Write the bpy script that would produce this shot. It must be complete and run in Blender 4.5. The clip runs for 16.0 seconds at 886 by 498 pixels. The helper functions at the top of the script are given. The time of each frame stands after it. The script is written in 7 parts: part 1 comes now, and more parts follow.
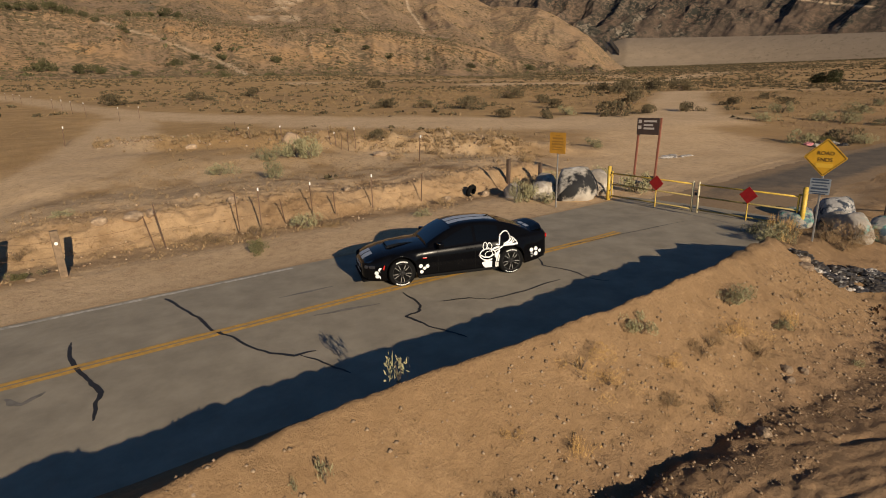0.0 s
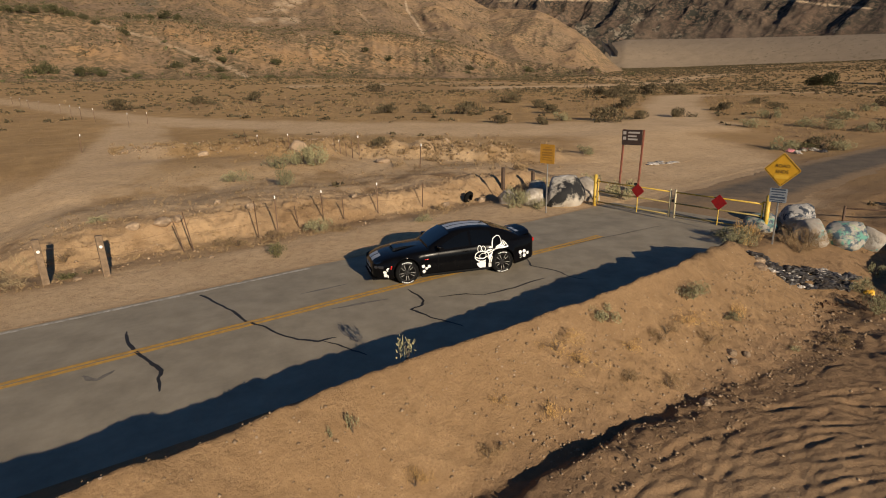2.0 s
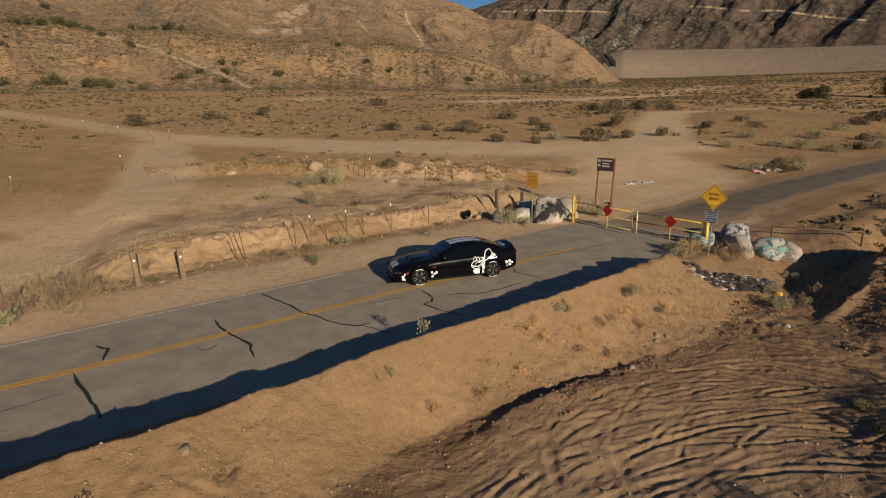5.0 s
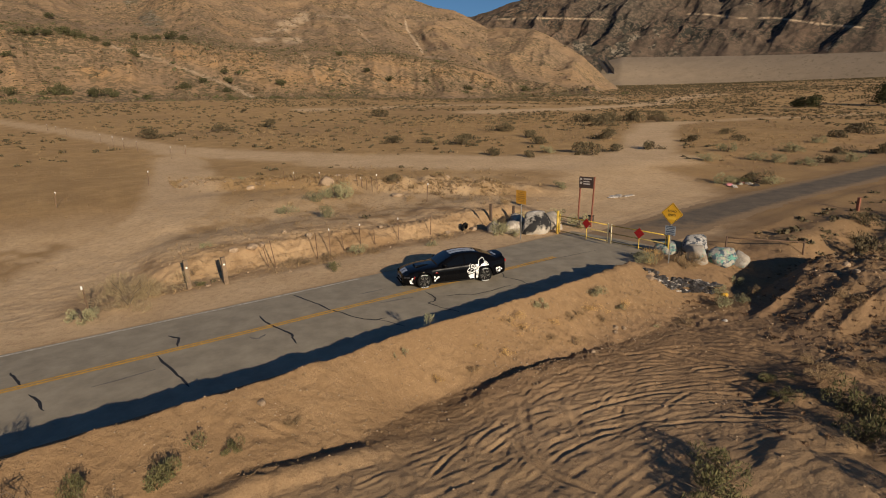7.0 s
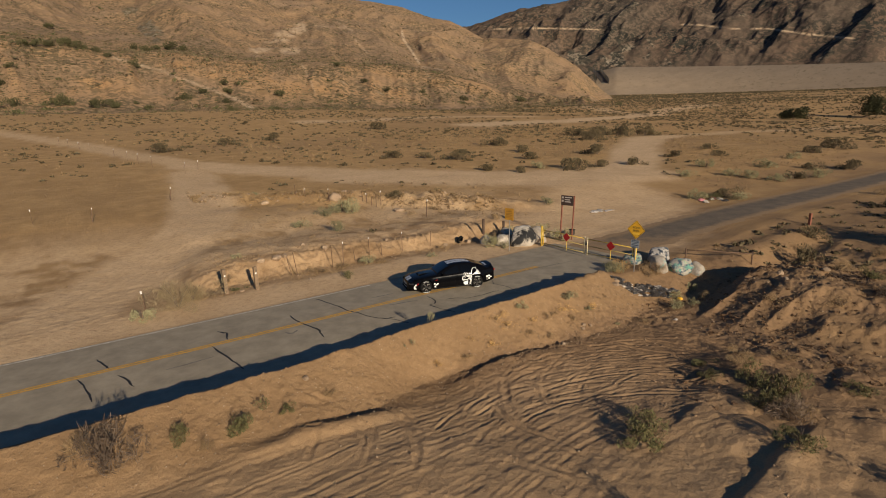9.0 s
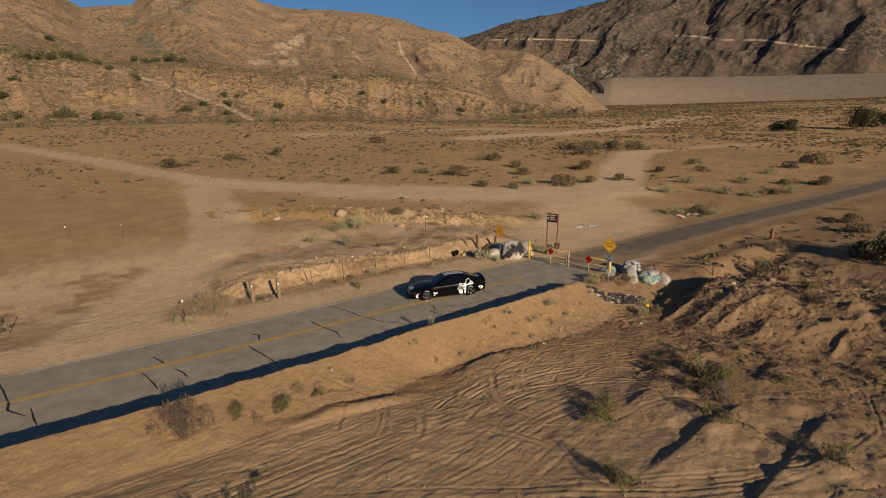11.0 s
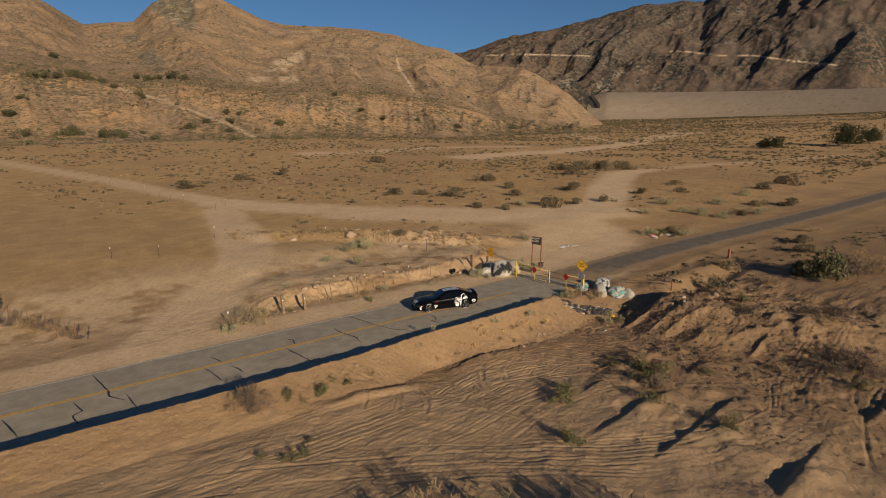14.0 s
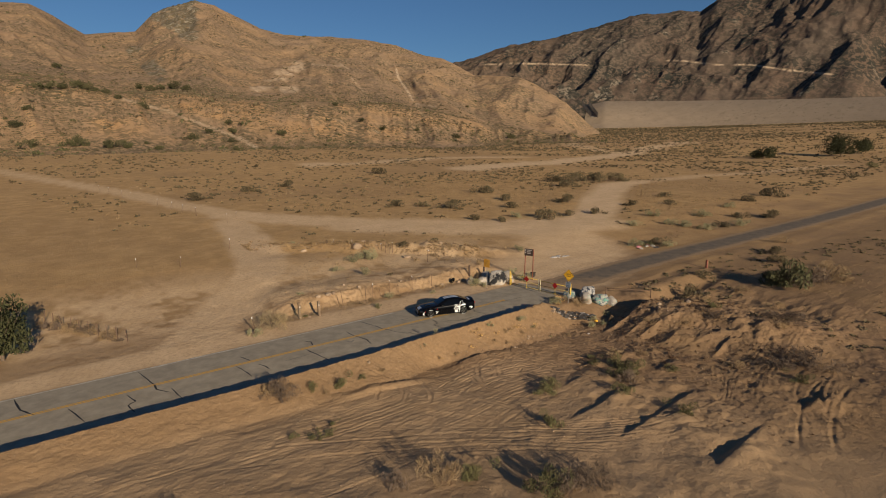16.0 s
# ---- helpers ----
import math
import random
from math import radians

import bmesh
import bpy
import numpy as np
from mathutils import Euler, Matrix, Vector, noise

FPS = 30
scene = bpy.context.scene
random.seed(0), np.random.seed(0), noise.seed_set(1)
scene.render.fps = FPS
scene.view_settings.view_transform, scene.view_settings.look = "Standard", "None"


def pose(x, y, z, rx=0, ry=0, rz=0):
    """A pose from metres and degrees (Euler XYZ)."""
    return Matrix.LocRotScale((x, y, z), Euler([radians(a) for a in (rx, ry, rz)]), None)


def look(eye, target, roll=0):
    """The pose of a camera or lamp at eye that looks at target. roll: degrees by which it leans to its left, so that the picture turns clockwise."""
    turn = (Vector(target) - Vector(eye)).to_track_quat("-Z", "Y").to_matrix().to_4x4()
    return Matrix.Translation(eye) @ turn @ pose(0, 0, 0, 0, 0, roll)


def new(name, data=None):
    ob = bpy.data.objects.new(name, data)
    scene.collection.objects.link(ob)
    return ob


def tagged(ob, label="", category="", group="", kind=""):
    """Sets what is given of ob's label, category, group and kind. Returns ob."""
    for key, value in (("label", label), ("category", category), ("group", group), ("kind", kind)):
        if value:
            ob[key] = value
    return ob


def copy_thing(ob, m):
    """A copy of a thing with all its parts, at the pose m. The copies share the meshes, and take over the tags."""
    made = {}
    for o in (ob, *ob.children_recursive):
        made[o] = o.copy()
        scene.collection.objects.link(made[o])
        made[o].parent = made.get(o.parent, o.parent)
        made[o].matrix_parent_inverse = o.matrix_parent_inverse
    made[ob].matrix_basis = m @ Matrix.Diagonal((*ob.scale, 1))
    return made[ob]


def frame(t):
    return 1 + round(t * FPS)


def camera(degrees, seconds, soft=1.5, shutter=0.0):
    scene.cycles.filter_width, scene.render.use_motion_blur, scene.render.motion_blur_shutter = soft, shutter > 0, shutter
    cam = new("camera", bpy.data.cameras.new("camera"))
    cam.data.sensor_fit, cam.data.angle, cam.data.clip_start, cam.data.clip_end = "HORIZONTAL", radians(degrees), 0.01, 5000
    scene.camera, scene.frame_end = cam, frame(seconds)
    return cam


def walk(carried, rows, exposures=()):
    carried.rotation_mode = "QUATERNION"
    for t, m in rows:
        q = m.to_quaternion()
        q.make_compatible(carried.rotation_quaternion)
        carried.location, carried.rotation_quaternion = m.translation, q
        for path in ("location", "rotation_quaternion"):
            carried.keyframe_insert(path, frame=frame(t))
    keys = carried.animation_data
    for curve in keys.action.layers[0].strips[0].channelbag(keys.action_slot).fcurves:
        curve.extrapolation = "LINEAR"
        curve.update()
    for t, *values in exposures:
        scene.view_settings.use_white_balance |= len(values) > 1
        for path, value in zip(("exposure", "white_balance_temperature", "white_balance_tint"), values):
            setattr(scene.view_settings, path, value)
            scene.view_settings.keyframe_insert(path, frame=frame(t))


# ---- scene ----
cam = camera(77.3, 16.0, soft=1.0)
PATH = [
    (0, (-6.064, -12.102, 4.775), (-5.083, -10.441, 4.246), -0.9),
    (0.5, (-6.278, -12.475, 4.9), (-5.295, -10.816, 4.371), -0.9),
    (1, (-6.528, -12.865, 5.066), (-5.545, -11.206, 4.539), -0.9),
    (1.5, (-6.792, -13.322, 5.213), (-5.807, -11.663, 4.687), -0.9),
    (2, (-7.114, -13.836, 5.372), (-6.129, -12.176, 4.847), -0.9),
    (2.5, (-7.479, -14.4, 5.562), (-6.496, -12.737, 5.043), -0.9),
    (3, (-7.859, -15.029, 5.773), (-6.876, -13.365, 5.259), -0.9),
    (3.5, (-8.29, -15.69, 6.006), (-7.304, -14.026, 5.498), -0.9),
    (4, (-8.774, -16.406, 6.255), (-7.785, -14.742, 5.751), -0.8),
    (6.5, (-11.465, -20.682, 7.697), (-10.471, -19.015, 7.217), -0.8),
    (7, (-12.071, -21.687, 8.036), (-11.075, -20.019, 7.562), -0.8),
    (7.5, (-12.715, -22.738, 8.406), (-11.714, -21.07, 7.939), -0.8),
    (8, (-13.356, -23.75, 8.753), (-12.349, -22.085, 8.292), -0.8),
    (8.5, (-14.021, -24.774, 9.089), (-13.01, -23.109, 8.636), -0.8),
    (9, (-14.67, -25.767, 9.389), (-13.658, -24.1, 8.943), -0.7),
    (11.5, (-17.876, -30.77, 11.143), (-16.848, -29.104, 10.736), -0.7),
    (12, (-18.559, -31.746, 11.483), (-17.528, -30.08, 11.082), -0.7),
    (12.5, (-19.191, -32.792, 11.828), (-18.156, -31.126, 11.436), -0.7),
    (13, (-19.822, -33.812, 12.147), (-18.787, -32.144, 11.763), -0.7),
    (13.5, (-20.492, -34.888, 12.554), (-19.454, -33.22, 12.179), -0.7),
    (14, (-21.097, -35.855, 12.89), (-20.058, -34.185, 12.522), -0.7),
    (14.5, (-21.78, -36.889, 13.167), (-20.74, -35.219, 12.807), -0.7),
    (15, (-22.433, -37.873, 13.469), (-21.392, -36.202, 13.115), -0.7),
    (15.5, (-23.147, -38.912, 13.815), (-22.106, -37.24, 13.468), -0.7),
    (16, (-23.834, -39.982, 14.175), (-22.789, -38.311, 13.835), -0.7),
]
walk(cam, [(t, look(e, g, r)) for t, e, g, r in PATH])

# ---- sky, sun, exposure ----
SUN_AZ, SUN_EL = 182.5, 16.2     # compass bearing from +y and height of the sun
world = bpy.data.worlds.new("world")
scene.world = world
world.use_nodes = True
wn = world.node_tree
sky = wn.nodes.new("ShaderNodeTexSky")
sky.sky_type = "NISHITA"
sky.sun_disc = False
sky.sun_elevation = radians(SUN_EL)
sky.sun_rotation = radians(SUN_AZ)
sky.air_density, sky.dust_density, sky.ozone_density = 1.0, 0.0, 6.0
background = wn.nodes["Background"]
background.inputs[1].default_value = 0.061
wn.links.new(sky.outputs[0], background.inputs[0])
sun = new("sun", bpy.data.lights.new("sun", "SUN"))
sun.data.energy, sun.data.angle, sun.data.color = 5.85, radians(0.55), (1.0, 0.835, 0.62)
_a, _e = radians(SUN_AZ), radians(SUN_EL)
SUN_DIR = Vector((math.sin(_a) * math.cos(_e), math.cos(_a) * math.cos(_e), math.sin(_e)))
sun.matrix_world = look(SUN_DIR * 60, (0, 0, 0))
scene.view_settings.exposure = -0.05


# ---- number noise for the lie of the land ----
def hash2(i, j, seed):
    i = i.astype(np.int64) * 374761393 + j.astype(np.int64) * 668265263 + seed * 974634541
    i = (i ^ (i >> 13)) * 1274126177
    i = i ^ (i >> 16)
    return (i & 0xFFFF) / 65535.0


def vnoise(x, y, seed=0):
    x, y = np.asarray(x, float), np.asarray(y, float)
    i, j = np.floor(x), np.floor(y)
    u, v = x - i, y - j
    u, v = u * u * u * (u * (u * 6 - 15) + 10), v * v * v * (v * (v * 6 - 15) + 10)
    a, b = hash2(i, j, seed), hash2(i + 1, j, seed)
    c, d = hash2(i, j + 1, seed), hash2(i + 1, j + 1, seed)
    return (a + (b - a) * u) * (1 - v) + (c + (d - c) * u) * v


def fbm(x, y, octaves=4, seed=0, gain=0.5):
    out, amp, total = 0.0, 1.0, 0.0
    for k in range(octaves):
        out = out + amp * (vnoise(x * 2 ** k, y * 2 ** k, seed + k) * 2 - 1)
        total += amp
        amp *= gain
    return out / total


def ridged(x, y, octaves=4, seed=0):
    out, amp, total = 0.0, 1.0, 0.0
    for k in range(octaves):
        out = out + amp * (1 - np.abs(vnoise(x * 2 ** k, y * 2 ** k, seed + k) * 2 - 1))
        total += amp
        amp *= 0.5
    return out / total


def smooth(e0, e1, x):
    t = np.clip((np.asarray(x, float) - e0) / (e1 - e0), 0, 1)
    return t * t * (3 - 2 * t)


def bump(x, mid, half):
    t = np.clip(np.abs(np.asarray(x, float) - mid) / half, 0, 1)
    return (1 - t * t) ** 2


# ---- the plan ----
ROAD_X = [-400, -60, -30, -16, -8, -4, 0, 5.5, 13.5, 24, 34, 57, 80, 124, 160]
ROAD_Y = [-14, -2.4, -0.9, -0.4, -0.1, 0.08, 0.25, 0.62, 1.6, 3.3, 4.6, 5.9, 7.7, 12.5, 17]
ROAD_Z = [-12, -1.8, -0.9, -0.48, -0.24, -0.12, 0.0, 0.07, 0.16, 0.28, 0.5, 1.1, 1.6, 2.4, 3.0]
HALF = 3.85


def spline(xs, ys):
    xs, ys = np.array(xs, float), np.array(ys, float)
    d = np.gradient(ys, xs)

    def f(x):
        x = np.clip(np.asarray(x, float), xs[0], xs[-1])
        k = np.clip(np.searchsorted(xs, x) - 1, 0, len(xs) - 2)
        h = xs[k + 1] - xs[k]
        t = (x - xs[k]) / h
        return ((1 + 2 * t) * (1 - t) ** 2 * ys[k] + t * (1 - t) ** 2 * h * d[k]
                + t * t * (3 - 2 * t) * ys[k + 1] + t * t * (t - 1) * h * d[k + 1])
    return f


road_y, road_z = spline(ROAD_X, ROAD_Y), spline(ROAD_X, ROAD_Z)


def land(x, y):
    """Height of the bare land without the road's own bed."""
    x, y = np.asarray(x, float), np.asarray(y, float)
    yc, zr = road_y(x), road_z(x)
    v = y - yc
    wob = fbm(x * 0.25, y * 0.25, 3, 11)
    fine = fbm(x * 1.3, y * 1.3, 4, 21) * (1 - smooth(25, 40, x)) * (1 - smooth(22, 40, y)) * smooth(-45, -34, y)
    # far side: wide plain that climbs gently from the road
    plain = 1.5 + 0.041 * (y - 30) + 0.02 * np.clip(x, -60, 100)
    plain = plain + 0.25 * fbm(x * 0.02, y * 0.02, 3, 5) + 0.10 * wob
    dist = np.hypot(x + 23.9, y + 39.9)
    bearing = np.degrees(np.arctan2(x + 23.9, y + 39.9))
    plain = plain + 0.012 * np.clip(dist - 150, 0, 300) * smooth(60, 20, bearing) + (0.046 * np.clip(dist - 430, 0, 2600) - 0.041 * np.clip(y - 300, 0, 2600) + 0.0 * x) * smooth(12, 42, bearing)
    near_far = zr + 0.10 * smooth(3.9, 7.0, v)
    past = smooth(12.5, 17.5, x)
    far = near_far + (plain - near_far) * smooth(5.5 - 1.5 * past, 34 - 14 * past, v)
    # cut bank behind the fence, with a flat behind it and a second low ridge
    env = smooth(-13.0, -8.5, x) * (1 - smooth(13.0, 17.0, x))
    face = smooth(8.5 + 0.5 * wob, 10.1 + 0.7 * wob, v) * (1 - 0.45 * smooth(12.5, 18, v)) * (1 - smooth(20, 34, v))
    crumble = bump(v, 9.6, 2.0) * (0.30 * (ridged(x * 0.8, y * 1.1, 4, 34) - 0.6) + 0.07 * fbm(x * 4.2, y * 3.2, 3, 33))
    far = far + env * (face * (0.80 + 0.22 * wob + 0.10 * fine * (1 - 0.7 * smooth(10.5, 12.5, v))) + crumble)
    ridge2 = bump(y + 0.75 * (x - 6), 29.5 + 1.5 * wob, 3.8) * smooth(-7, -1, x) * (1 - smooth(17, 25, x))
    far = far + ridge2 * (0.70 + 0.30 * fine + 0.7 * (ridged(x * 0.7, y * 0.7, 4, 35) - 0.6))
    far = far + 0.025 * fine * smooth(4.4, 8, v) + 0.02 * fbm(x * 5, y * 5, 2, 31) * smooth(4.4, 8, v) * (1 - smooth(16, 24, y))
    # near side: spoil berm along the road, then a lower rutted field
    calm = 1 - 0.6 * smooth(-7.5, -9.5, v) * (1 - smooth(6, 12, x))
    field = -1.02 + 0.40 * smooth(-2, -12, x) - 0.5 * smooth(-18, -45, x) + 0.16 * wob + 0.03 * fine
    field = field + 0.35 * smooth(-17, -28, y) * smooth(6, -6, x)
    # spoil heap past the berm: its slope faces the field and is cut by gullies
    up = x - (10.4 - 0.24 * (y + 8)) + 0.5 * wob
    rise = smooth(0.0, 7.0, up)
    ends = smooth(-23.5, -17.5, y) * (1 - smooth(-8.8, -7.0, y - 0.12 * (x - 14) + 0.5 * fine))
    rib = 1 - np.abs(vnoise(y * 0.72 + 0.5 * wob + 0.15 * fine, up * 0.10, 41) * 2 - 1)
    heap = (1.6 + 0.3 * wob) * rise * (1 - 0.5 * smooth(8.5, 14, up))
    field = field + ends * (heap + 1.55 * (rib ** 1.3 - 0.45) * rise * (1 - rise) + 0.16 * fine * rise)
    field = field + 0.35 * smooth(10, 16, x) * (1 - ends) + 0.9 * smooth(26, 45, x)
    field = field + 0.95 * bump(v + 0.4 * wob, -7.0, 2.8) * smooth(17.5, 22, x) * (1 - smooth(34, 42, x))
    hump = smooth(-1, 3, x) * (1 - smooth(11, 14, x)) * smooth(-29, -25, y) * (1 - smooth(-14, -11.5, y))
    field = field + 0.20 * hump * smooth(0.0, 0.55, fbm(x * 0.45, y * 0.45, 2, 53)) + 0.03 * hump * fine
    field = field + (zr - 0.15 + 0.12 * wob - field) * smooth(28, 42, x)
    churn = np.exp(-(((x - 9.6) / 2.2) ** 2 + ((y + 7.6) / 1.4) ** 2))
    field = field + 0.10 * churn * fbm(x * 2.2, y * 2.2, 3, 49) - 0.35 * np.exp(-(((x - 15.5) / 2.4) ** 2 + ((y + 6.2) / 1.2) ** 2))
    # low eroded steps: a gentle rise, then a short drop away from the sun
    for ax, ay, bx, by, h in ((-1.9, -18.7, 5.2, -17.7, 0.17), (-1.3, -21.8, 7.7, -20.2, 0.15), (0.2, -26.2, 6.6, -25.1, 0.16), (10.6, -25.4, 13.5, -25.1, 0.18), (8.0, -16.8, 11.0, -16.0, 0.12)):
        ex, ey = bx - ax, by - ay
        size = math.hypot(ex, ey)
        t = ((x - ax) * ex + (y - ay) * ey) / size ** 2
        d = ((y - ay) * ex - (x - ax) * ey) / size + 0.25 * wob + 0.06 * fine
        field = field + h * smooth(-2.0, -0.1, d) * (1 - smooth(0.0, 0.35, d)) * smooth(-0.1, 0.15, t) * (1 - smooth(0.8, 1.08, t)) * (0.7 + 0.6 * vnoise(x * 0.7, y * 0.7, 46))
    yl = y - 0.08 * (x - 0.5) + 0.30 * fine
    field = field + 0.30 * smooth(-9.6, -7.85, yl) * (1 - smooth(-7.8, -7.5, yl)) * bump(x, -0.3, 4.2) * (0.45 + 0.8 * vnoise(x * 1.4, y * 0.8, 48)) + 0.25 * bump(y - 0.05 * (x + 10), -9.4, 0.6) * bump(x, -9.5, 4.5)
    crest = np.interp(x, [-30, -15, -10, -7, -3.3, 0, 3.3, 6.6, 9.4, 10.4, 11.6], [0.98, 1.0, 0.93, 0.84, 0.74, 0.80, 0.88, 0.86, 0.80, 0.45, 0.0]) + 0.04 * wob + (0.02 + 0.03 * smooth(-1, 3, x)) * fine
    top = zr + crest
    cv = np.interp(x, [-30, -15, -10, -7, -3.3, 0, 3.3, 6.6, 9.5], [-6.6, -6.6, -6.4, -6.0, -5.5, -5.6, -5.6, -5.2, -4.9]) + (0.07 + 0.08 * smooth(-1, 3, x)) * fbm(x * 0.9, x * 0 + 3.1, 3, 51)
    up = zr + crest * np.clip((v + 4.35) / np.minimum(cv + 4.35, -0.3), 0, 1) ** 1.25
    slip = np.clip((cv - v) / (2.05 + 0.9 * smooth(2, 7, x) + 0.6 * smooth(-4, -8, x) + 0.3 * wob), 0, 1)
    down = field + (top - field) * (1 - slip) ** 1.22
    near = np.where(v > cv, up, down)
    near = near + (0.03 * fbm(x * 4.5, y * 4.5, 3, 61) + 0.04 * fine) * calm * smooth(-4.2, -5.4, v)
    # slipped clods and runnels down the berm's face
    face_n = smooth(-5.6, -6.4, v) * (1 - smooth(-8.2, -9.0, v)) * (1 - smooth(9, 12, x)) * smooth(-20, -12, x)
    near = near + face_n * (0.25 + 0.75 * smooth(-2, 2.5, x)) * (0.10 * (ridged(x * 0.9 + 0.25 * y, y * 0.30, 3, 62) - 0.62) + 0.065 * np.abs(fbm(x * 4.0, y * 4.0, 3, 63)))
    near = near + rut_height(x, y, v)
    return np.where(v > 0, far, near)


# tyre tracks pressed into the near field: a height raster that the ground is shaped by
RX0, RY0, RSTEP, RNX, RNY = -34.0, -30.0, 0.04, 1500, 600


def track_run(rng, pts, wander):
    """A smooth line through (x, y) points, wandering a little, as an array."""
    pts = np.array(pts, float)
    pts = pts + rng.normal(0, wander, pts.shape) * np.array([1.5, 1.0])
    t = np.arange(len(pts))
    tt = np.linspace(0, len(pts) - 1, 16 * (len(pts) - 1) + 1)
    return np.stack([spline(t, pts[:, 0])(tt), spline(t, pts[:, 1])(tt)], 1)


def press_track(field, line, depth, width, fade):
    """Presses one wheel's groove with raised lips along a line."""
    i0, j0 = ((line.min(0) - 0.7 - (RX0, RY0)) / RSTEP).astype(int)
    i1, j1 = ((line.max(0) + 0.7 - (RX0, RY0)) / RSTEP).astype(int) + 1
    i0, j0, i1, j1 = max(i0, 0), max(j0, 0), min(i1, RNX), min(j1, RNY)
    if i1 - i0 < 3 or j1 - j0 < 3:
        return
    d = np.full((i1 - i0, j1 - j0), 9.0)
    f = np.zeros_like(d)
    n = len(line) - 1
    for k in range(n):
        p, q = line[k], line[k + 1]
        lo, hi = np.minimum(p, q) - 0.6, np.maximum(p, q) + 0.6
        a0, b0 = ((lo - (RX0, RY0)) / RSTEP).astype(int) - (i0, j0)
        a1, b1 = ((hi - (RX0, RY0)) / RSTEP).astype(int) - (i0, j0)
        a0, b0, a1, b1 = max(a0, 0), max(b0, 0), min(a1, i1 - i0), min(b1, j1 - j0)
        if a1 <= a0 or b1 <= b0:
            continue
        gx = (RX0 + (np.arange(a0, a1) + i0) * RSTEP)[:, None]
        gy = (RY0 + (np.arange(b0, b1) + j0) * RSTEP)[None, :]
        e = q - p
        t = np.clip(((gx - p[0]) * e[0] + (gy - p[1]) * e[1]) / (e @ e + 1e-9), 0, 1)
        dd = np.hypot(gx - p[0] - t * e[0], gy - p[1] - t * e[1])
        near = dd < d[a0:a1, b0:b1]
        d[a0:a1, b0:b1] = np.where(near, dd, d[a0:a1, b0:b1])
        f[a0:a1, b0:b1] = np.where(near, np.clip(np.minimum(k + t, n - k - t) / 5, 0, 1) * fade[k], f[a0:a1, b0:b1])
    u = d / width
    groove = -depth * (1 - smooth(0.35, 1.0, u)) + depth * 0.7 * np.exp(-((u - 1.3) / 0.4) ** 2)
    mask = (1 - smooth(1.5, 2.6, u)) * f
    part_of = field[i0:i1, j0:j1]
    field[i0:i1, j0:j1] = part_of * (1 - 0.8 * mask) + groove * f


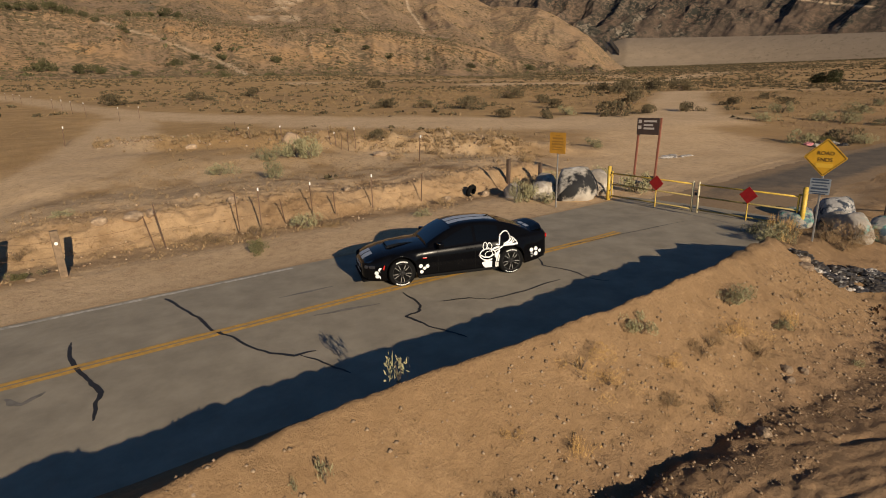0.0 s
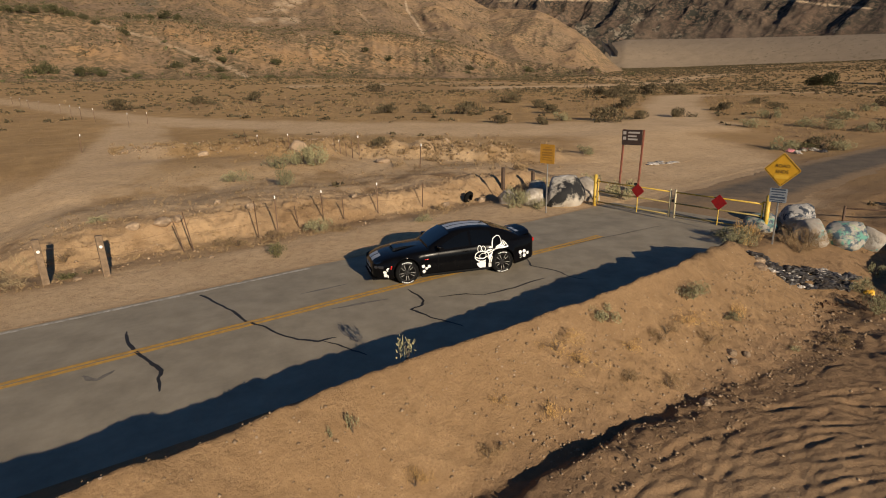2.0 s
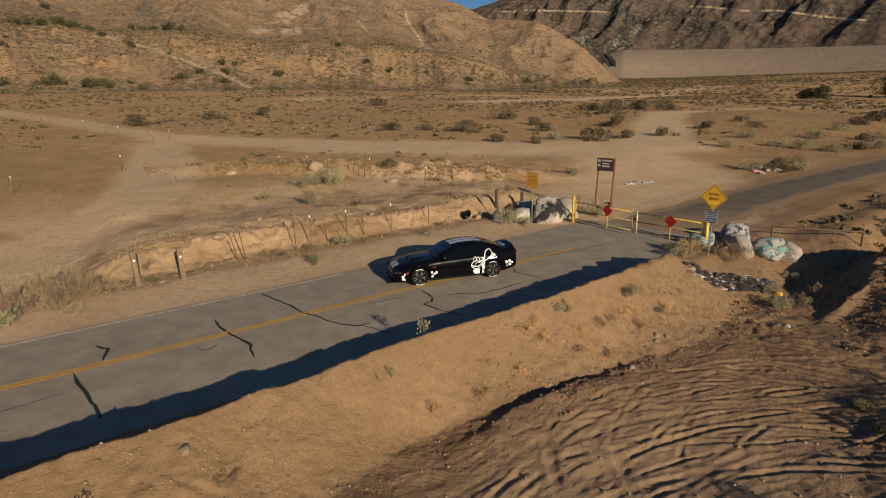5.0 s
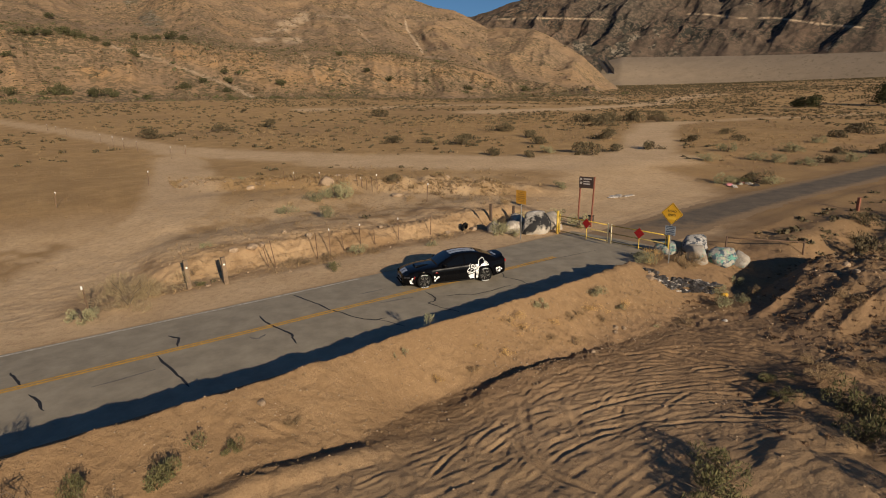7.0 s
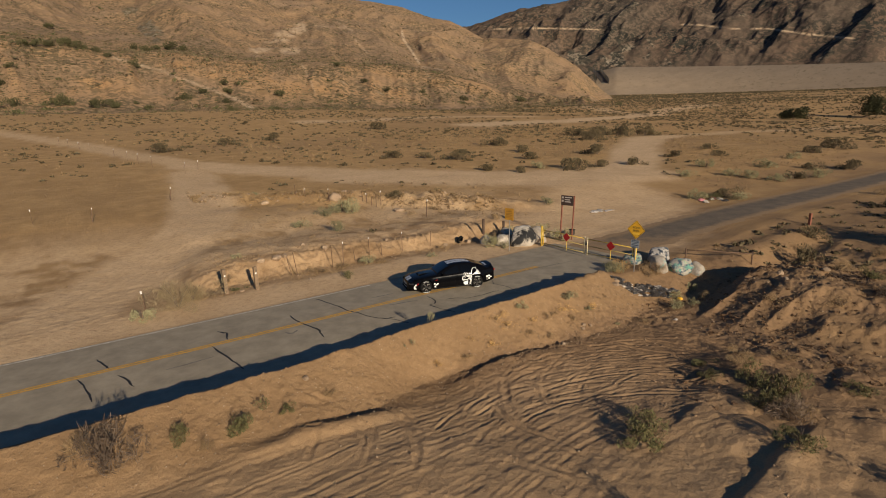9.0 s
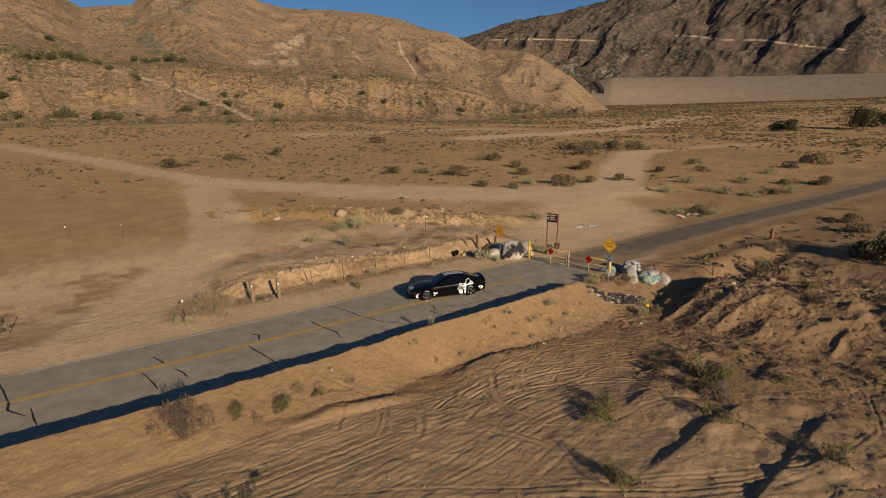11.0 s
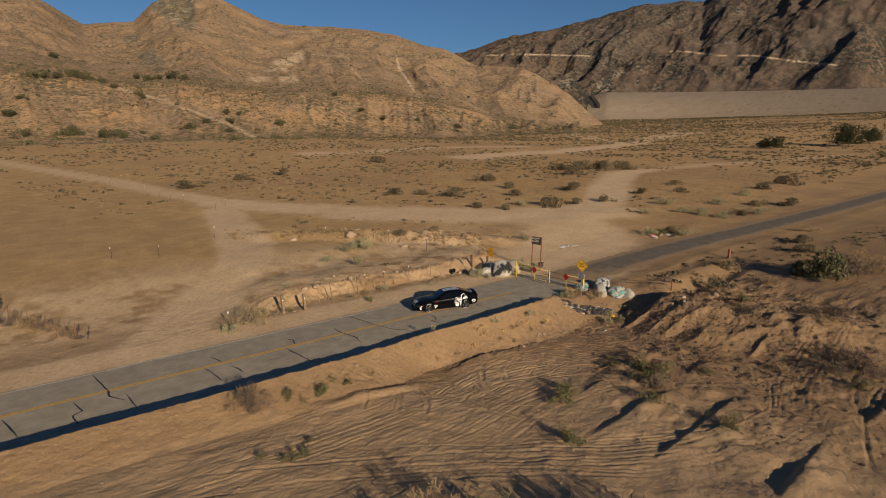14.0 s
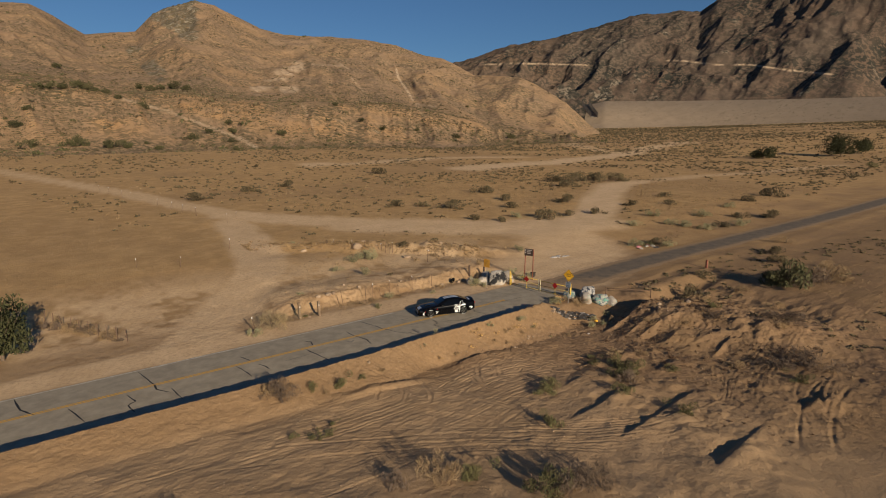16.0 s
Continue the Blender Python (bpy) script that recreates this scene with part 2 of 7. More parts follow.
def tyre_tracks():
    rng = np.random.default_rng(71)
    field = np.zeros((RNX, RNY))

    def run(pts, depth, wander=0.35, width=0.15, pair=True):
        line = track_run(rng, pts, wander)
        d = np.gradient(line, axis=0)
        nrm = np.stack([-d[:, 1], d[:, 0]], 1) / (np.linalg.norm(d, axis=1)[:, None] + 1e-9)
        for off in ((-0.78, 0.78) if pair else (0.0,)):
            k = np.arange(len(line))
            fade = 0.30 + 0.70 * smooth(0.3, 0.7, vnoise(k * 0.07, k * 0 + rng.uniform(0, 50), 87))
            press_track(field, line + nrm * off, depth * rng.uniform(0.7, 1.2), width * rng.uniform(0.8, 1.4), fade)

    # passes along the foot of the berm that swing out round the mound
    for k in range(28):
        s = rng.uniform(0, 1) ** 0.8 * 9.0
        cut = rng.integers(0, 5)
        pts = [(-31, -9.4 - 1.1 * s), (-21, -9.2 - 1.05 * s), (-13, -8.9 - s), (-6, -8.5 - 0.9 * s), (-1.5, -8.2 - 0.8 * s), (2.5, -8.5 - 0.8 * s), (6.2, -10.2 - 0.75 * s), (9.0, -12.6 - 0.75 * s), (11.0, -15.6 - 0.7 * s)]
        run(pts[cut:len(pts) - rng.integers(0, 4)], rng.uniform(0.006, 0.019), 0.25, 0.095)
    # loops turned in front of the berm
    for k in range(46):
        cx, cy = rng.normal(2.6, 1.6), rng.normal(-14.0, 0.8)
        ra, rb, tilt = rng.uniform(4.0, 8.0), rng.uniform(2.6, 5.4), rng.uniform(-0.5, -0.2)
        a0, a1 = rng.uniform(0.1, 0.8), rng.uniform(1.9, 2.9)
        pts = []
        for a in np.linspace(a0, a1, 9):
            ex, ey = ra * math.cos(a), rb * math.sin(a)
            pts.append((cx + ex * math.cos(tilt) - ey * math.sin(tilt), min(cy + ex * math.sin(tilt) + ey * math.cos(tilt), -8.6)))
        run(pts, rng.uniform(0.014, 0.045), 0.07, 0.085, k % 2 > 0)
    # the long sweep below the bushes, up to the trail on the mound's flank
    for k in range(13):
        o = rng.normal(0, 0.9)
        pts = [(-20, -12.5 + o), (-13, -15 + o), (-7, -18 + o), (-2, -21 + 0.8 * o), (3, -22.7 + 0.7 * o), (7.5, -22.9 + 0.6 * o), (11.5, -21.2 + 0.5 * o), (15.4, -20.2 + 0.35 * o), (19, -19.6 + 0.3 * o), (23, -18.2 + 0.3 * o)]
        run(pts[rng.integers(0, 4):], rng.uniform(0.010, 0.028), 0.14, 0.10)
    # stray crossings
    for pts in ([(5.5, -8.6), (7.2, -10.4), (9.4, -11.2), (12, -11.0)], [(6.6, -8.4), (8.0, -10.8), (8.6, -13)], [(-1.9, -12.5), (-2.0, -11), (-1.5, -9.6)], [(-7.5, -8.4), (-7.2, -10.0), (-8.4, -12.5)], [(-9.5, -8.2), (-9.0, -9.4), (-9.8, -11)],
                [(9, -27), (12.5, -24.6), (17, -23.4)], [(6, -28), (11, -25.6), (16, -25)], [(-3.5, -9.5), (-4.6, -12.5), (-3.0, -15.5)]):
        for _ in range(2):
            run(pts, rng.uniform(0.018, 0.04), 0.2, 0.12)
    return field


TRACKS = tyre_tracks()


def rut_height(x, y, v):
    """Tyre tracks and the trampled, wind-blown unevenness between them."""
    x, y = np.asarray(x, float), np.asarray(y, float)
    u, w = np.clip((x - RX0) / RSTEP, 0, RNX - 1.001), np.clip((y - RY0) / RSTEP, 0, RNY - 1.001)
    i, j = u.astype(int), w.astype(int)
    u, w = u - i, w - j
    h = (TRACKS[i, j] * (1 - u) + TRACKS[i + 1, j] * u) * (1 - w) + (TRACKS[i, j + 1] * (1 - u) + TRACKS[i + 1, j + 1] * u) * w
    inside = smooth(RX0, RX0 + 3, x) * (1 - smooth(22, 26, x)) * smooth(RY0, RY0 + 2, y) * smooth(-6.7, -7.7, v)
    near = smooth(-45, -32, y) * (1 - smooth(24, 34, x)) * smooth(-45, -36, x) * smooth(-6.7, -7.7, v)
    rough = 0.018 * fbm(x * 1.9, y * 2.6, 3, 81) + 0.012 * np.abs(fbm(x * 5.0, y * 6.0, 2, 82)) + 0.03 * (ridged(x * 0.4, y * 0.8, 3, 84) - 0.6)
    return inside * h + near * rough


def ground_height(x, y):
    z = land(x, y)
    yc, zr = road_y(x), road_z(x)
    v = np.abs(np.asarray(y, float) - yc)
    x = np.asarray(x, float)
    edge = np.where(np.asarray(y, float) > yc, HALF, HALF + 0.75 * (1 - smooth(10, 13, x)))
    bed = 1 - smooth(edge - 0.42, edge + 0.02, v)
    low = zr - 0.05 + smooth(14.3, 16, x) * (0.066 - 0.012 * v)
    return z * (1 - bed) + low * bed


def gz(x, y):
    return float(ground_height(np.array([x]), np.array([y]))[0])


# ---- materials ----
def mat(name, base=(0.5, 0.5, 0.5), rough=0.7, metal=0.0, var=0.0, scale=4.0, bump_h=0.0, bump_s=30.0, second=None, spec=None, coat=0.0, obj_rand=0.0):
    m = bpy.data.materials.new(name)
    m.use_nodes = True
    nt = m.node_tree
    p = nt.nodes["Principled BSDF"]
    p.inputs["Base Color"].default_value = (*base, 1)
    p.inputs["Roughness"].default_value = rough
    p.inputs["Metallic"].default_value = metal
    if coat:
        p.inputs["Coat Weight"].default_value = coat
        p.inputs["Coat Roughness"].default_value = 0.06
    if spec is not None:
        p.inputs["Specular IOR Level"].default_value = spec
    coord = nt.nodes.new("ShaderNodeTexCoord")
    if var or second or obj_rand:
        n1 = nt.nodes.new("ShaderNodeTexNoise")
        n1.inputs["Scale"].default_value = scale
        n1.inputs["Detail"].default_value = 6
        n1.inputs["Roughness"].default_value = 0.65
        nt.links.new(coord.outputs["Object"], n1.inputs["Vector"])
        ramp = nt.nodes.new("ShaderNodeValToRGB")
        other = second or tuple(min(1, c * (1 - var)) for c in base)
        lite = tuple(min(1, c * (1 + var * 0.6)) for c in base)
        ramp.color_ramp.elements[0].position, ramp.color_ramp.elements[1].position = 0.35, 0.68
        ramp.color_ramp.elements[0].color, ramp.color_ramp.elements[1].color = (*other, 1), (*lite, 1)
        nt.links.new(n1.outputs["Fac"], ramp.inputs["Fac"])
        out = ramp.outputs["Color"]
        if obj_rand:
            info = nt.nodes.new("ShaderNodeObjectInfo")
            hsv = nt.nodes.new("ShaderNodeHueSaturation")
            mr = nt.nodes.new("ShaderNodeMapRange")
            mr.inputs["To Min"].default_value, mr.inputs["To Max"].default_value = 1 - obj_rand, 1 + obj_rand
            nt.links.new(info.outputs["Random"], mr.inputs["Value"])
            nt.links.new(mr.outputs["Result"], hsv.inputs["Value"])
            nt.links.new(out, hsv.inputs["Color"])
            out = hsv.outputs["Color"]
        nt.links.new(out, p.inputs["Base Color"])
    if bump_h:
        n2 = nt.nodes.new("ShaderNodeTexNoise")
        n2.inputs["Scale"].default_value = bump_s
        n2.inputs["Detail"].default_value = 5
        nt.links.new(coord.outputs["Object"], n2.inputs["Vector"])
        b = nt.nodes.new("ShaderNodeBump")
        b.inputs["Distance"].default_value = bump_h
        b.inputs["Strength"].default_value = 1.0
        nt.links.new(n2.outputs["Fac"], b.inputs["Height"])
        nt.links.new(b.outputs["Normal"], p.inputs["Normal"])
    return m


def mix_color(nt, fac, a, b):
    n = nt.nodes.new("ShaderNodeMix")
    n.data_type = "RGBA"
    nt.links.new(fac, n.inputs[0])
    for sock, val in ((n.inputs[6], a), (n.inputs[7], b)):
        if isinstance(val, tuple):
            sock.default_value = (*val, 1)
        else:
            nt.links.new(val, sock)
    return n.outputs[2]


def noise_fac(nt, vec, scale, lo, hi, detail=5, rough=0.6):
    n = nt.nodes.new("ShaderNodeTexNoise")
    n.inputs["Scale"].default_value, n.inputs["Detail"].default_value, n.inputs["Roughness"].default_value = scale, detail, rough
    nt.links.new(vec, n.inputs["Vector"])
    mr = nt.nodes.new("ShaderNodeMapRange")
    mr.inputs["From Min"].default_value, mr.inputs["From Max"].default_value = lo, hi
    nt.links.new(n.outputs["Fac"], mr.inputs["Value"])
    return mr.outputs["Result"], n.outputs["Fac"]


def soil_material():
    """Sandy soil: colour by the cover attribute (r: dry grass, g: bare track, b: dark churned earth and painted rut
    shade), pebbles and grain.
    """
    m = bpy.data.materials.new("sandy_soil")
    m.use_nodes = True
    nt = m.node_tree
    p = nt.nodes["Principled BSDF"]
    p.inputs["Roughness"].default_value = 0.95
    p.inputs["Specular IOR Level"].default_value = 0.15
    geo = nt.nodes.new("ShaderNodeNewGeometry")
    vec = geo.outputs["Position"]
    att = nt.nodes.new("ShaderNodeAttribute")
    att.attribute_name = "cover"
    sep = nt.nodes.new("ShaderNodeSeparateColor")
    nt.links.new(att.outputs["Color"], sep.inputs[0])
    f1, _ = noise_fac(nt, vec, 0.35, 0.35, 0.68)
    f2, _ = noise_fac(nt, vec, 3.2, 0.36, 0.66, 8)
    f3, _ = noise_fac(nt, vec, 22.0, 0.40, 0.70, 6)
    f4, _ = noise_fac(nt, vec, 0.045, 0.38, 0.64)
    sand = mix_color(nt, f1, (0.302, 0.195, 0.102), (0.366, 0.242, 0.130))
    sand = mix_color(nt, f2, (0.25, 0.157, 0.082), sand)
    track = mix_color(nt, f1, (0.60, 0.42, 0.245), (0.69, 0.495, 0.30))
    grass = mix_color(nt, f2, (0.47, 0.298, 0.13), (0.66, 0.455, 0.22))
    grass = mix_color(nt, f4, grass, (0.52, 0.335, 0.152))
    mp = nt.nodes.new("ShaderNodeMapping")
    mp.inputs["Rotation"].default_value = (0, 0, radians(-22))
    mp.inputs["Scale"].default_value = (0.10, 1.0, 1.0)
    nt.links.new(vec, mp.inputs["Vector"])
    f7, _ = noise_fac(nt, mp.outputs[0], 0.55, 0.42, 0.62, 7, 0.7)
    grass = mix_color(nt, f7, grass, mix_color(nt, f4, (0.54, 0.335, 0.145), (0.47, 0.308, 0.152)))
    f10, _ = noise_fac(nt, vec, 0.30, 0.42, 0.62, 8, 0.72)
    grass = mix_color(nt, f10, (0.40, 0.252, 0.112), grass)
    dark = mix_color(nt, f2, (0.17, 0.11, 0.068), (0.28, 0.178, 0.103))
    col = mix_color(nt, sep.outputs[0], sand, grass)
    col = mix_color(nt, sep.outputs[2], col, dark)
    col = mix_color(nt, sep.outputs[1], col, track)
    col = mix_color(nt, f3, col, mix_color(nt, f2, col, (0.21, 0.125, 0.068)))
    vor = nt.nodes.new("ShaderNodeTexVoronoi")
    vor.inputs["Scale"].default_value = 5.5
    nt.links.new(vec, vor.inputs["Vector"])
    mr = nt.nodes.new("ShaderNodeMapRange")
    mr.inputs["From Min"].default_value, mr.inputs["From Max"].default_value = 0.16, 0.08
    nt.links.new(vor.outputs["Distance"], mr.inputs["Value"])
    wn2 = nt.nodes.new("ShaderNodeSeparateColor")
    nt.links.new(vor.outputs["Color"], wn2.inputs[0])
    gt = nt.nodes.new("ShaderNodeMath")
    gt.operation = "GREATER_THAN"
    gt.inputs[1].default_value = 0.80
    nt.links.new(wn2.outputs[0], gt.inputs[0])
    mul = nt.nodes.new("ShaderNodeMath")
    mul.operation = "MULTIPLY"
    nt.links.new(gt.outputs[0], mul.inputs[0])
    nt.links.new(mr.outputs["Result"], mul.inputs[1])
    col = mix_color(nt, mul.outputs[0], col, mix_color(nt, wn2.outputs[1], (0.20, 0.13, 0.085), (0.52, 0.40, 0.29)))
    nt.links.new(col, p.inputs["Base Color"])
    h1 = nt.nodes.new("ShaderNodeTexNoise")
    h1.inputs["Scale"].default_value, h1.inputs["Detail"].default_value, h1.inputs["Roughness"].default_value = 5.0, 9, 0.72
    nt.links.new(vec, h1.inputs["Vector"])
    add = nt.nodes.new("ShaderNodeMath")
    add.operation = "MULTIPLY_ADD"
    nt.links.new(mul.outputs[0], add.inputs[0])
    add.inputs[1].default_value = 0.12
    nt.links.new(h1.outputs["Fac"], add.inputs[2])
    b = nt.nodes.new("ShaderNodeBump")
    b.inputs["Distance"].default_value = 0.11
    calm = nt.nodes.new("ShaderNodeMapRange")
    calm.inputs["To Min"].default_value, calm.inputs["To Max"].default_value = 0.75, 0.35
    nt.links.new(sep.outputs[1], calm.inputs["Value"])
    nt.links.new(calm.outputs["Result"], b.inputs["Strength"])
    nt.links.new(add.outputs[0], b.inputs["Height"])
    nt.links.new(b.outputs["Normal"], p.inputs["Normal"])
    return m


SOIL = soil_material()


def hill_material(name, soil, other, scrub, grain, cover_at, relief, outcrop=(0.24, 0.205, 0.15)):
    """Dry hillside: soil in two tones, mottled and dotted with scrub at the given grain (1/m);
    cover attribute: r ochre earth, g bare pale ground, b broken rock."""
    m = bpy.data.materials.new(name)
    m.use_nodes = True
    nt = m.node_tree
    p = nt.nodes["Principled BSDF"]
    p.inputs["Roughness"].default_value = 0.95
    p.inputs["Specular IOR Level"].default_value = 0.1
    geo = nt.nodes.new("ShaderNodeNewGeometry")
    vec = geo.outputs["Position"]
    att = nt.nodes.new("ShaderNodeAttribute")
    att.attribute_name = "cover"
    sep = nt.nodes.new("ShaderNodeSeparateColor")
    nt.links.new(att.outputs["Color"], sep.inputs[0])
    f1, _ = noise_fac(nt, vec, grain * 0.05, 0.36, 0.64, 6)
    f2, _ = noise_fac(nt, vec, grain * 0.4, 0.34, 0.68, 8, 0.7)
    col = mix_color(nt, f1, soil, other)
    col = mix_color(nt, f2, mix_color(nt, f1, tuple(c * 0.80 for c in soil), tuple(c * 0.86 for c in other)), col)
    f8, _ = noise_fac(nt, vec, grain * 0.25, 0.40, 0.62, 7, 0.7)
    ochre = mix_color(nt, f8, tuple(c * 1.05 for c in other), (other[0] * 1.30, other[1] * 1.16, other[2] * 0.92))
    col = mix_color(nt, sep.outputs[0], col, ochre)
    dots, _ = noise_fac(nt, vec, grain, cover_at, cover_at + 0.07, 5, 0.72)
    thick, _ = noise_fac(nt, vec, grain * 0.07, 0.30, 0.62, 4)
    mul = nt.nodes.new("ShaderNodeMath")
    mul.operation = "MULTIPLY"
    nt.links.new(dots, mul.inputs[0])
    nt.links.new(thick, mul.inputs[1])
    col = mix_color(nt, mul.outputs[0], col, scrub)
    # broken rock: pale stones in dark brush
    vor = nt.nodes.new("ShaderNodeTexVoronoi")
    vor.inputs["Scale"].default_value = grain * 0.55
    nt.links.new(vec, vor.inputs["Vector"])
    vs = nt.nodes.new("ShaderNodeSeparateColor")
    nt.links.new(vor.outputs["Color"], vs.inputs[0])
    stone = mix_color(nt, vs.outputs[0], tuple(c * 0.35 for c in outcrop), tuple(c * 1.25 for c in outcrop))
    stone = mix_color(nt, dots, stone, scrub)
    rk = nt.nodes.new("ShaderNodeMath")
    rk.operation = "MULTIPLY"
    nt.links.new(sep.outputs[2], rk.inputs[0])
    nt.links.new(f2, rk.inputs[1])
    rk2 = nt.nodes.new("ShaderNodeMapRange")
    rk2.inputs["From Min"].default_value, rk2.inputs["From Max"].default_value = 0.12, 0.38
    nt.links.new(rk.outputs[0], rk2.inputs["Value"])
    col = mix_color(nt, rk2.outputs["Result"], col, stone)
    f9, _ = noise_fac(nt, vec, grain * 0.9, 0.36, 0.6, 6, 0.7)
    col = mix_color(nt, sep.outputs[1], col, mix_color(nt, f9, (0.36, 0.25, 0.15), (0.55, 0.42, 0.29)))
    nt.links.new(col, p.inputs["Base Color"])
    h = nt.nodes.new("ShaderNodeTexNoise")
    h.inputs["Scale"].default_value, h.inputs["Detail"].default_value, h.inputs["Roughness"].default_value = grain * 0.3, 10, 0.7
    nt.links.new(vec, h.inputs["Vector"])
    b = nt.nodes.new("ShaderNodeBump")
    b.inputs["Distance"].default_value = relief
    b.inputs["Strength"].default_value = 0.8
    nt.links.new(h.outputs["Fac"], b.inputs["Height"])
    nt.links.new(b.outputs["Normal"], p.inputs["Normal"])
    return m


HILL = hill_material("dry_hill", (0.315, 0.216, 0.138), (0.372, 0.241, 0.134), (0.125, 0.098, 0.058), 0.20, 0.465, 2.0)
MOUNTAIN = hill_material("far_mountain", (0.15, 0.114, 0.085), (0.14, 0.096, 0.069), (0.038, 0.037, 0.03), 0.045, 0.45, 12.0, (0.20, 0.165, 0.125))


def grid_object(name, X, Y, Z, material, cover=None):
    """One sheet from three 2-D arrays of the same shape."""
    n, k = X.shape
    me = bpy.data.meshes.new(name)
    co = np.stack([X, Y, Z], -1).reshape(-1, 3)
    idx = np.arange(n * k).reshape(n, k)
    q = np.stack([idx[:-1, :-1], idx[1:, :-1], idx[1:, 1:], idx[:-1, 1:]], -1).reshape(-1, 4)
    me.vertices.add(len(co))
    me.vertices.foreach_set("co", co.ravel().astype(np.float32))
    me.loops.add(q.size)
    me.loops.foreach_set("vertex_index", q.ravel().astype(np.int32))
    me.polygons.add(len(q))
    me.polygons.foreach_set("loop_start", (np.arange(len(q)) * 4).astype(np.int32))
    me.update(calc_edges=True)
    me.polygons.foreach_set("use_smooth", np.ones(len(q), bool))
    if cover is not None:
        a = me.attributes.new("cover", "FLOAT_COLOR", "POINT")
        a.data.foreach_set("color", cover.reshape(-1, 4).astype(np.float32).ravel())
    me.materials.append(material)
    return new(name, me)


# ---- ground ----
def axis(stops, reach, grow, back):
    """Grid lines from (start, step) stretches, ever wider beyond both ends."""
    core = []
    for (lo, step), (hi, _) in zip(stops, stops[1:]):
        core += list(np.linspace(lo, hi, max(2, round((hi - lo) / step)), endpoint=False))
    core.append(stops[-1][0])
    up, s = [], stops[-1][1]
    while (up[-1] if up else core[-1]) < reach:
        s *= grow
        up.append((up[-1] if up else core[-1]) + s)
    down, s = [], stops[0][1]
    while (down[-1] if down else core[0]) > -reach:
        s *= back
        down.append((down[-1] if down else core[0]) - s)
    return np.array(down[::-1] + core + up)


def build_ground():
    gx = axis(((-28, 0.12), (-14, 0.07), (-6, 0.048), (11, 0.075), (18, 0.11), (26, 0.14)), 4300, 1.055, 1.12)
    gy = axis(((-28, 0.10), (-22, 0.065), (-15, 0.045), (-6, 0.06), (-4.6, 0.2), (4.2, 0.09), (12, 0.1)), 4300, 1.055, 1.14)
    X, Y = np.meshgrid(gx, gy, indexing="ij")
    Z = ground_height(X, Y)
    v = Y - road_y(X)
    wob = fbm(X * 0.22, Y * 0.22, 4, 91)
    big = fbm(X * 0.03, Y * 0.03, 4, 95)
    rag = fbm(X * 0.9, Y * 0.9, 3, 97)
    # dry grass beyond the shoulder, thin on the near berm
    grass = smooth(10, 24, v + 4 * wob) * smooth(-0.35, 0.35, big + 0.25)
    grass = np.maximum(grass, 0.4 * bump(v, 8.6, 2.0) * smooth(-0.2, 0.3, wob) * smooth(-11, -7, X))
    grass = np.maximum(grass, 0.9 * smooth(26, 30, Y + 2 * wob) * smooth(-9, -13, X) * smooth(-400, -30, X))
    # bare tracks: the dirt road across the plain, the turn-off and the trail towards the dam
    def strip(px, py, half):
        d = np.full(X.shape, 1e9)
        for k in range(len(px) - 1):
            ax, ay, bx, by = px[k], py[k], px[k + 1], py[k + 1]
            L2 = (bx - ax) ** 2 + (by - ay) ** 2
            t = np.clip(((X - ax) * (bx - ax) + (Y - ay) * (by - ay)) / L2, 0, 1)
            d = np.minimum(d, np.hypot(X - ax - t * (bx - ax), Y - ay - t * (by - ay)))
        return 1 - smooth(half * 0.70, half * 1.30, d + half * (0.28 * wob + 0.16 * rag))
    track = 0.80 * strip([-60, -31, -17.5, -8.4, -2, 5], [240, 160, 124, 90, 71, 60], 3.2)
    track = np.maximum(track, 0.95 * strip([-2, 7.6, 16, 22], [70, 57, 47, 41], 4.5))
    track = np.maximum(track, 0.95 * strip([16, 26, 36, 47], [45, 37, 29.5, 27], 7.0))
    track = np.maximum(track, 0.85 * strip([37, 34, 28, 19], [27, 18, 11.5, 6.5], 7.0))
    track = np.maximum(track, 1.0 * strip([46, 57, 75, 97, 112], [27, 34, 48.5, 65, 70], 4.2))
    track = np.maximum(track, 0.7 * strip([112, 150, 200, 300], [70, 76, 80, 92], 3.5))
    track = np.maximum(track, 0.9 * strip([-4, -5.6, -7.5, -12, -15.5, -19], [62, 41, 26, 17.5, 11, 5], 3.0))
    track = np.maximum(track, 0.9 * strip([55, 77, 125, 180], [187, 182, 204, 205], 7.0))
    track = np.maximum(track, 1.0 * strip([98, 130, 159, 230, 292, 372, 470], [136, 150, 157, 192, 226, 266, 300], 9.0))
    track = np.maximum(track, 0.8 * strip([292, 350, 420], [226, 330, 420], 7.0))
    track = np.maximum(track, 0.85 * (smooth(3.6, 4.0, v) * (1 - smooth(6.8, 8.0, v + 0.8 * wob))) * (1 - smooth(14, 26, X)))
    track = np.maximum(track, 0.30 * smooth(-8.2, -10.5, v + 0.5 * wob) * (1 - smooth(-2, 8, X + 0.28 * (Y + 11))))
    track = np.maximum(track, (0.35 + 0.42 * smooth(10, 12, v)) * smooth(6, 8, v) * (1 - smooth(20, 32, v)) * (1 - smooth(16, 30, X)) * smooth(-0.8, 0.2, rag + wob))
    grass = np.maximum(grass, 0.75 * smooth(11, 15, v + 2 * wob) * (0.7 + 0.3 * smooth(-0.3, 0.3, rag)))
    grass = np.maximum(grass, 0.6 * smooth(20, 40, X) * smooth(-0.3, 0.4, wob + 0.2))
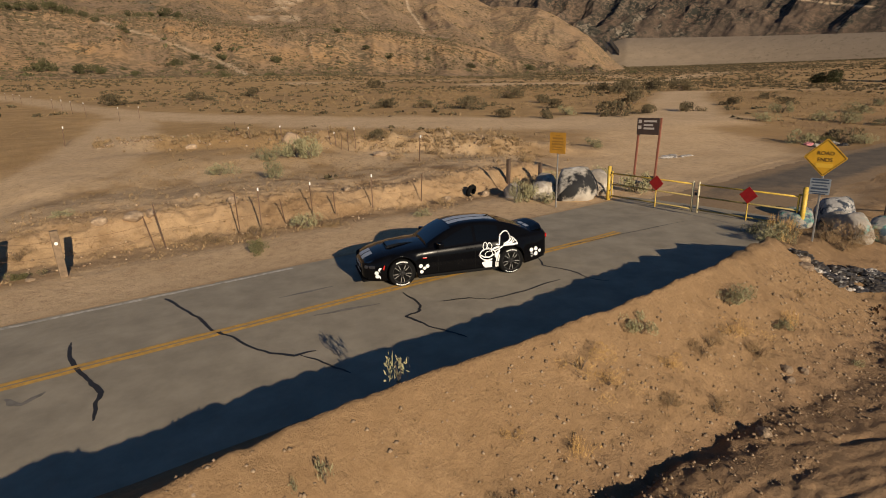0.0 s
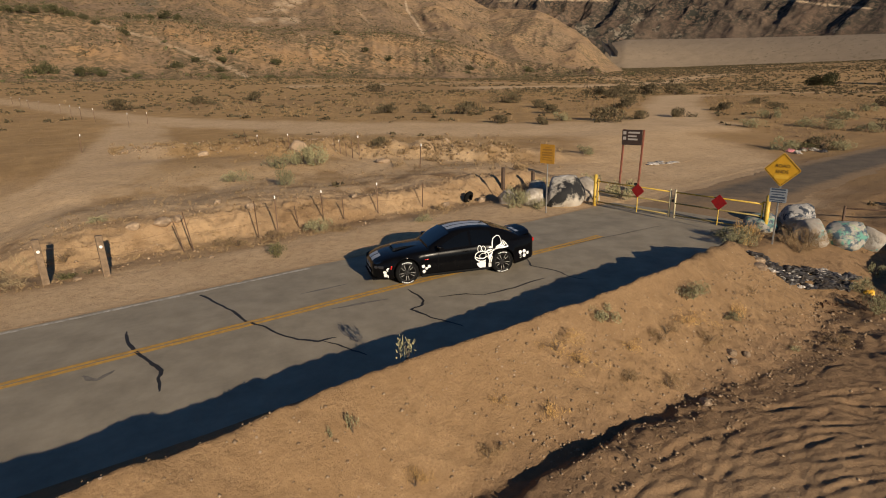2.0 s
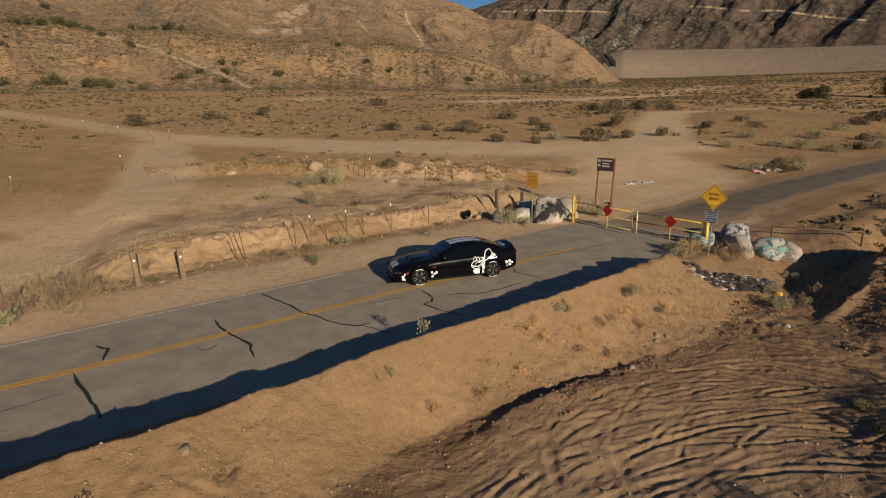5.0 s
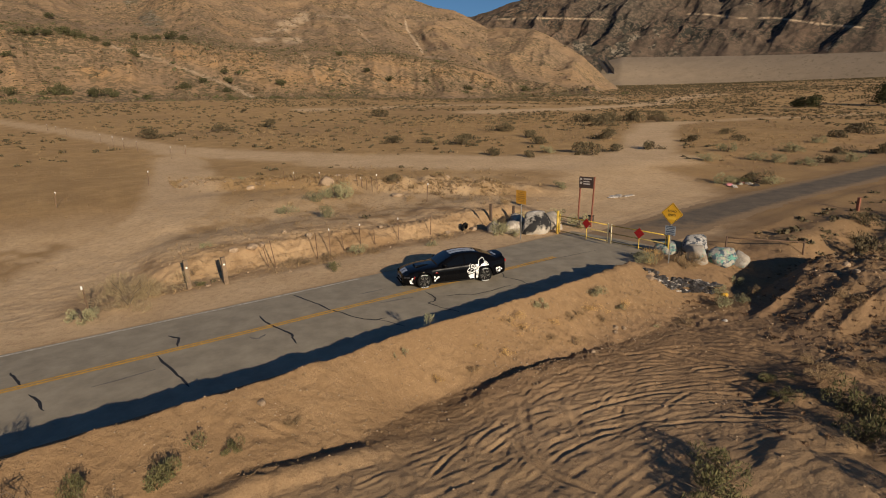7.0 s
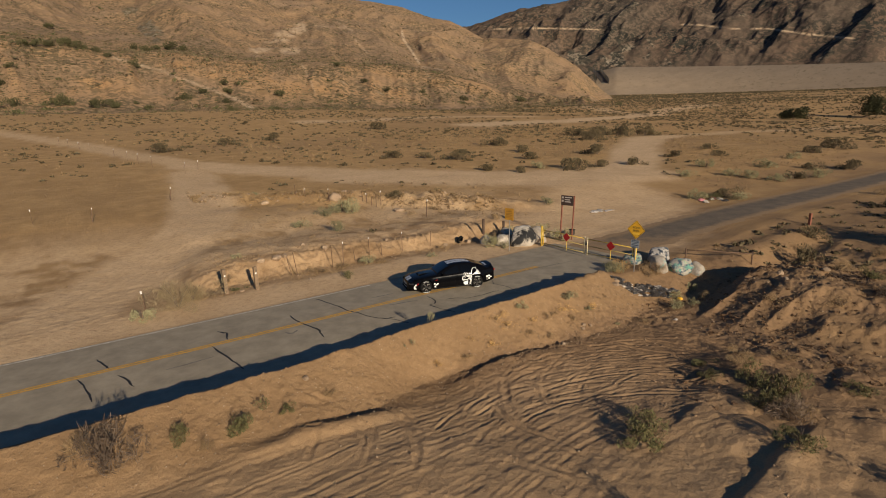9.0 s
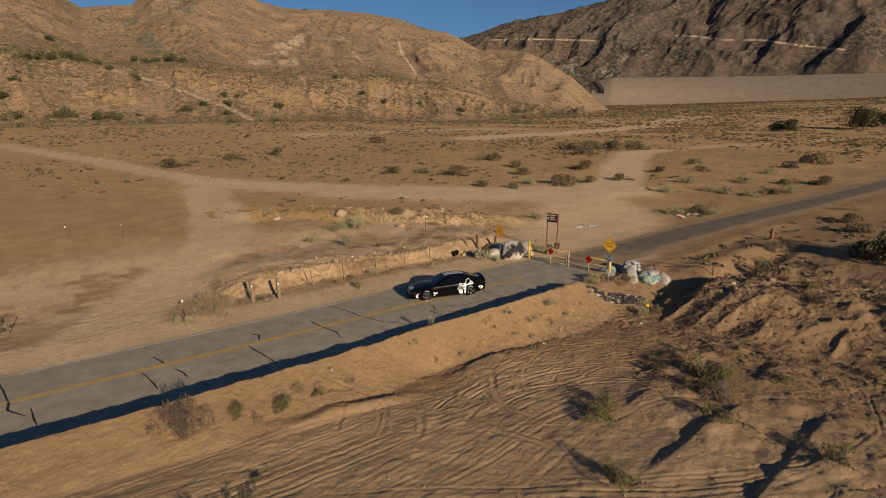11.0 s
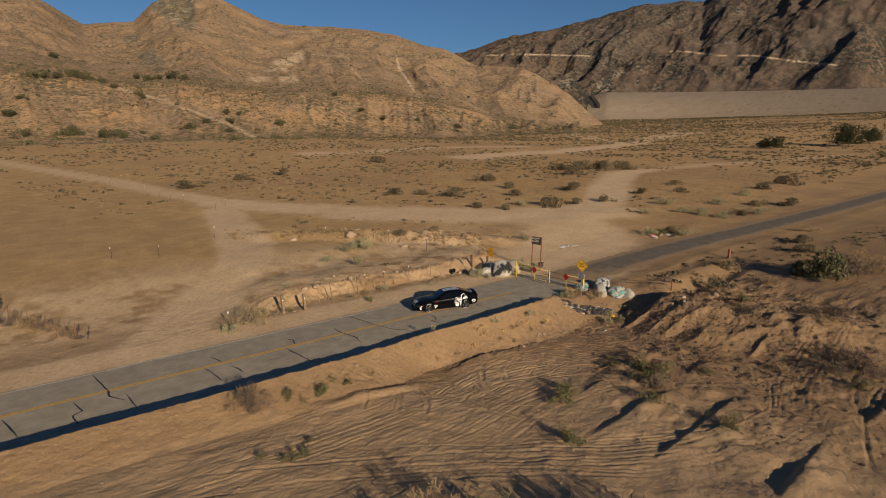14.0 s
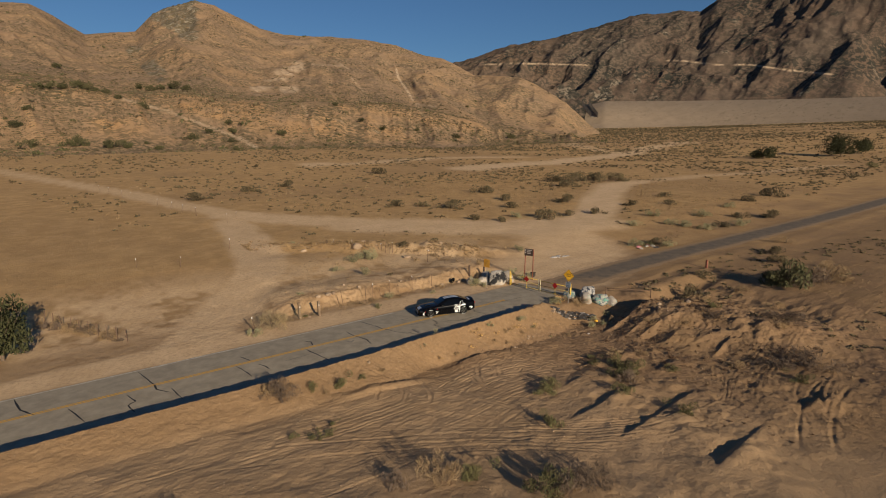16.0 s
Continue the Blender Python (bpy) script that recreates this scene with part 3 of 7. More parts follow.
    dark = smooth(5.5, 10, X + 0.3 * (Y + 8)) * smooth(-4.5, -6.5, v) * smooth(-0.35, 0.45, wob + 0.05) * smooth(-60, -22, Y) * 0.55
    dark = np.maximum(dark, 0.25 * smooth(0.0, 0.6, wob + 0.3 * big) * smooth(-10, -13, v))
    dark = np.maximum(dark, 0.75 * smooth(-3, 3, X) * bump(Y, -11.5, 6.5) * smooth(-0.5, 0.3, wob) * (1 - smooth(12, 16, X)))
    dark = np.maximum(dark, 0.6 * smooth(6, 11, X) * smooth(-12, -16, Y) * smooth(-0.4, 0.4, wob) * (1 - smooth(24, 34, X)))
    # next two: darker soil, with the ruts' fine shadows tinted into the colour
    dark = np.maximum(dark, smooth(-3, 5, X + 0.3 * (Y + 12)) * smooth(-7.6, -9.2, v) * (1 - smooth(16, 26, X)) * smooth(-0.6, 0.4, wob + 0.5 * rag) * (0.45 + 0.35 * smooth(-20, -12, Y)))
    dark = np.maximum(dark, 0.62 * smooth(-4.5, -1.5, X + 0.2 * rag) * smooth(-7.0, -7.8, v + 0.15 * rag) * smooth(-17, -13, Y) * (1 - smooth(9, 14, X)))
    dark = np.maximum(dark, 0.7 * smooth(15, 20, X) * smooth(-5.5, -8, v) * (1 - smooth(50, 75, X)) * smooth(-0.45, 0.35, wob + 0.4 * rag))
    cover = np.stack([grass, track, dark, np.ones_like(X)], -1)
    ob = grid_object("ground", X, Y, Z, SOIL, cover)
    return tagged(ob, "sandy desert ground with ruts, dirt tracks and dry grass", "ground", kind="structure")


build_ground()

# ---- hills ----
EX, EY, EZ = -23.9, -39.9, 14.0      # bearings of the hills are taken from here


def ctl(pts):
    a = np.array(pts, float)
    return lambda b: np.interp(b, a[:, 0], a[:, 1])


RIDGE = ctl([(-60, 9), (-30, 13), (-12, 13), (-4.75, 11.9), (-2.95, 12.1), (-1.2, 11.25), (0.65, 10.15), (2.7, 10.45), (4.45, 10.7), (5.9, 12.2), (7.3, 12.8), (9.4, 13.6), (11, 13.3), (12.9, 12.5), (14.9, 11.6),
             (16.9, 11.15), (20, 11.15), (24.8, 10.95), (27.6, 10.4), (29.8, 9.7), (32.2, 9.2), (34, 8.3), (35.4, 7.6), (37.5, 7.55), (39.8, 7.35), (42, 6.2), (44.3, 4.8), (46, 3.3), (48, 1.5), (54, -1)])
BENCH = ctl([(-60, 7), (-5.5, 6.2), (-1.8, 6), (2.2, 5.5), (6.6, 5.65), (11.4, 5.3), (16.5, 5.1), (22, 5.05), (27.4, 4.9), (32, 4), (36.5, 2.8), (41, 2.1), (46, 1.2), (54, -1)])
HILL_GRID = []


def line_mask(B, E, pts, half):
    """Nearness to a line drawn over the slopes in bearing and elevation, degrees."""
    d = np.full(B.shape, 1e9)
    for (b0, e0), (b1, e1) in zip(pts, pts[1:]):
        t = np.clip(((B - b0) * (b1 - b0) + (E - e0) * (e1 - e0)) / ((b1 - b0) ** 2 + (e1 - e0) ** 2), 0, 1)
        d = np.minimum(d, np.hypot(B - b0 - t * (b1 - b0), E - e0 - t * (e1 - e0)))
    return 1 - smooth(half * 0.5, half * 1.5, d)


def build_hill():
    b = np.concatenate([np.arange(-60, -8, 0.5), np.arange(-8, 50, 0.10)])
    r = np.concatenate([np.arange(240, 700, 3.6), np.arange(700, 1500, 6.5), np.arange(1500, 2100, 30)])
    B, R = np.meshgrid(b, r, indexing="ij")
    X, Y = EX + R * np.sin(np.radians(B)), EY + R * np.cos(np.radians(B))
    base = land(X, Y)
    foot = 375 + 60 * smooth(5, 30, B) + 160 * smooth(30, 44, B) + 14 * fbm(B * 0.3, B * 0, 3, 5)
    edge = foot + 190
    ridge_r = 1440 - 260 * smooth(28, 44, B)
    warp = fbm(X * 0.004, Y * 0.004, 3, 7)
    fine = fbm(X * 0.03, Y * 0.03, 4, 9, 0.55)
    spur = ridged(B * 0.17 + 0.55 * warp + 3.0, R * 0.0012, 3, 25)
    rill = ridged(B * 0.62 + 1.1 * warp + 0.12 * fine, R * 0.004, 3, 27)
    bench_z = EZ + edge * np.tan(np.radians(BENCH(B)))
    ridge_z = EZ + ridge_r * np.tan(np.radians(RIDGE(B)))
    t1 = smooth(foot, edge, R)
    t2 = np.clip((R - edge - 20) / (ridge_r - edge - 20), 0, 1)
    z = base + (bench_z - base) * t1 + (ridge_z - bench_z) * (t2 ** 1.25)
    mid1, mid2 = 4 * t1 * (1 - t1), 4 * t2 * (1 - t2)
    z = z + mid1 * (9 * (spur - 0.62) + 7.5 * (rill - 0.62) + 1.6 * fine) + mid2 * (30 * (spur - 0.62) + 8 * (rill - 0.62) + 3.5 * fine)
    crag = bump(B, 7.6, 3.4) * smooth(0.45, 0.8, t2)
    z = z + t2 * 3.0 * fine + crag * 9 * fbm(X * 0.05, Y * 0.05, 3, 14, 0.6)
    z = z - np.clip(R - ridge_r, 0, 900) * 0.45
    z = z - 3.0 * (1 - smooth(foot - 60, foot, R))
    E = np.degrees(np.arctan2(z - EZ, R)) + 0.05 * fine
    bare = np.maximum(line_mask(B, E, [(27.6, 8.2), (27.8, 7.4), (28.6, 6.3), (29.2, 5.3)], 0.10), 0.7 * line_mask(B, E, [(2.4, 5.2), (6.3, 4.1), (10.0, 2.6), (12.3, 1.7)], 0.10))
    bare = np.maximum(bare, 0.9 * line_mask(B, E, [(12.3, 1.7), (14.0, 0.7), (15.4, -0.2)], 0.16))
    for pts in ([(31.5, 4.6), (29.5, 4.9), (30.3, 3.6)], [(18.3, 4.9), (18.9, 3.7), (19.4, 2.3)], [(19.5, 8.6), (22.5, 8.5)], [(23.2, 7.4), (24.3, 6.2)], [(21.6, 9.0), (23.0, 8.2)]):
        bare = np.maximum(bare, 0.4 * line_mask(B, E, pts, 0.08))
    scar = np.maximum(line_mask(B, E, [(14.2, 6.3), (16.2, 7.4), (18.2, 8.3)], 0.55), line_mask(B, E, [(16.6, 6.2), (17.8, 6.3)], 0.3))
    bare = np.maximum(bare, scar * smooth(0.30, 0.62, 0.5 + 0.8 * fine + 0.25 * fbm(X * 0.12, Y * 0.06, 3, 29)) * 0.8)
    rock = np.clip(smooth(0.3, 0.7, bump(B, 7.6, 3.6) * smooth(9.6, 11.4, E + 0.5 * (B - 8)) + 0.35 * fine), 0, 1)
    rock = np.maximum(rock, 0.8 * line_mask(B, E, [(4.2, 9.2), (6.0, 7.2)], 0.7) * smooth(-0.2, 0.2, fine))
    rock = np.maximum(rock, 0.35 * line_mask(B, E, [(18.6, 2.9), (22.0, 3.6), (25.5, 2.6)], 0.7) * smooth(-0.1, 0.3, fine))
    ochre = np.clip(mid1 * smooth(-0.3, 0.35, fine + 0.9 * (rill - 0.6)), 0, 1) * 0.85
    cover = np.stack([ochre, bare, rock, np.ones_like(X)], -1)
    HILL_GRID.extend((b, r, z))
    return tagged(grid_object("hill", X, Y, z, HILL, cover), "bare brown desert hills with scattered scrub", "hill", kind="structure")


def on_hill(bearing, elevation):
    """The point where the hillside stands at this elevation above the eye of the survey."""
    b, r, z = HILL_GRID
    row = z[int(np.argmin(np.abs(b - bearing)))]
    k = int(np.argmax((np.degrees(np.arctan2(row - EZ, r)) > elevation) & (r > 300)))
    return EX + r[k] * math.sin(radians(bearing)), EY + r[k] * math.cos(radians(bearing)), float(row[k]), float(r[k])


MRIDGE = ctl([(20, 5), (30, 8), (34.3, 8.95), (36.5, 9.6), (38.7, 10.3), (43, 10.75), (46.7, 11.5), (50.2, 12.25), (52, 12.2), (54.1, 12.2), (56, 12.0), (57.3, 12.85), (61, 14), (66, 15), (72, 15), (84, 13), (112, 10)])


def build_mountain():
    b = np.concatenate([np.arange(20, 33, 0.4), np.arange(33, 78, 0.085), np.arange(78, 112, 0.6)])
    r = np.concatenate([np.arange(2880, 4260, 7.5), np.arange(4260, 4700, 30.0)])
    B, R = np.meshgrid(b, r, indexing="ij")
    X, Y = EX + R * np.sin(np.radians(B)), EY + R * np.cos(np.radians(B))
    top = EZ + 4200 * np.tan(np.radians(MRIDGE(B)))
    low = 150.0
    t = np.clip((R - 3000) / (4200 - 3000), 0, 1)
    warp = fbm(X * 0.0015, Y * 0.0015, 3, 3)
    fine = fbm(X * 0.012, Y * 0.012, 4, 19, 0.55)
    # broken ground with spurs that come down slantwise
    iso = ridged(X * 0.0021 + 0.4 * warp, Y * 0.0021, 4, 17)
    side = 1 - np.abs(vnoise(B * 0.34 - 0.0034 * R + 1.3 * warp + 0.1 * fine, R * 0.0012, 18) * 2 - 1)
    rib = 1 - np.abs(vnoise(B * 1.2 - 0.009 * R + 1.5 * warp + 0.3 * fine, R * 0.004, 28) * 2 - 1)
    mid = 4 * t * (1 - t)
    z = low + (top - low) * t ** 0.92 + mid * (190 * (iso - 0.62) + 48 * (side - 0.55) + 14 * (rib - 0.55) + 14 * fine) + t * 14 * fine
    z = z - 170 * bump(B, 70.5, 3.4) * bump(R, 3350, 420)
    z = z - np.clip(R - 4200, 0, 900) * 0.35 - 30 * (1 - smooth(2880, 3000, R))
    E = np.degrees(np.arctan2(z - EZ, R)) + 0.03 * fine
    cut = line_mask(B, E, [(35.2, 8.6), (40, 8.55), (43, 8.4), (47.8, 8.05)], 0.045) * smooth(-0.35, 0.0, fbm(B * 0.7, B * 0, 2, 3))
    cut = np.maximum(cut, line_mask(B, E, [(52.5, 8.2), (55, 8.0), (57.7, 7.5), (60.4, 7.25), (63.2, 6.6), (66.5, 5.95)], 0.05) * smooth(-0.4, 0.0, fbm(B * 0.7, B * 0, 2, 4)))
    cliff = np.maximum(line_mask(B, E, [(44.2, 5.6), (50, 5.8)], 0.9) * smooth(-0.2, 0.25, fine), 0.7 * smooth(0.15, 0.5, fine) * smooth(0.5, 0.9, side))
    tan_side = smooth(50, 42, B + 6 * warp) * 0.5
    cover = np.stack([tan_side, cut * 0.85, cliff, np.ones_like(X)], -1)
    return tagged(grid_object("mountain", X, Y, z, MOUNTAIN, cover), "far rocky mountain range with dark scrub and a pale cut road", "mountain", kind="structure")


build_hill()
build_mountain()


# ---- helpers for things ----
def part(name, bm, material, parent=None, label="", smooth_faces=False):
    me = bpy.data.meshes.new(name)
    if smooth_faces:
        for f in bm.faces:
            f.smooth = True
    bm.to_mesh(me)
    bm.free()
    me.materials.append(material)
    ob = new(name, me)
    if parent:
        ob.parent = parent
    if label:
        ob["label"] = label
    return ob


def box(bm, size, at=(0, 0, 0), rot=None, bevel=0.0):
    m = Matrix.Translation(at) @ (rot.to_4x4() if rot else Matrix.Identity(4)) @ Matrix.Diagonal((*size, 1))
    made = bmesh.ops.create_cube(bm, size=1.0, matrix=m)
    if bevel:
        edges = list({e for v in made["verts"] for e in v.link_edges})
        bmesh.ops.bevel(bm, geom=edges, offset=bevel, segments=2, profile=0.6, affect="EDGES")
    return bm


def rod(bm, a, b, r0, r1=None, seg=10):
    a, b = Vector(a), Vector(b)
    d = b - a
    m = Matrix.Translation((a + b) / 2) @ d.to_track_quat("Z", "Y").to_matrix().to_4x4()
    bmesh.ops.create_cone(bm, cap_ends=True, segments=seg, radius1=r0, radius2=r0 if r1 is None else r1, depth=d.length, matrix=m)
    return bm


def empty(name, x, y, z, rz=0.0, rx=0.0, ry=0.0):
    ob = new(name)
    ob.matrix_world = pose(x, y, z, rx, ry, rz)
    return ob


# ---- road ----
ASPHALT = mat("asphalt", (0.335, 0.285, 0.210), 0.86, var=0.20, scale=1.1, bump_h=0.004, bump_s=160, spec=0.3)
TAR = mat("tar", (0.022, 0.02, 0.019), 0.6, var=0.3, scale=12, bump_h=0.004, bump_s=60)
PATCH = mat("worn_asphalt_patch", (0.20, 0.175, 0.145), 0.85, var=0.3, scale=6, bump_h=0.003, bump_s=120)
YELLOW_LINE = mat("yellow_line_paint", (0.60, 0.33, 0.05), 0.75, var=0.3, scale=7, second=(0.43, 0.255, 0.075), bump_h=0.003, bump_s=120)
WHITE_LINE = mat("white_line_paint", (0.55, 0.51, 0.44), 0.8, var=0.5, scale=7, second=(0.30, 0.26, 0.20), bump_h=0.003, bump_s=120)


def road_strip(name, xs, v0, v1, lift, material, ragged=0.0, cols=2, dust=None):
    xs = np.asarray(xs, float)
    yc, zr = road_y(xs), road_z(xs)
    slope = np.gradient(yc, xs)
    c = 1 / np.sqrt(1 + slope ** 2)
    vs = np.linspace(v0, v1, cols)
    X = np.zeros((len(xs), cols))
    Y, Z = X.copy(), X.copy()
    for k, v in enumerate(vs):
        vv = v + 0 * xs
        if ragged and k in (0, cols - 1):
            vv = vv + ragged * fbm(xs * 0.9, xs * 0 + k, 4, 201 + k) + ragged * 0.5 * fbm(xs * 4, xs * 0 + k, 2, 211 + k)
        X[:, k], Y[:, k] = xs - vv * slope * c, yc + vv * c
        Z[:, k] = zr + lift - 0.012 * np.abs(vv)
    cover = None
    if dust:
        side = np.abs(np.linspace(-1, 1, cols))[None, :] + 0 * X
        deep = np.maximum(smooth(0.35, 1.0, side), 0.9 * (1 - smooth(dust[0], dust[1], X + 1.2 * (Y - yc[:, None]))))
        cover = np.stack([deep, 0 * X, 0 * X, 0 * X + 1], -1)
    return grid_object(name, X, Y, Z, material, cover)


def dusty_asphalt():
    """Old asphalt under blown sand; cover r: how deep the sand lies."""
    m = bpy.data.materials.new("old_dusty_asphalt")
    m.use_nodes = True
    nt = m.node_tree
    p = nt.nodes["Principled BSDF"]
    p.inputs["Roughness"].default_value = 0.9
    p.inputs["Specular IOR Level"].default_value = 0.2
    vec = nt.nodes.new("ShaderNodeNewGeometry").outputs["Position"]
    att = nt.nodes.new("ShaderNodeAttribute")
    att.attribute_name = "cover"
    sep = nt.nodes.new("ShaderNodeSeparateColor")
    nt.links.new(att.outputs["Color"], sep.inputs[0])
    f1, raw = noise_fac(nt, vec, 0.9, 0.35, 0.7, 8, 0.7)
    f2, _ = noise_fac(nt, vec, 8.0, 0.3, 0.7, 6)
    col = mix_color(nt, f1, (0.105, 0.088, 0.07), (0.185, 0.145, 0.105))
    col = mix_color(nt, f2, col, mix_color(nt, f1, (0.14, 0.115, 0.088), (0.22, 0.168, 0.118)))
    add = nt.nodes.new("ShaderNodeMath")
    add.operation = "MULTIPLY_ADD"
    nt.links.new(raw, add.inputs[0])
    add.inputs[1].default_value = 1.1
    nt.links.new(sep.outputs[0], add.inputs[2])
    mr = nt.nodes.new("ShaderNodeMapRange")
    mr.inputs["From Min"].default_value, mr.inputs["From Max"].default_value = 0.72, 1.3
    nt.links.new(add.outputs[0], mr.inputs["Value"])
    col = mix_color(nt, mr.outputs["Result"], col, mix_color(nt, f2, (0.26, 0.175, 0.10), (0.35, 0.24, 0.14)))
    nt.links.new(col, p.inputs["Base Color"])
    b = nt.nodes.new("ShaderNodeBump")
    b.inputs["Distance"].default_value = 0.03
    nt.links.new(raw, b.inputs["Height"])
    nt.links.new(b.outputs["Normal"], p.inputs["Normal"])
    return m


OLD_ASPHALT = dusty_asphalt()
road_xs = np.concatenate([np.arange(-330, -40, 3.0), np.arange(-40, 15.1, 0.25)])
tagged(road_strip("road", road_xs, HALF + 0.1, -HALF - 0.8, 0.03, ASPHALT, 0.22, 11), "worn grey-brown two-lane asphalt road with tar-sealed cracks", "road", kind="structure")
old_xs = np.concatenate([np.arange(15, 45, 0.3), np.arange(45, 159, 1.2)])
tagged(road_strip("road", old_xs, 2.45, -2.45, 0.028, OLD_ASPHALT, 0.35, 13, (14.0, 27.0)), "old dark dusty asphalt road past the gate", "road", kind="structure")
mark_xs = np.concatenate([np.arange(-330, -40, 3.0), np.arange(-40, 9.0, 0.25)])
for off in (-0.1, 0.1):
    tagged(road_strip("road_marking", mark_xs, off + 0.07, off - 0.07, 0.0345, YELLOW_LINE, 0.008), "faded yellow centre line on the asphalt", "road marking", "centre lines", "structure")
tagged(road_strip("road_marking", np.concatenate([np.arange(-330, -40, 3.0), np.arange(-40, -1.5, 0.25)]), 3.64, 3.50, 0.0345, WHITE_LINE, 0.02), "worn white edge line on the asphalt", "road marking", kind="structure")


def tar_seam(pts, width, seed, material=None, name="tar_seam"):
    """A hand-poured line of sealant over a crack, through (x, v) points of the road."""
    pts = np.array(pts, float)
    t = np.linspace(0, len(pts) - 1, 14 * (len(pts) - 1))
    x = np.interp(t, np.arange(len(pts)), pts[:, 0]) + 0.05 * fbm(t * 1.7, t * 0, 3, seed)
    v = np.interp(t, np.arange(len(pts)), pts[:, 1]) + 0.05 * fbm(t * 1.7, t * 0 + 7, 3, seed + 1)
    dx, dv = np.gradient(x), np.gradient(v)
    n = np.hypot(dx, dv) + 1e-9
    w = width * (0.75 + 0.5 * vnoise(t * 2.1, t * 0, seed + 2)) * np.minimum(1, 0.35 + 1.5 * np.minimum(t, t[-1] - t))
    X = np.stack([x - dv / n * w / 2, x + dv / n * w / 2], 1)
    V = np.stack([v + dx / n * w / 2, v - dx / n * w / 2], 1)
    Y = road_y(X) + V
    Z = road_z(X) + 0.0345 - 0.012 * np.abs(V)
    return tagged(grid_object(name, X, Y, Z, material or TAR), "dark tar sealant over a crack in the asphalt" if material is None else "darker worn strip in the asphalt",
                  "road seam", "tar seams", "structure")


SEAMS = [
    ([(-7.42, 1.56), (-7.4, 0.7), (-7.25, 0.0), (-7.0, -0.8), (-6.8, -1.38), (-6.92, -1.8), (-6.94, -2.3)], 0.085),
    ([(-5.5, 3.67), (-5.13, 2.26), (-4.84, 1.3), (-4.7, 0.23), (-4.42, -0.4), (-4.2, -1.1), (-3.9, -1.7), (-3.54, -2.07), (-3.1, -2.16)], 0.07),
    ([(-3.44, -2.1), (-3.1, -2.83), (-2.9, -3.44)], 0.06),
    ([(-0.2, -0.44), (-0.26, -1.43), (-0.4, -1.68), (-0.87, -1.8), (-0.66, -2.53), (-0.4, -3.1), (-0.3, -3.5)], 0.06),
    ([(0.2, -1.47), (0.96, -1.73), (1.34, -2.12), (2.4, -2.2), (3.7, -2.1)], 0.05),
    ([(4.58, -0.2), (4.16, -0.93), (4.45, -1.8), (4.4, -2.48), (4.7, -3.0)], 0.05),
    ([(-10.92, 1.65), (-10.64, 1.13), (-10.73, 0.24)], 0.11), ([(-11.5, -0.2), (-11.2, -1.4), (-10.97, -2.5), (-10.8, -3.4)], 0.08),
    ([(-15.96, 1.57), (-15.7, 0.77), (-15.5, 0.14)], 0.09), ([(-16.6, -0.2), (-16.4, -1.0), (-16.2, -2.0), (-16.1, -2.7)], 0.07), ([(-15.2, -0.8), (-14.9, -1.5), (-14.7, -2.3)], 0.08),
    ([(-22.5, 3.3), (-21.75, 0.06), (-21.7, -0.9), (-21.0, -1.9)], 0.10), ([(-20.9, -1.2), (-20.5, -3.4)], 0.09), ([(-23.4, -0.5), (-23.0, -1.9), (-23.4, -2.3), (-23.1, -3.5)], 0.08),
    ([(-26.5, -0.5), (-25.6, -3.1)], 0.09), ([(-29.5, 3.4), (-29, 1.2), (-28.2, -0.1)], 0.10), ([(6.0, 0.0), (8.7, -0.23), (12.0, -0.7)], 0.04)]
for k, (pts, wide) in enumerate(SEAMS):
    tar_seam(pts, wide, 300 + 5 * k)
for k, pts in enumerate(([(-2.9, 1.26), (-1.5, 1.18)], [(-2.6, -0.43), (-1.0, -0.7)], [(-2.8, -1.5), (-2.86, -2.1), (-2.75, -2.7)], [(-13.5, -1.5), (-11.6, -1.35)], [(-8.3, -0.6), (-8.0, -1.0), (-7.7, -0.7)])):
    tar_seam(pts, 0.11, 500 + 5 * k, PATCH, "asphalt_patch")


# ---- dam ----
DAM = hill_material("rock_fill", (0.295, 0.228, 0.162), (0.27, 0.21, 0.152), (0.17, 0.135, 0.095), 0.05, 0.56, 3.0)
CONCRETE = mat("weathered_concrete", (0.34, 0.31, 0.27), 0.9, var=0.3, scale=0.05, bump_h=0.3, bump_s=0.3)


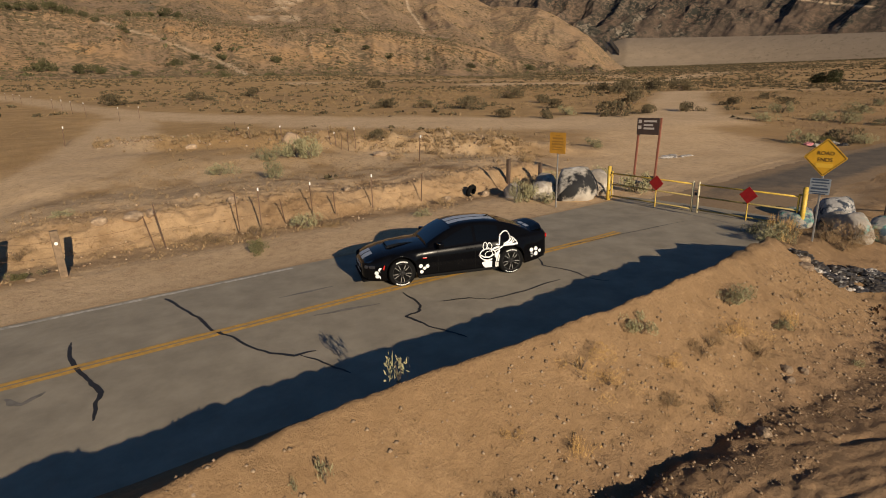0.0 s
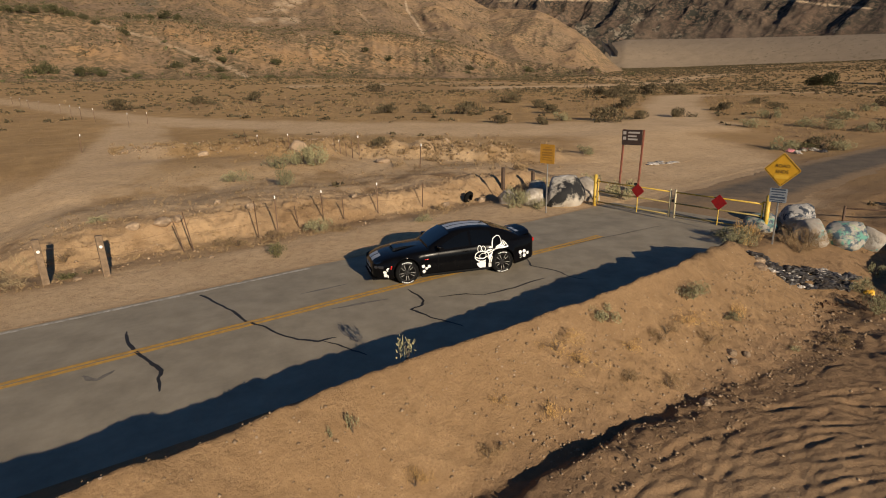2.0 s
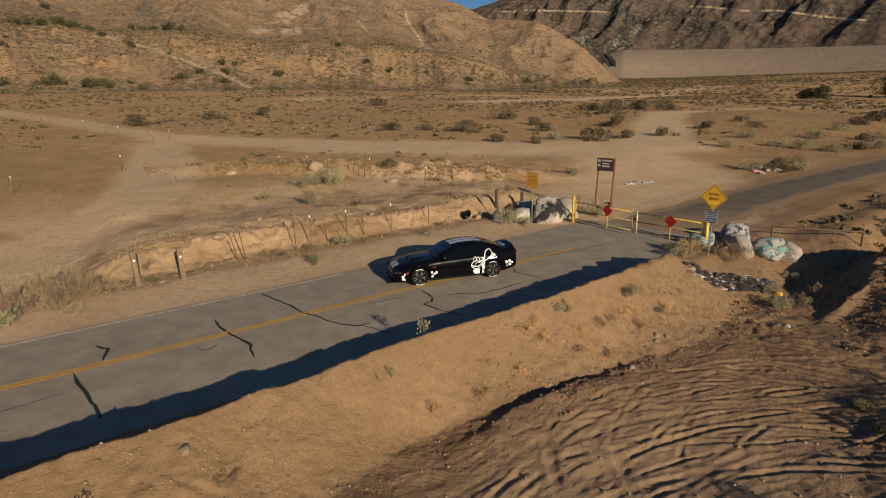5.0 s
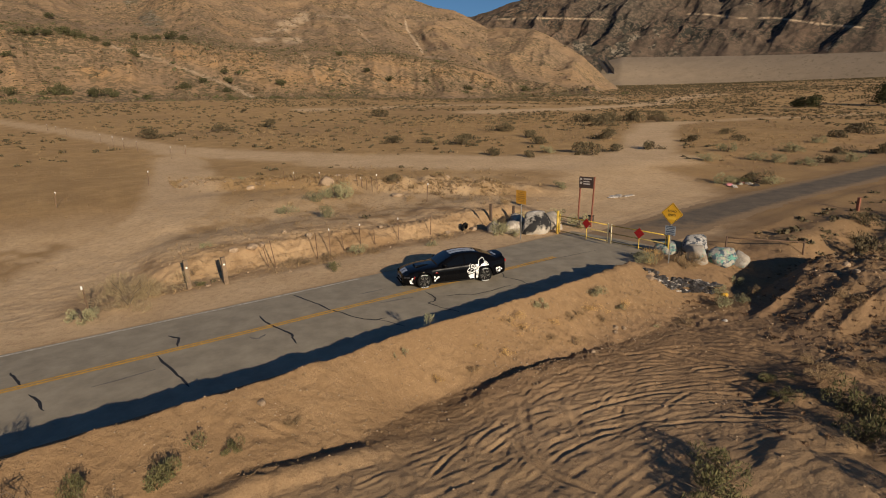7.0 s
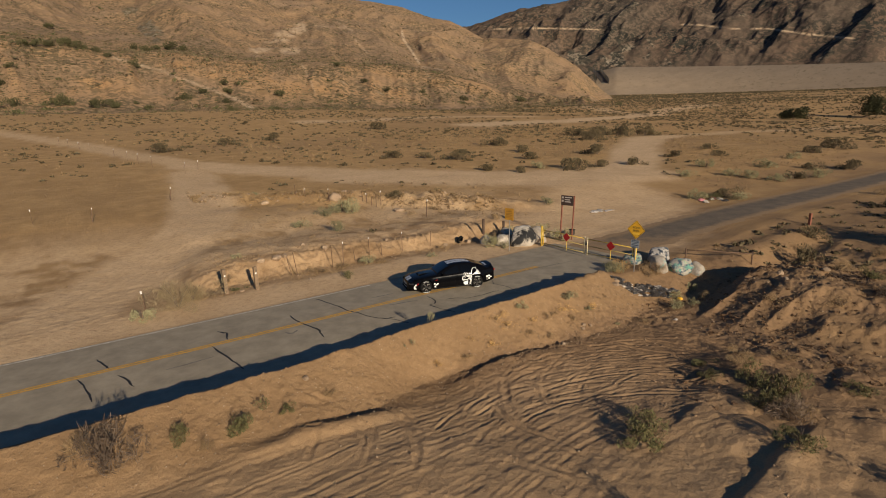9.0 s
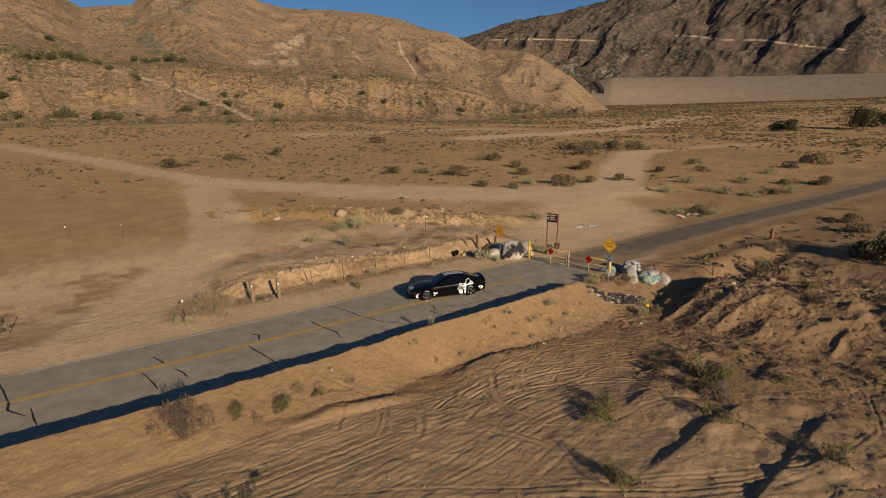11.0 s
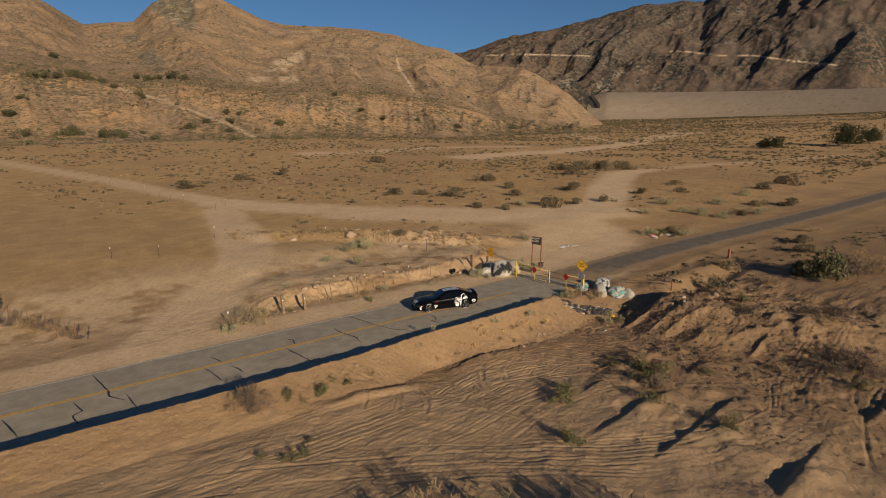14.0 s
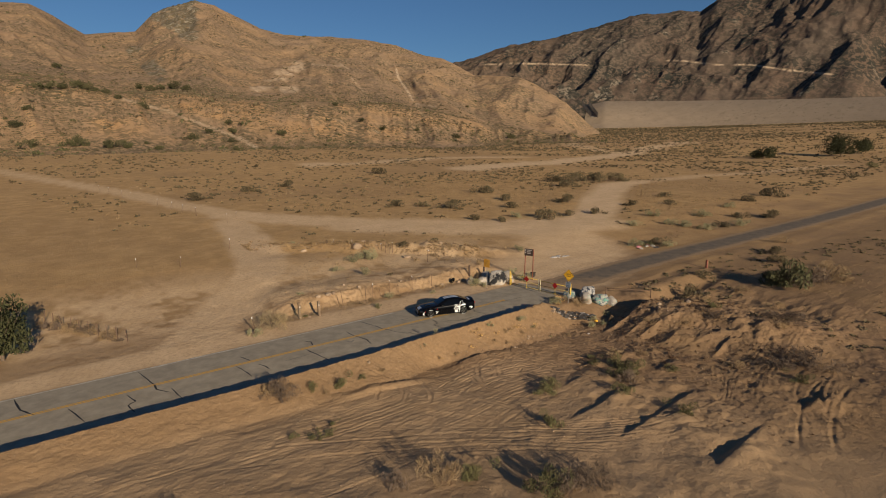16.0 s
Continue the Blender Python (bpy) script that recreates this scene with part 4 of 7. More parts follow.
def build_dam():
    b = np.arange(46.2, 100, 0.25)
    crest_r = 2900 - 300 * smooth(46, 82, b)
    crest_z = EZ + crest_r * np.tan(np.radians(np.interp(b, [46, 48, 59, 70, 100], [4.3, 4.76, 4.37, 4.0, 3.6])))
    rows = []
    for dr, dz in ((-420, -190), (-190, -92), (-187, -88), (-6, 0), (6, 0), (120, -70)):
        rows.append((crest_r + dr, crest_z + dz))
    R = np.stack([q[0] for q in rows], 1)
    Z = np.stack([q[1] for q in rows], 1)
    Bm = np.repeat(b[:, None], R.shape[1], 1)
    X, Y = EX + R * np.sin(np.radians(Bm)), EY + R * np.cos(np.radians(Bm))
    cover = np.zeros((*X.shape, 4))
    tagged(grid_object("dam", X, Y, Z, DAM, cover), "long pale rock-fill dam across the valley", "dam", kind="structure")
    bm = bmesh.new()
    def at(bb, r, z):
        return (EX + r * math.sin(radians(bb)), EY + r * math.cos(radians(bb)), z)
    z0 = EZ + 2880 * math.tan(radians(4.5))
    bm.faces.new([bm.verts.new(at(bb, r, z)) for bb, r, z in ((45.9, 2900, z0), (46.5, 2900, z0), (47.4, 2620, z0 - 75), (46.8, 2620, z0 - 75))])
    for (b0, b1) in ((45.9, 46.8), (46.5, 47.4)):
        bm.faces.new([bm.verts.new(at(bb, r, z)) for bb, r, z in ((b0, 2900, z0 + 20), (b0, 2900, z0 - 3), (b1, 2618, z0 - 78), (b1, 2618, z0 - 55))])
    bmesh.ops.solidify(bm, geom=bm.faces[:], thickness=2.5)
    tagged(part("spillway", bm, CONCRETE), "sloping concrete spillway beside the dam", "spillway", kind="structure")


build_dam()


# ---- the car ----
PAINT = mat("black_car_paint", (0.0035, 0.0035, 0.0042), 0.10, var=0.15, scale=3, spec=0.13)
GLASS = mat("tinted_car_glass", (0.003, 0.0035, 0.004), 0.05, spec=0.30)
STRIPE = mat("silver_stripe_vinyl", (0.42, 0.45, 0.50), 0.35, var=0.06, scale=5)
DECAL = mat("white_vinyl", (0.80, 0.80, 0.78), 0.5, var=0.04, scale=8)
RUBBER = mat("tyre_rubber", (0.008, 0.008, 0.008), 0.85, var=0.2, scale=20, bump_h=0.002, bump_s=90, spec=0.08)
RIM = mat("dark_alloy", (0.035, 0.034, 0.034), 0.35, metal=0.3, var=0.1, scale=10, spec=0.1)
SPOKE_EDGE = mat("machined_alloy_edge", (0.55, 0.52, 0.48), 0.35, metal=0.5, var=0.1, scale=10)
# near-black in place of the shade behind the spokes; also for gaps and openings
HUB_DARK = mat("brake_shadow_black", (0.006, 0.006, 0.006), 0.8, var=0.2, scale=9, spec=0.05)
TRIM = mat("black_plastic", (0.008, 0.008, 0.008), 0.7, var=0.2, scale=30, spec=0.08)
LAMP = mat("smoked_lamp", (0.03, 0.03, 0.035), 0.08)
RED_LAMP = mat("red_lens", (0.45, 0.015, 0.012), 0.25, var=0.1, scale=20)

CX = np.array([-0.98, -0.94, -0.85, -0.65, -0.40, 0.0, 0.45, 0.85, 1.2, 2.0, 2.7, 3.05, 3.5, 3.85, 4.05, 4.14, 4.17])
CW = np.array([0.54, 0.67, 0.79, 0.88, 0.925, 0.94, 0.945, 0.94, 0.935, 0.935, 0.945, 0.955, 0.945, 0.91, 0.86, 0.80, 0.72])      # half width
CT = np.array([0.60, 0.665, 0.73, 0.805, 0.865, 0.925, 0.965, 0.99, 1.0, 1.0, 1.03, 1.05, 1.10, 1.13, 1.145, 1.12, 1.06])     # top on the axis
CS = np.array([0.54, 0.605, 0.665, 0.735, 0.795, 0.86, 0.90, 0.92, 0.93, 0.955, 0.985, 1.0, 1.02, 1.035, 1.04, 1.02, 0.97])   # shoulder
CB = np.array([0.30, 0.24, 0.20, 0.19, 0.19, 0.20, 0.20, 0.19, 0.19, 0.19, 0.20, 0.21, 0.24, 0.30, 0.36, 0.40, 0.46])      # underside
AXLES = (0.0, 3.05)
WR = 0.362


def car_section(x):
    w, zt, zs, zb0 = (float(np.interp(x, CX, a)) for a in (CW, CT, CS, CB))
    zb = zb0
    for ax in AXLES:
        d = abs(x - ax)
        if d < 0.405:
            zb = max(zb, 0.355 + math.sqrt(0.405 ** 2 - d * d))
    arch = smooth(0.52, 0.36, min(abs(x - a) for a in AXLES))
    z3, z4 = max(0.47, zb + 0.035), max(0.66, zb + 0.07)
    flare = 0.022 * float(arch)
    return [(0.0, zb0), (w * 0.80, zb0 if zb == zb0 else zb), (w * 0.955 + flare, zb + 0.0), (w * 0.975 + flare, zb + 0.03), (w + flare, z3), (w * 0.985 + flare * 0.6, z4),
            (w * 0.965, max(zs - 0.05, z4 + 0.02)), (w * 0.93, zs), (w * 0.80, zs + (zt - zs) * 0.45), (w * 0.45, zs + (zt - zs) * 0.9), (0.0, zt)]


# greenhouse: height over the belt and half widths
GX = np.array([0.72, 0.95, 1.20, 1.45, 1.75, 2.1, 2.5, 2.85, 3.2, 3.5, 3.72])
GT = np.array([1.00, 1.145, 1.285, 1.40, 1.455, 1.475, 1.465, 1.42, 1.32, 1.20, 1.11])
GW = np.array([0.74, 0.735, 0.71, 0.665, 0.635, 0.63, 0.63, 0.635, 0.66, 0.70, 0.74])
GBW = np.array([0.80, 0.86, 0.885, 0.89, 0.89, 0.89, 0.89, 0.885, 0.87, 0.85, 0.80])


def cabin_section(x):
    zt, w, bw = (float(np.interp(x, GX, a)) for a in (GT, GW, GBW))
    zs = float(np.interp(x, CX, CS)) - 0.01
    top = zt - 0.055
    top = max(top, zs + 0.01)
    return [(bw, zs), (bw + (w - bw) * 0.5 + 0.02, zs + (top - zs) * 0.5), (w + 0.015, top), (w * 0.93, zt - 0.02), (w * 0.6, zt - 0.004), (0.0, zt)]


def loft(sections, xs, close_ends=True):
    bm = bmesh.new()
    rings = []
    for x, sec in zip(xs, sections):
        left = [(x, -y, z) for y, z in sec]
        right = [(x, y, z) for y, z in sec[::-1] if y > 1e-6]
        rings.append([bm.verts.new(c) for c in left + right])
    n = len(rings[0])
    closed = sections[0][0][0] < 1e-6
    for a, b in zip(rings, rings[1:]):
        for k in range(n if closed else n - 1):
            j = (k + 1) % n
            bm.faces.new((a[k], a[j], b[j], b[k]))
    if close_ends:
        for r in (rings[0], rings[-1][::-1]):
            bm.faces.new(r)
    bmesh.ops.recalc_face_normals(bm, faces=bm.faces[:])
    return bm


def side_y(x, z):
    """Half width of the car's flank at a station and height."""
    zs = float(np.interp(x, CX, CS))
    sec = car_section(x)[2:8] if z <= zs else cabin_section(x)[:4]
    zz = [q[1] for q in sec]
    yy = [q[0] for q in sec]
    return float(np.interp(z, zz, yy))


def top_z(x, y, cabin=False):
    sec = cabin_section(x)[2:] if cabin else car_section(x)[7:]
    return float(np.interp(abs(y), [q[0] for q in sec][::-1], [q[1] for q in sec][::-1]))


def patch(rows):
    """A thin skin from rows of points."""
    bm = bmesh.new()
    vs = [[bm.verts.new(p) for p in r] for r in rows]
    for a, b in zip(vs, vs[1:]):
        for k in range(len(a) - 1):
            bm.faces.new((a[k], a[k + 1], b[k + 1], b[k]))
    bmesh.ops.recalc_face_normals(bm, faces=bm.faces[:])
    return bm


def flank_ribbon(pts, width, lift=0.006):
    """A line of vinyl along (x, z) points of the flank facing -y."""
    t = np.linspace(0, len(pts) - 1, 5 * (len(pts) - 1) + 1)
    px, pz = np.array([p[0] for p in pts]), np.array([p[1] for p in pts])
    x, z = np.interp(t, range(len(pts)), px), np.interp(t, range(len(pts)), pz)
    dx, dz = np.gradient(x), np.gradient(z)
    n = np.hypot(dx, dz) + 1e-9
    rows = []
    for s in (-0.5, 0.5):
        xx, zz = x - dz / n * width * s, z + dx / n * width * s
        rows.append([(a, -side_y(a, b) - lift, b) for a, b in zip(xx, zz)])
    return patch(rows)


def flank_fill(xs, lo, hi, lift=0.006):
    rows = []
    for f in np.linspace(0, 1, 6):
        rows.append([(a, -side_y(a, l + (h - l) * f) - lift, l + (h - l) * f) for a, l, h in zip(xs, lo, hi)])
    return patch(rows)


def hexagon(x, z, r, sgn=-1, lift=0.006):
    bm = bmesh.new()
    vs = []
    for k in range(6):
        a = k * math.pi / 3
        xx, zz = x + r * math.cos(a), z + r * math.sin(a)
        vs.append(bm.verts.new((xx, sgn * (side_y(xx, zz) + lift), zz)))
    bm.faces.new(vs)
    return bm


def lathe(profile, seg=32):
    """Ring of revolution round the y axis from (radius, y) points."""
    bm = bmesh.new()
    rings = []
    for k in range(seg):
        a = 2 * math.pi * k / seg
        rings.append([bm.verts.new((r * math.cos(a), y, r * math.sin(a))) for r, y in profile])
    for k in range(seg):
        a, b = rings[k], rings[(k + 1) % seg]
        for j in range(len(profile) - 1):
            bm.faces.new((a[j], a[j + 1], b[j + 1], b[j]))
    bmesh.ops.recalc_face_normals(bm, faces=bm.faces[:])
    return bm


def build_wheel(parent, x, y, sgn):
    """Wheel with its face towards sgn * y."""
    wheel = part("wheel", lathe([(0.08, -0.10), (0.245, -0.11), (0.245, 0.02), (0.08, 0.03)], 28), HUB_DARK, parent)
    wheel.location = (x, y, WR)
    if sgn > 0:
        wheel.rotation_euler = (0, 0, math.pi)
    tyre = part("tyre", lathe([(0.255, -0.115), (0.30, -0.128), (0.335, -0.122), (0.355, -0.10), (WR, -0.07), (WR, 0.07), (0.355, 0.10), (0.335, 0.12), (0.30, 0.125), (0.255, 0.11)], 40), RUBBER, wheel, "black tyre with white sidewall marks", True)
    bm = lathe([(0.262, -0.10), (0.262, -0.122), (0.245, -0.118), (0.235, -0.09)], 40)
    for k in range(10):
        a = 2 * math.pi * k / 10 + (0.10 if k % 2 else -0.10)
        c, s = math.cos(a), math.sin(a)
        q = Euler((0, -a, 0)).to_matrix()
        box(bm, (0.19, 0.022, 0.026), (0.145 * c, -0.098, 0.145 * s), q, 0.004)
    rod(bm, (0, -0.09, 0), (0, -0.116, 0), 0.062, 0.05, 18)
    rim = part("rim", bm, RIM, wheel, "dark alloy rim with split spokes", True)
    for k in range(10):
        a = 2 * math.pi * k / 10 + (0.10 if k % 2 else -0.10)
        part("spoke_edge", box(bmesh.new(), (0.13, 0.004, 0.009), (0.175 * math.cos(a), -0.111, 0.175 * math.sin(a)), Euler((0, -a, 0)).to_matrix()), SPOKE_EDGE, rim, "thin machined spoke edge")
    for arc0 in (62, 72, 82, 92, 102, 112, 236, 246, 256, 266, 276, 286, 296):
        bm = bmesh.new()
        cols = []
        for k in range(4):
            a = radians(arc0 + k * 2.3)
            cols.append([bm.verts.new((r * math.cos(a), -0.1290 - (0.0012 if r < 0.3 else 0.0), r * math.sin(a))) for r in (0.297, 0.325)])
        for p, q in zip(cols, cols[1:]):
            bm.faces.new((p[0], p[1], q[1], q[0]))
        part("tyre_marking", bm, DECAL, tyre, "white bar on the sidewall")
    return wheel


def build_car():
    yaw = -14.3
    z0, z3 = float(road_z(0.0)) + 0.03 - 0.012, float(road_z(3.0)) + 0.03 - 0.012
    pitch = math.degrees(math.atan2(z0 - z3, 3.05))
    car = empty("sedan_car", 0.0, 0.0, z0)
    turn = pose(0, 0, 0, 0, 0, yaw) @ pose(0, 0, 0, 0, pitch, 0)
    car.matrix_world = Matrix.Translation(Vector((0.0, 0.25, z0)) - turn.to_3x3() @ Vector((0, -0.93, 0))) @ turn
    tagged(car, "black muscle sedan with silver stripes and white vinyl, parked askew", "car")
    xs = sorted(set([round(v, 3) for v in list(CX) + list(np.arange(-0.42, 0.43, 0.06)) + list(np.arange(2.63, 3.48, 0.06)) + list(np.arange(0.6, 2.6, 0.2)) + [-0.41, 0.41, 2.64, 3.46, -0.405, 0.405, 2.645, 3.455]]))
    body = part("body", loft([car_section(x) for x in xs], xs), PAINT, car, smooth_faces=True)
    gx = sorted(set([round(v, 3) for v in list(GX) + list(np.arange(0.8, 3.7, 0.12))]))
    part("roof", loft([cabin_section(x) for x in gx], gx), PAINT, car, smooth_faces=True)
    # glass, set a hair proud of the pillars
    def cabin_pt(x, s, lift):
        sec = cabin_section(x)
        k = min(int(s), len(sec) - 2)
        f = s - k
        y, z = sec[k][0] + (sec[k + 1][0] - sec[k][0]) * f, sec[k][1] + (sec[k + 1][1] - sec[k][1]) * f
        return y + lift * 0.7, z + lift * 0.5
    rows = []
    for x in np.linspace(0.76, 1.42, 8):
        z = [top_z(x, y, True) for y in np.linspace(-0.63, 0.63, 9)]
        rows.append([(x - 0.004, y, q + 0.006) for y, q in zip(np.linspace(-0.63, 0.63, 9), z)])
    part("windscreen", patch(rows), GLASS, car, "dark tinted windscreen", True)
    rows = []
    for x in np.linspace(2.82, 3.62, 8):
        z = [top_z(x, y, True) for y in np.linspace(-0.58, 0.58, 9)]
        rows.append([(x + 0.004, y, q + 0.006) for y, q in zip(np.linspace(-0.58, 0.58, 9), z)])
    part("rear_window", patch(rows), GLASS, car, "dark tinted rear window", True)
    for sgn in (-1, 1):
        for (xa, xb, ta, tb) in ((1.12, 1.98, 1.15, 1.9), (2.06, 2.72, 1.9, 1.72)):
            rows = []
            for f in np.linspace(0, 1, 8):
                x = xa + (xb - xa) * f
                hi = ta + (tb - ta) * f
                col = []
                for s in np.linspace(0.14, min(1.93, hi), 6):
                    y, z = cabin_pt(x, s, 0.007)
                    col.append((x, sgn * y, z))
                rows.append(col)
            part("side_window", patch(rows), GLASS, car, "dark tinted side window", True)
    # stripes over bonnet, roof and boot lid
    for y0, y1 in ((-0.31, -0.03), (0.03, 0.31)):
        ys = np.linspace(y0, y1, 5)
        for name, xr, cab in (("bonnet_stripe", np.linspace(-0.93, -0.66, 6), False), ("roof_stripe", np.linspace(1.46, 2.78, 14), True), ("boot_stripe", np.linspace(3.76, 4.0, 6), False)):
            part(name, patch([[(x, y, top_z(x, y, cab) + 0.006) for y in ys] for x in xr]), STRIPE, car, "silver racing stripe", True)
        front = [[(-0.985 - 0.006, y, z) for y in ys] for z in (0.44, 0.51, 0.57)]
        part("nose_stripe", patch(front), STRIPE, car, "silver racing stripe", True)
        part("chin_stripe", patch([[(-0.985 - 0.006, y, z) for y in ys] for z in (0.31, 0.36, 0.40)]), STRIPE, car, "silver racing stripe")
    # bonnet scoop
    bm = bmesh.new()
    sc = [[(-0.28, -0.24, 0.905), (-0.28, 0.24, 0.905)], [(-0.20, -0.23, 0.965), (-0.20, 0.23, 0.965)], [(0.10, -0.20, 0.985), (0.10, 0.20, 0.985)], [(0.52, -0.15, 0.970), (0.52, 0.15, 0.970)]]
    vs = [[bm.verts.new(p) for p in r] for r in sc]
    low = [[bm.verts.new((p[0], p[1] * 1.12, p[2] - 0.12)) for p in r] for r in sc]
    for k in range(3):
        bm.faces.new((vs[k][0], vs[k][1], vs[k + 1][1], vs[k + 1][0]))
        bm.faces.new((low[k][0], vs[k][0], vs[k + 1][0], low[k + 1][0]))
        bm.faces.new((vs[k][1], low[k][1], low[k + 1][1], vs[k + 1][1]))
    bmesh.ops.recalc_face_normals(bm, faces=bm.faces[:])
    part("bonnet_scoop", bm, PAINT, car)
    part("scoop_opening", box(bmesh.new(), (0.02, 0.36, 0.038), (-0.262, 0, 0.935), Euler((0, radians(36), 0)).to_matrix(), 0.008), HUB_DARK, car, "black scoop opening")
    # front
    part("grille", box(bmesh.new(), (0.05, 0.98, 0.10), (-0.972, 0, 0.405), None, 0.015), HUB_DARK, car, "black mesh grille")
    part("front_splitter", box(bmesh.new(), (0.30, 1.50, 0.035), (-0.86, 0, 0.20), None, 0.012), TRIM, car, "black plastic splitter")
    for sgn in (-1, 1):
        part("headlight", box(bmesh.new(), (0.30, 0.10, 0.085), (-0.80, sgn * 0.755, 0.575), Euler((0, 0, sgn * radians(36))).to_matrix(), 0.02), LAMP, car, "smoked headlight")
        part("side_marker", box(bmesh.new(), (0.035, 0.012, 0.12), (-0.47, sgn * 0.924, 0.56), Euler((0, radians(16), 0)).to_matrix(), 0.004), RED_LAMP, car, "red side marker")
        part("tail_light", box(bmesh.new(), (0.10, 0.34, 0.12), (4.10, sgn * 0.60, 0.93), Euler((0, 0, -sgn * radians(20))).to_matrix(), 0.02), RED_LAMP, car, "red tail light")
        part("side_skirt", box(bmesh.new(), (2.18, 0.06, 0.075), (1.525, sgn * 0.915, 0.205), None, 0.015), TRIM, car, "black plastic sill")
        bm = bmesh.new()
        box(bm, (0.15, 0.20, 0.135), (1.02, sgn * 1.01, 1.02), Euler((0, 0, -sgn * radians(8))).to_matrix(), 0.035)
        box(bm, (0.08, 0.12, 0.03), (1.05, sgn * 0.90, 0.96), None, 0.008)
        part("wing_mirror", bm, PAINT, car, smooth_faces=False)
        for hx in (1.86, 2.72):
            part("door_handle", box(bmesh.new(), (0.19, 0.028, 0.032), (hx, sgn * (side_y(hx, 0.80) + 0.008), 0.82), None, 0.01), PAINT, car, "black door handle")
        for dx in (0.98, 2.02):
            pts = [(dx, sgn * (side_y(dx, z) + 0.003), z) for z in np.linspace(0.28, 0.92, 8)]
            bm = bmesh.new()
            rows = [[(p[0] - 0.006, p[1], p[2]) for p in pts], [(p[0] + 0.006, p[1], p[2]) for p in pts]]
            part("door_gap", patch(rows), HUB_DARK, car, "dark shut line of a door")
        part("fender_badge", box(bmesh.new(), (0.12, 0.008, 0.03), (0.62, sgn * (side_y(0.62, 0.70) + 0.005), 0.70), None, 0.002), RED_LAMP, car, "small red badge")
    part("rear_bumper", box(bmesh.new(), (0.16, 1.50, 0.20), (4.06, 0, 0.42), None, 0.04), TRIM, car, "black rear bumper")
    rows = []
    for x, lift in ((3.86, 0.0), (3.96, 0.022), (4.06, 0.052), (4.13, 0.066), (4.15, 0.05), (4.14, -0.01)):
        rows.append([(x - 0.10 * abs(y / 0.70) ** 3, y, top_z(min(x, 4.05), y) + lift * (1 - 0.35 * abs(y / 0.70) ** 4) + 0.004) for y in np.linspace(-0.70, 0.70, 15)])
    part("rear_spoiler", patch(rows), PAINT, car, "low black lip spoiler", True)
    bm = bmesh.new()
    rod(bm, (2.62, 0, 1.44), (2.74, 0, 1.51), 0.035, 0.008, 8)
    part("roof_aerial", bm, TRIM, car)
    for x in AXLES:
        for sgn in (-1, 1):
            build_wheel(car, x, sgn * 0.835, sgn)
            part("wheel_well", lathe([(0.02, 0.0), (0.395, 0.0), (0.395, 0.30)], 24), HUB_DARK, car).location = (x, sgn * 0.45 - (0.0 if sgn > 0 else 0.30) + (0.0 if sgn < 0 else 0.0), 0.365)
    # honeycomb stickers
    for x, z, r in ((-0.56, 0.50, 0.062), (-0.66, 0.42, 0.055), (-0.64, 0.33, 0.06), (-0.54, 0.29, 0.055), (0.50, 0.50, 0.055), (0.60, 0.43, 0.05), (0.52, 0.34, 0.055), (0.68, 0.48, 0.055),
                    (3.66, 0.60, 0.062), (3.66, 0.46, 0.062), (3.80, 0.62, 0.062), (3.80, 0.48, 0.062), (3.92, 0.55, 0.05)):
        part("honeycomb_sticker", hexagon(x, z, r), DECAL, car, "white hexagon sticker")
    # plain white vinyl shapes on the rear door and quarter panel
    xs = np.linspace(2.20, 2.68, 16)
    part("vinyl_patch", flank_fill(xs, 0.235 + 0.14 * np.clip((2.34 - xs) / 0.14, 0, 1) ** 2, 0.40 + 0.04 * np.sin((xs - 2.2) * 9)), DECAL, car, "plain white vinyl patch")
    xs = np.linspace(2.60, 2.72, 6)
    part("vinyl_patch", flank_fill(xs, 0.39 + 0 * xs, 0.62 + 0.9 * (xs - 2.60)), DECAL, car, "plain white vinyl patch")
    def loop(cx, cz, rx, rz, turn=0.0):
        out = []
        for a in np.linspace(0, 2 * math.pi, 22):
            ex, ez = rx * math.cos(a), rz * math.sin(a)
            out.append((cx + ex * math.cos(turn) - ez * math.sin(turn), cz + ex * math.sin(turn) + ez * math.cos(turn)))
        return out
    part("vinyl_ring", flank_ribbon(loop(2.37, 0.61, 0.225, 0.155), 0.026), DECAL, car, "white vinyl ring")
    part("vinyl_ring", flank_ribbon(loop(2.40, 0.62, 0.11, 0.075, 0.25), 0.016), DECAL, car, "white vinyl ring")
    part("vinyl_ring", flank_ribbon(loop(2.30, 0.85, 0.055, 0.095, -0.1), 0.018), DECAL, car, "white vinyl ring")
    part("vinyl_ring", flank_ribbon(loop(2.43, 0.84, 0.06, 0.085, 0.3), 0.018), DECAL, car, "white vinyl ring")
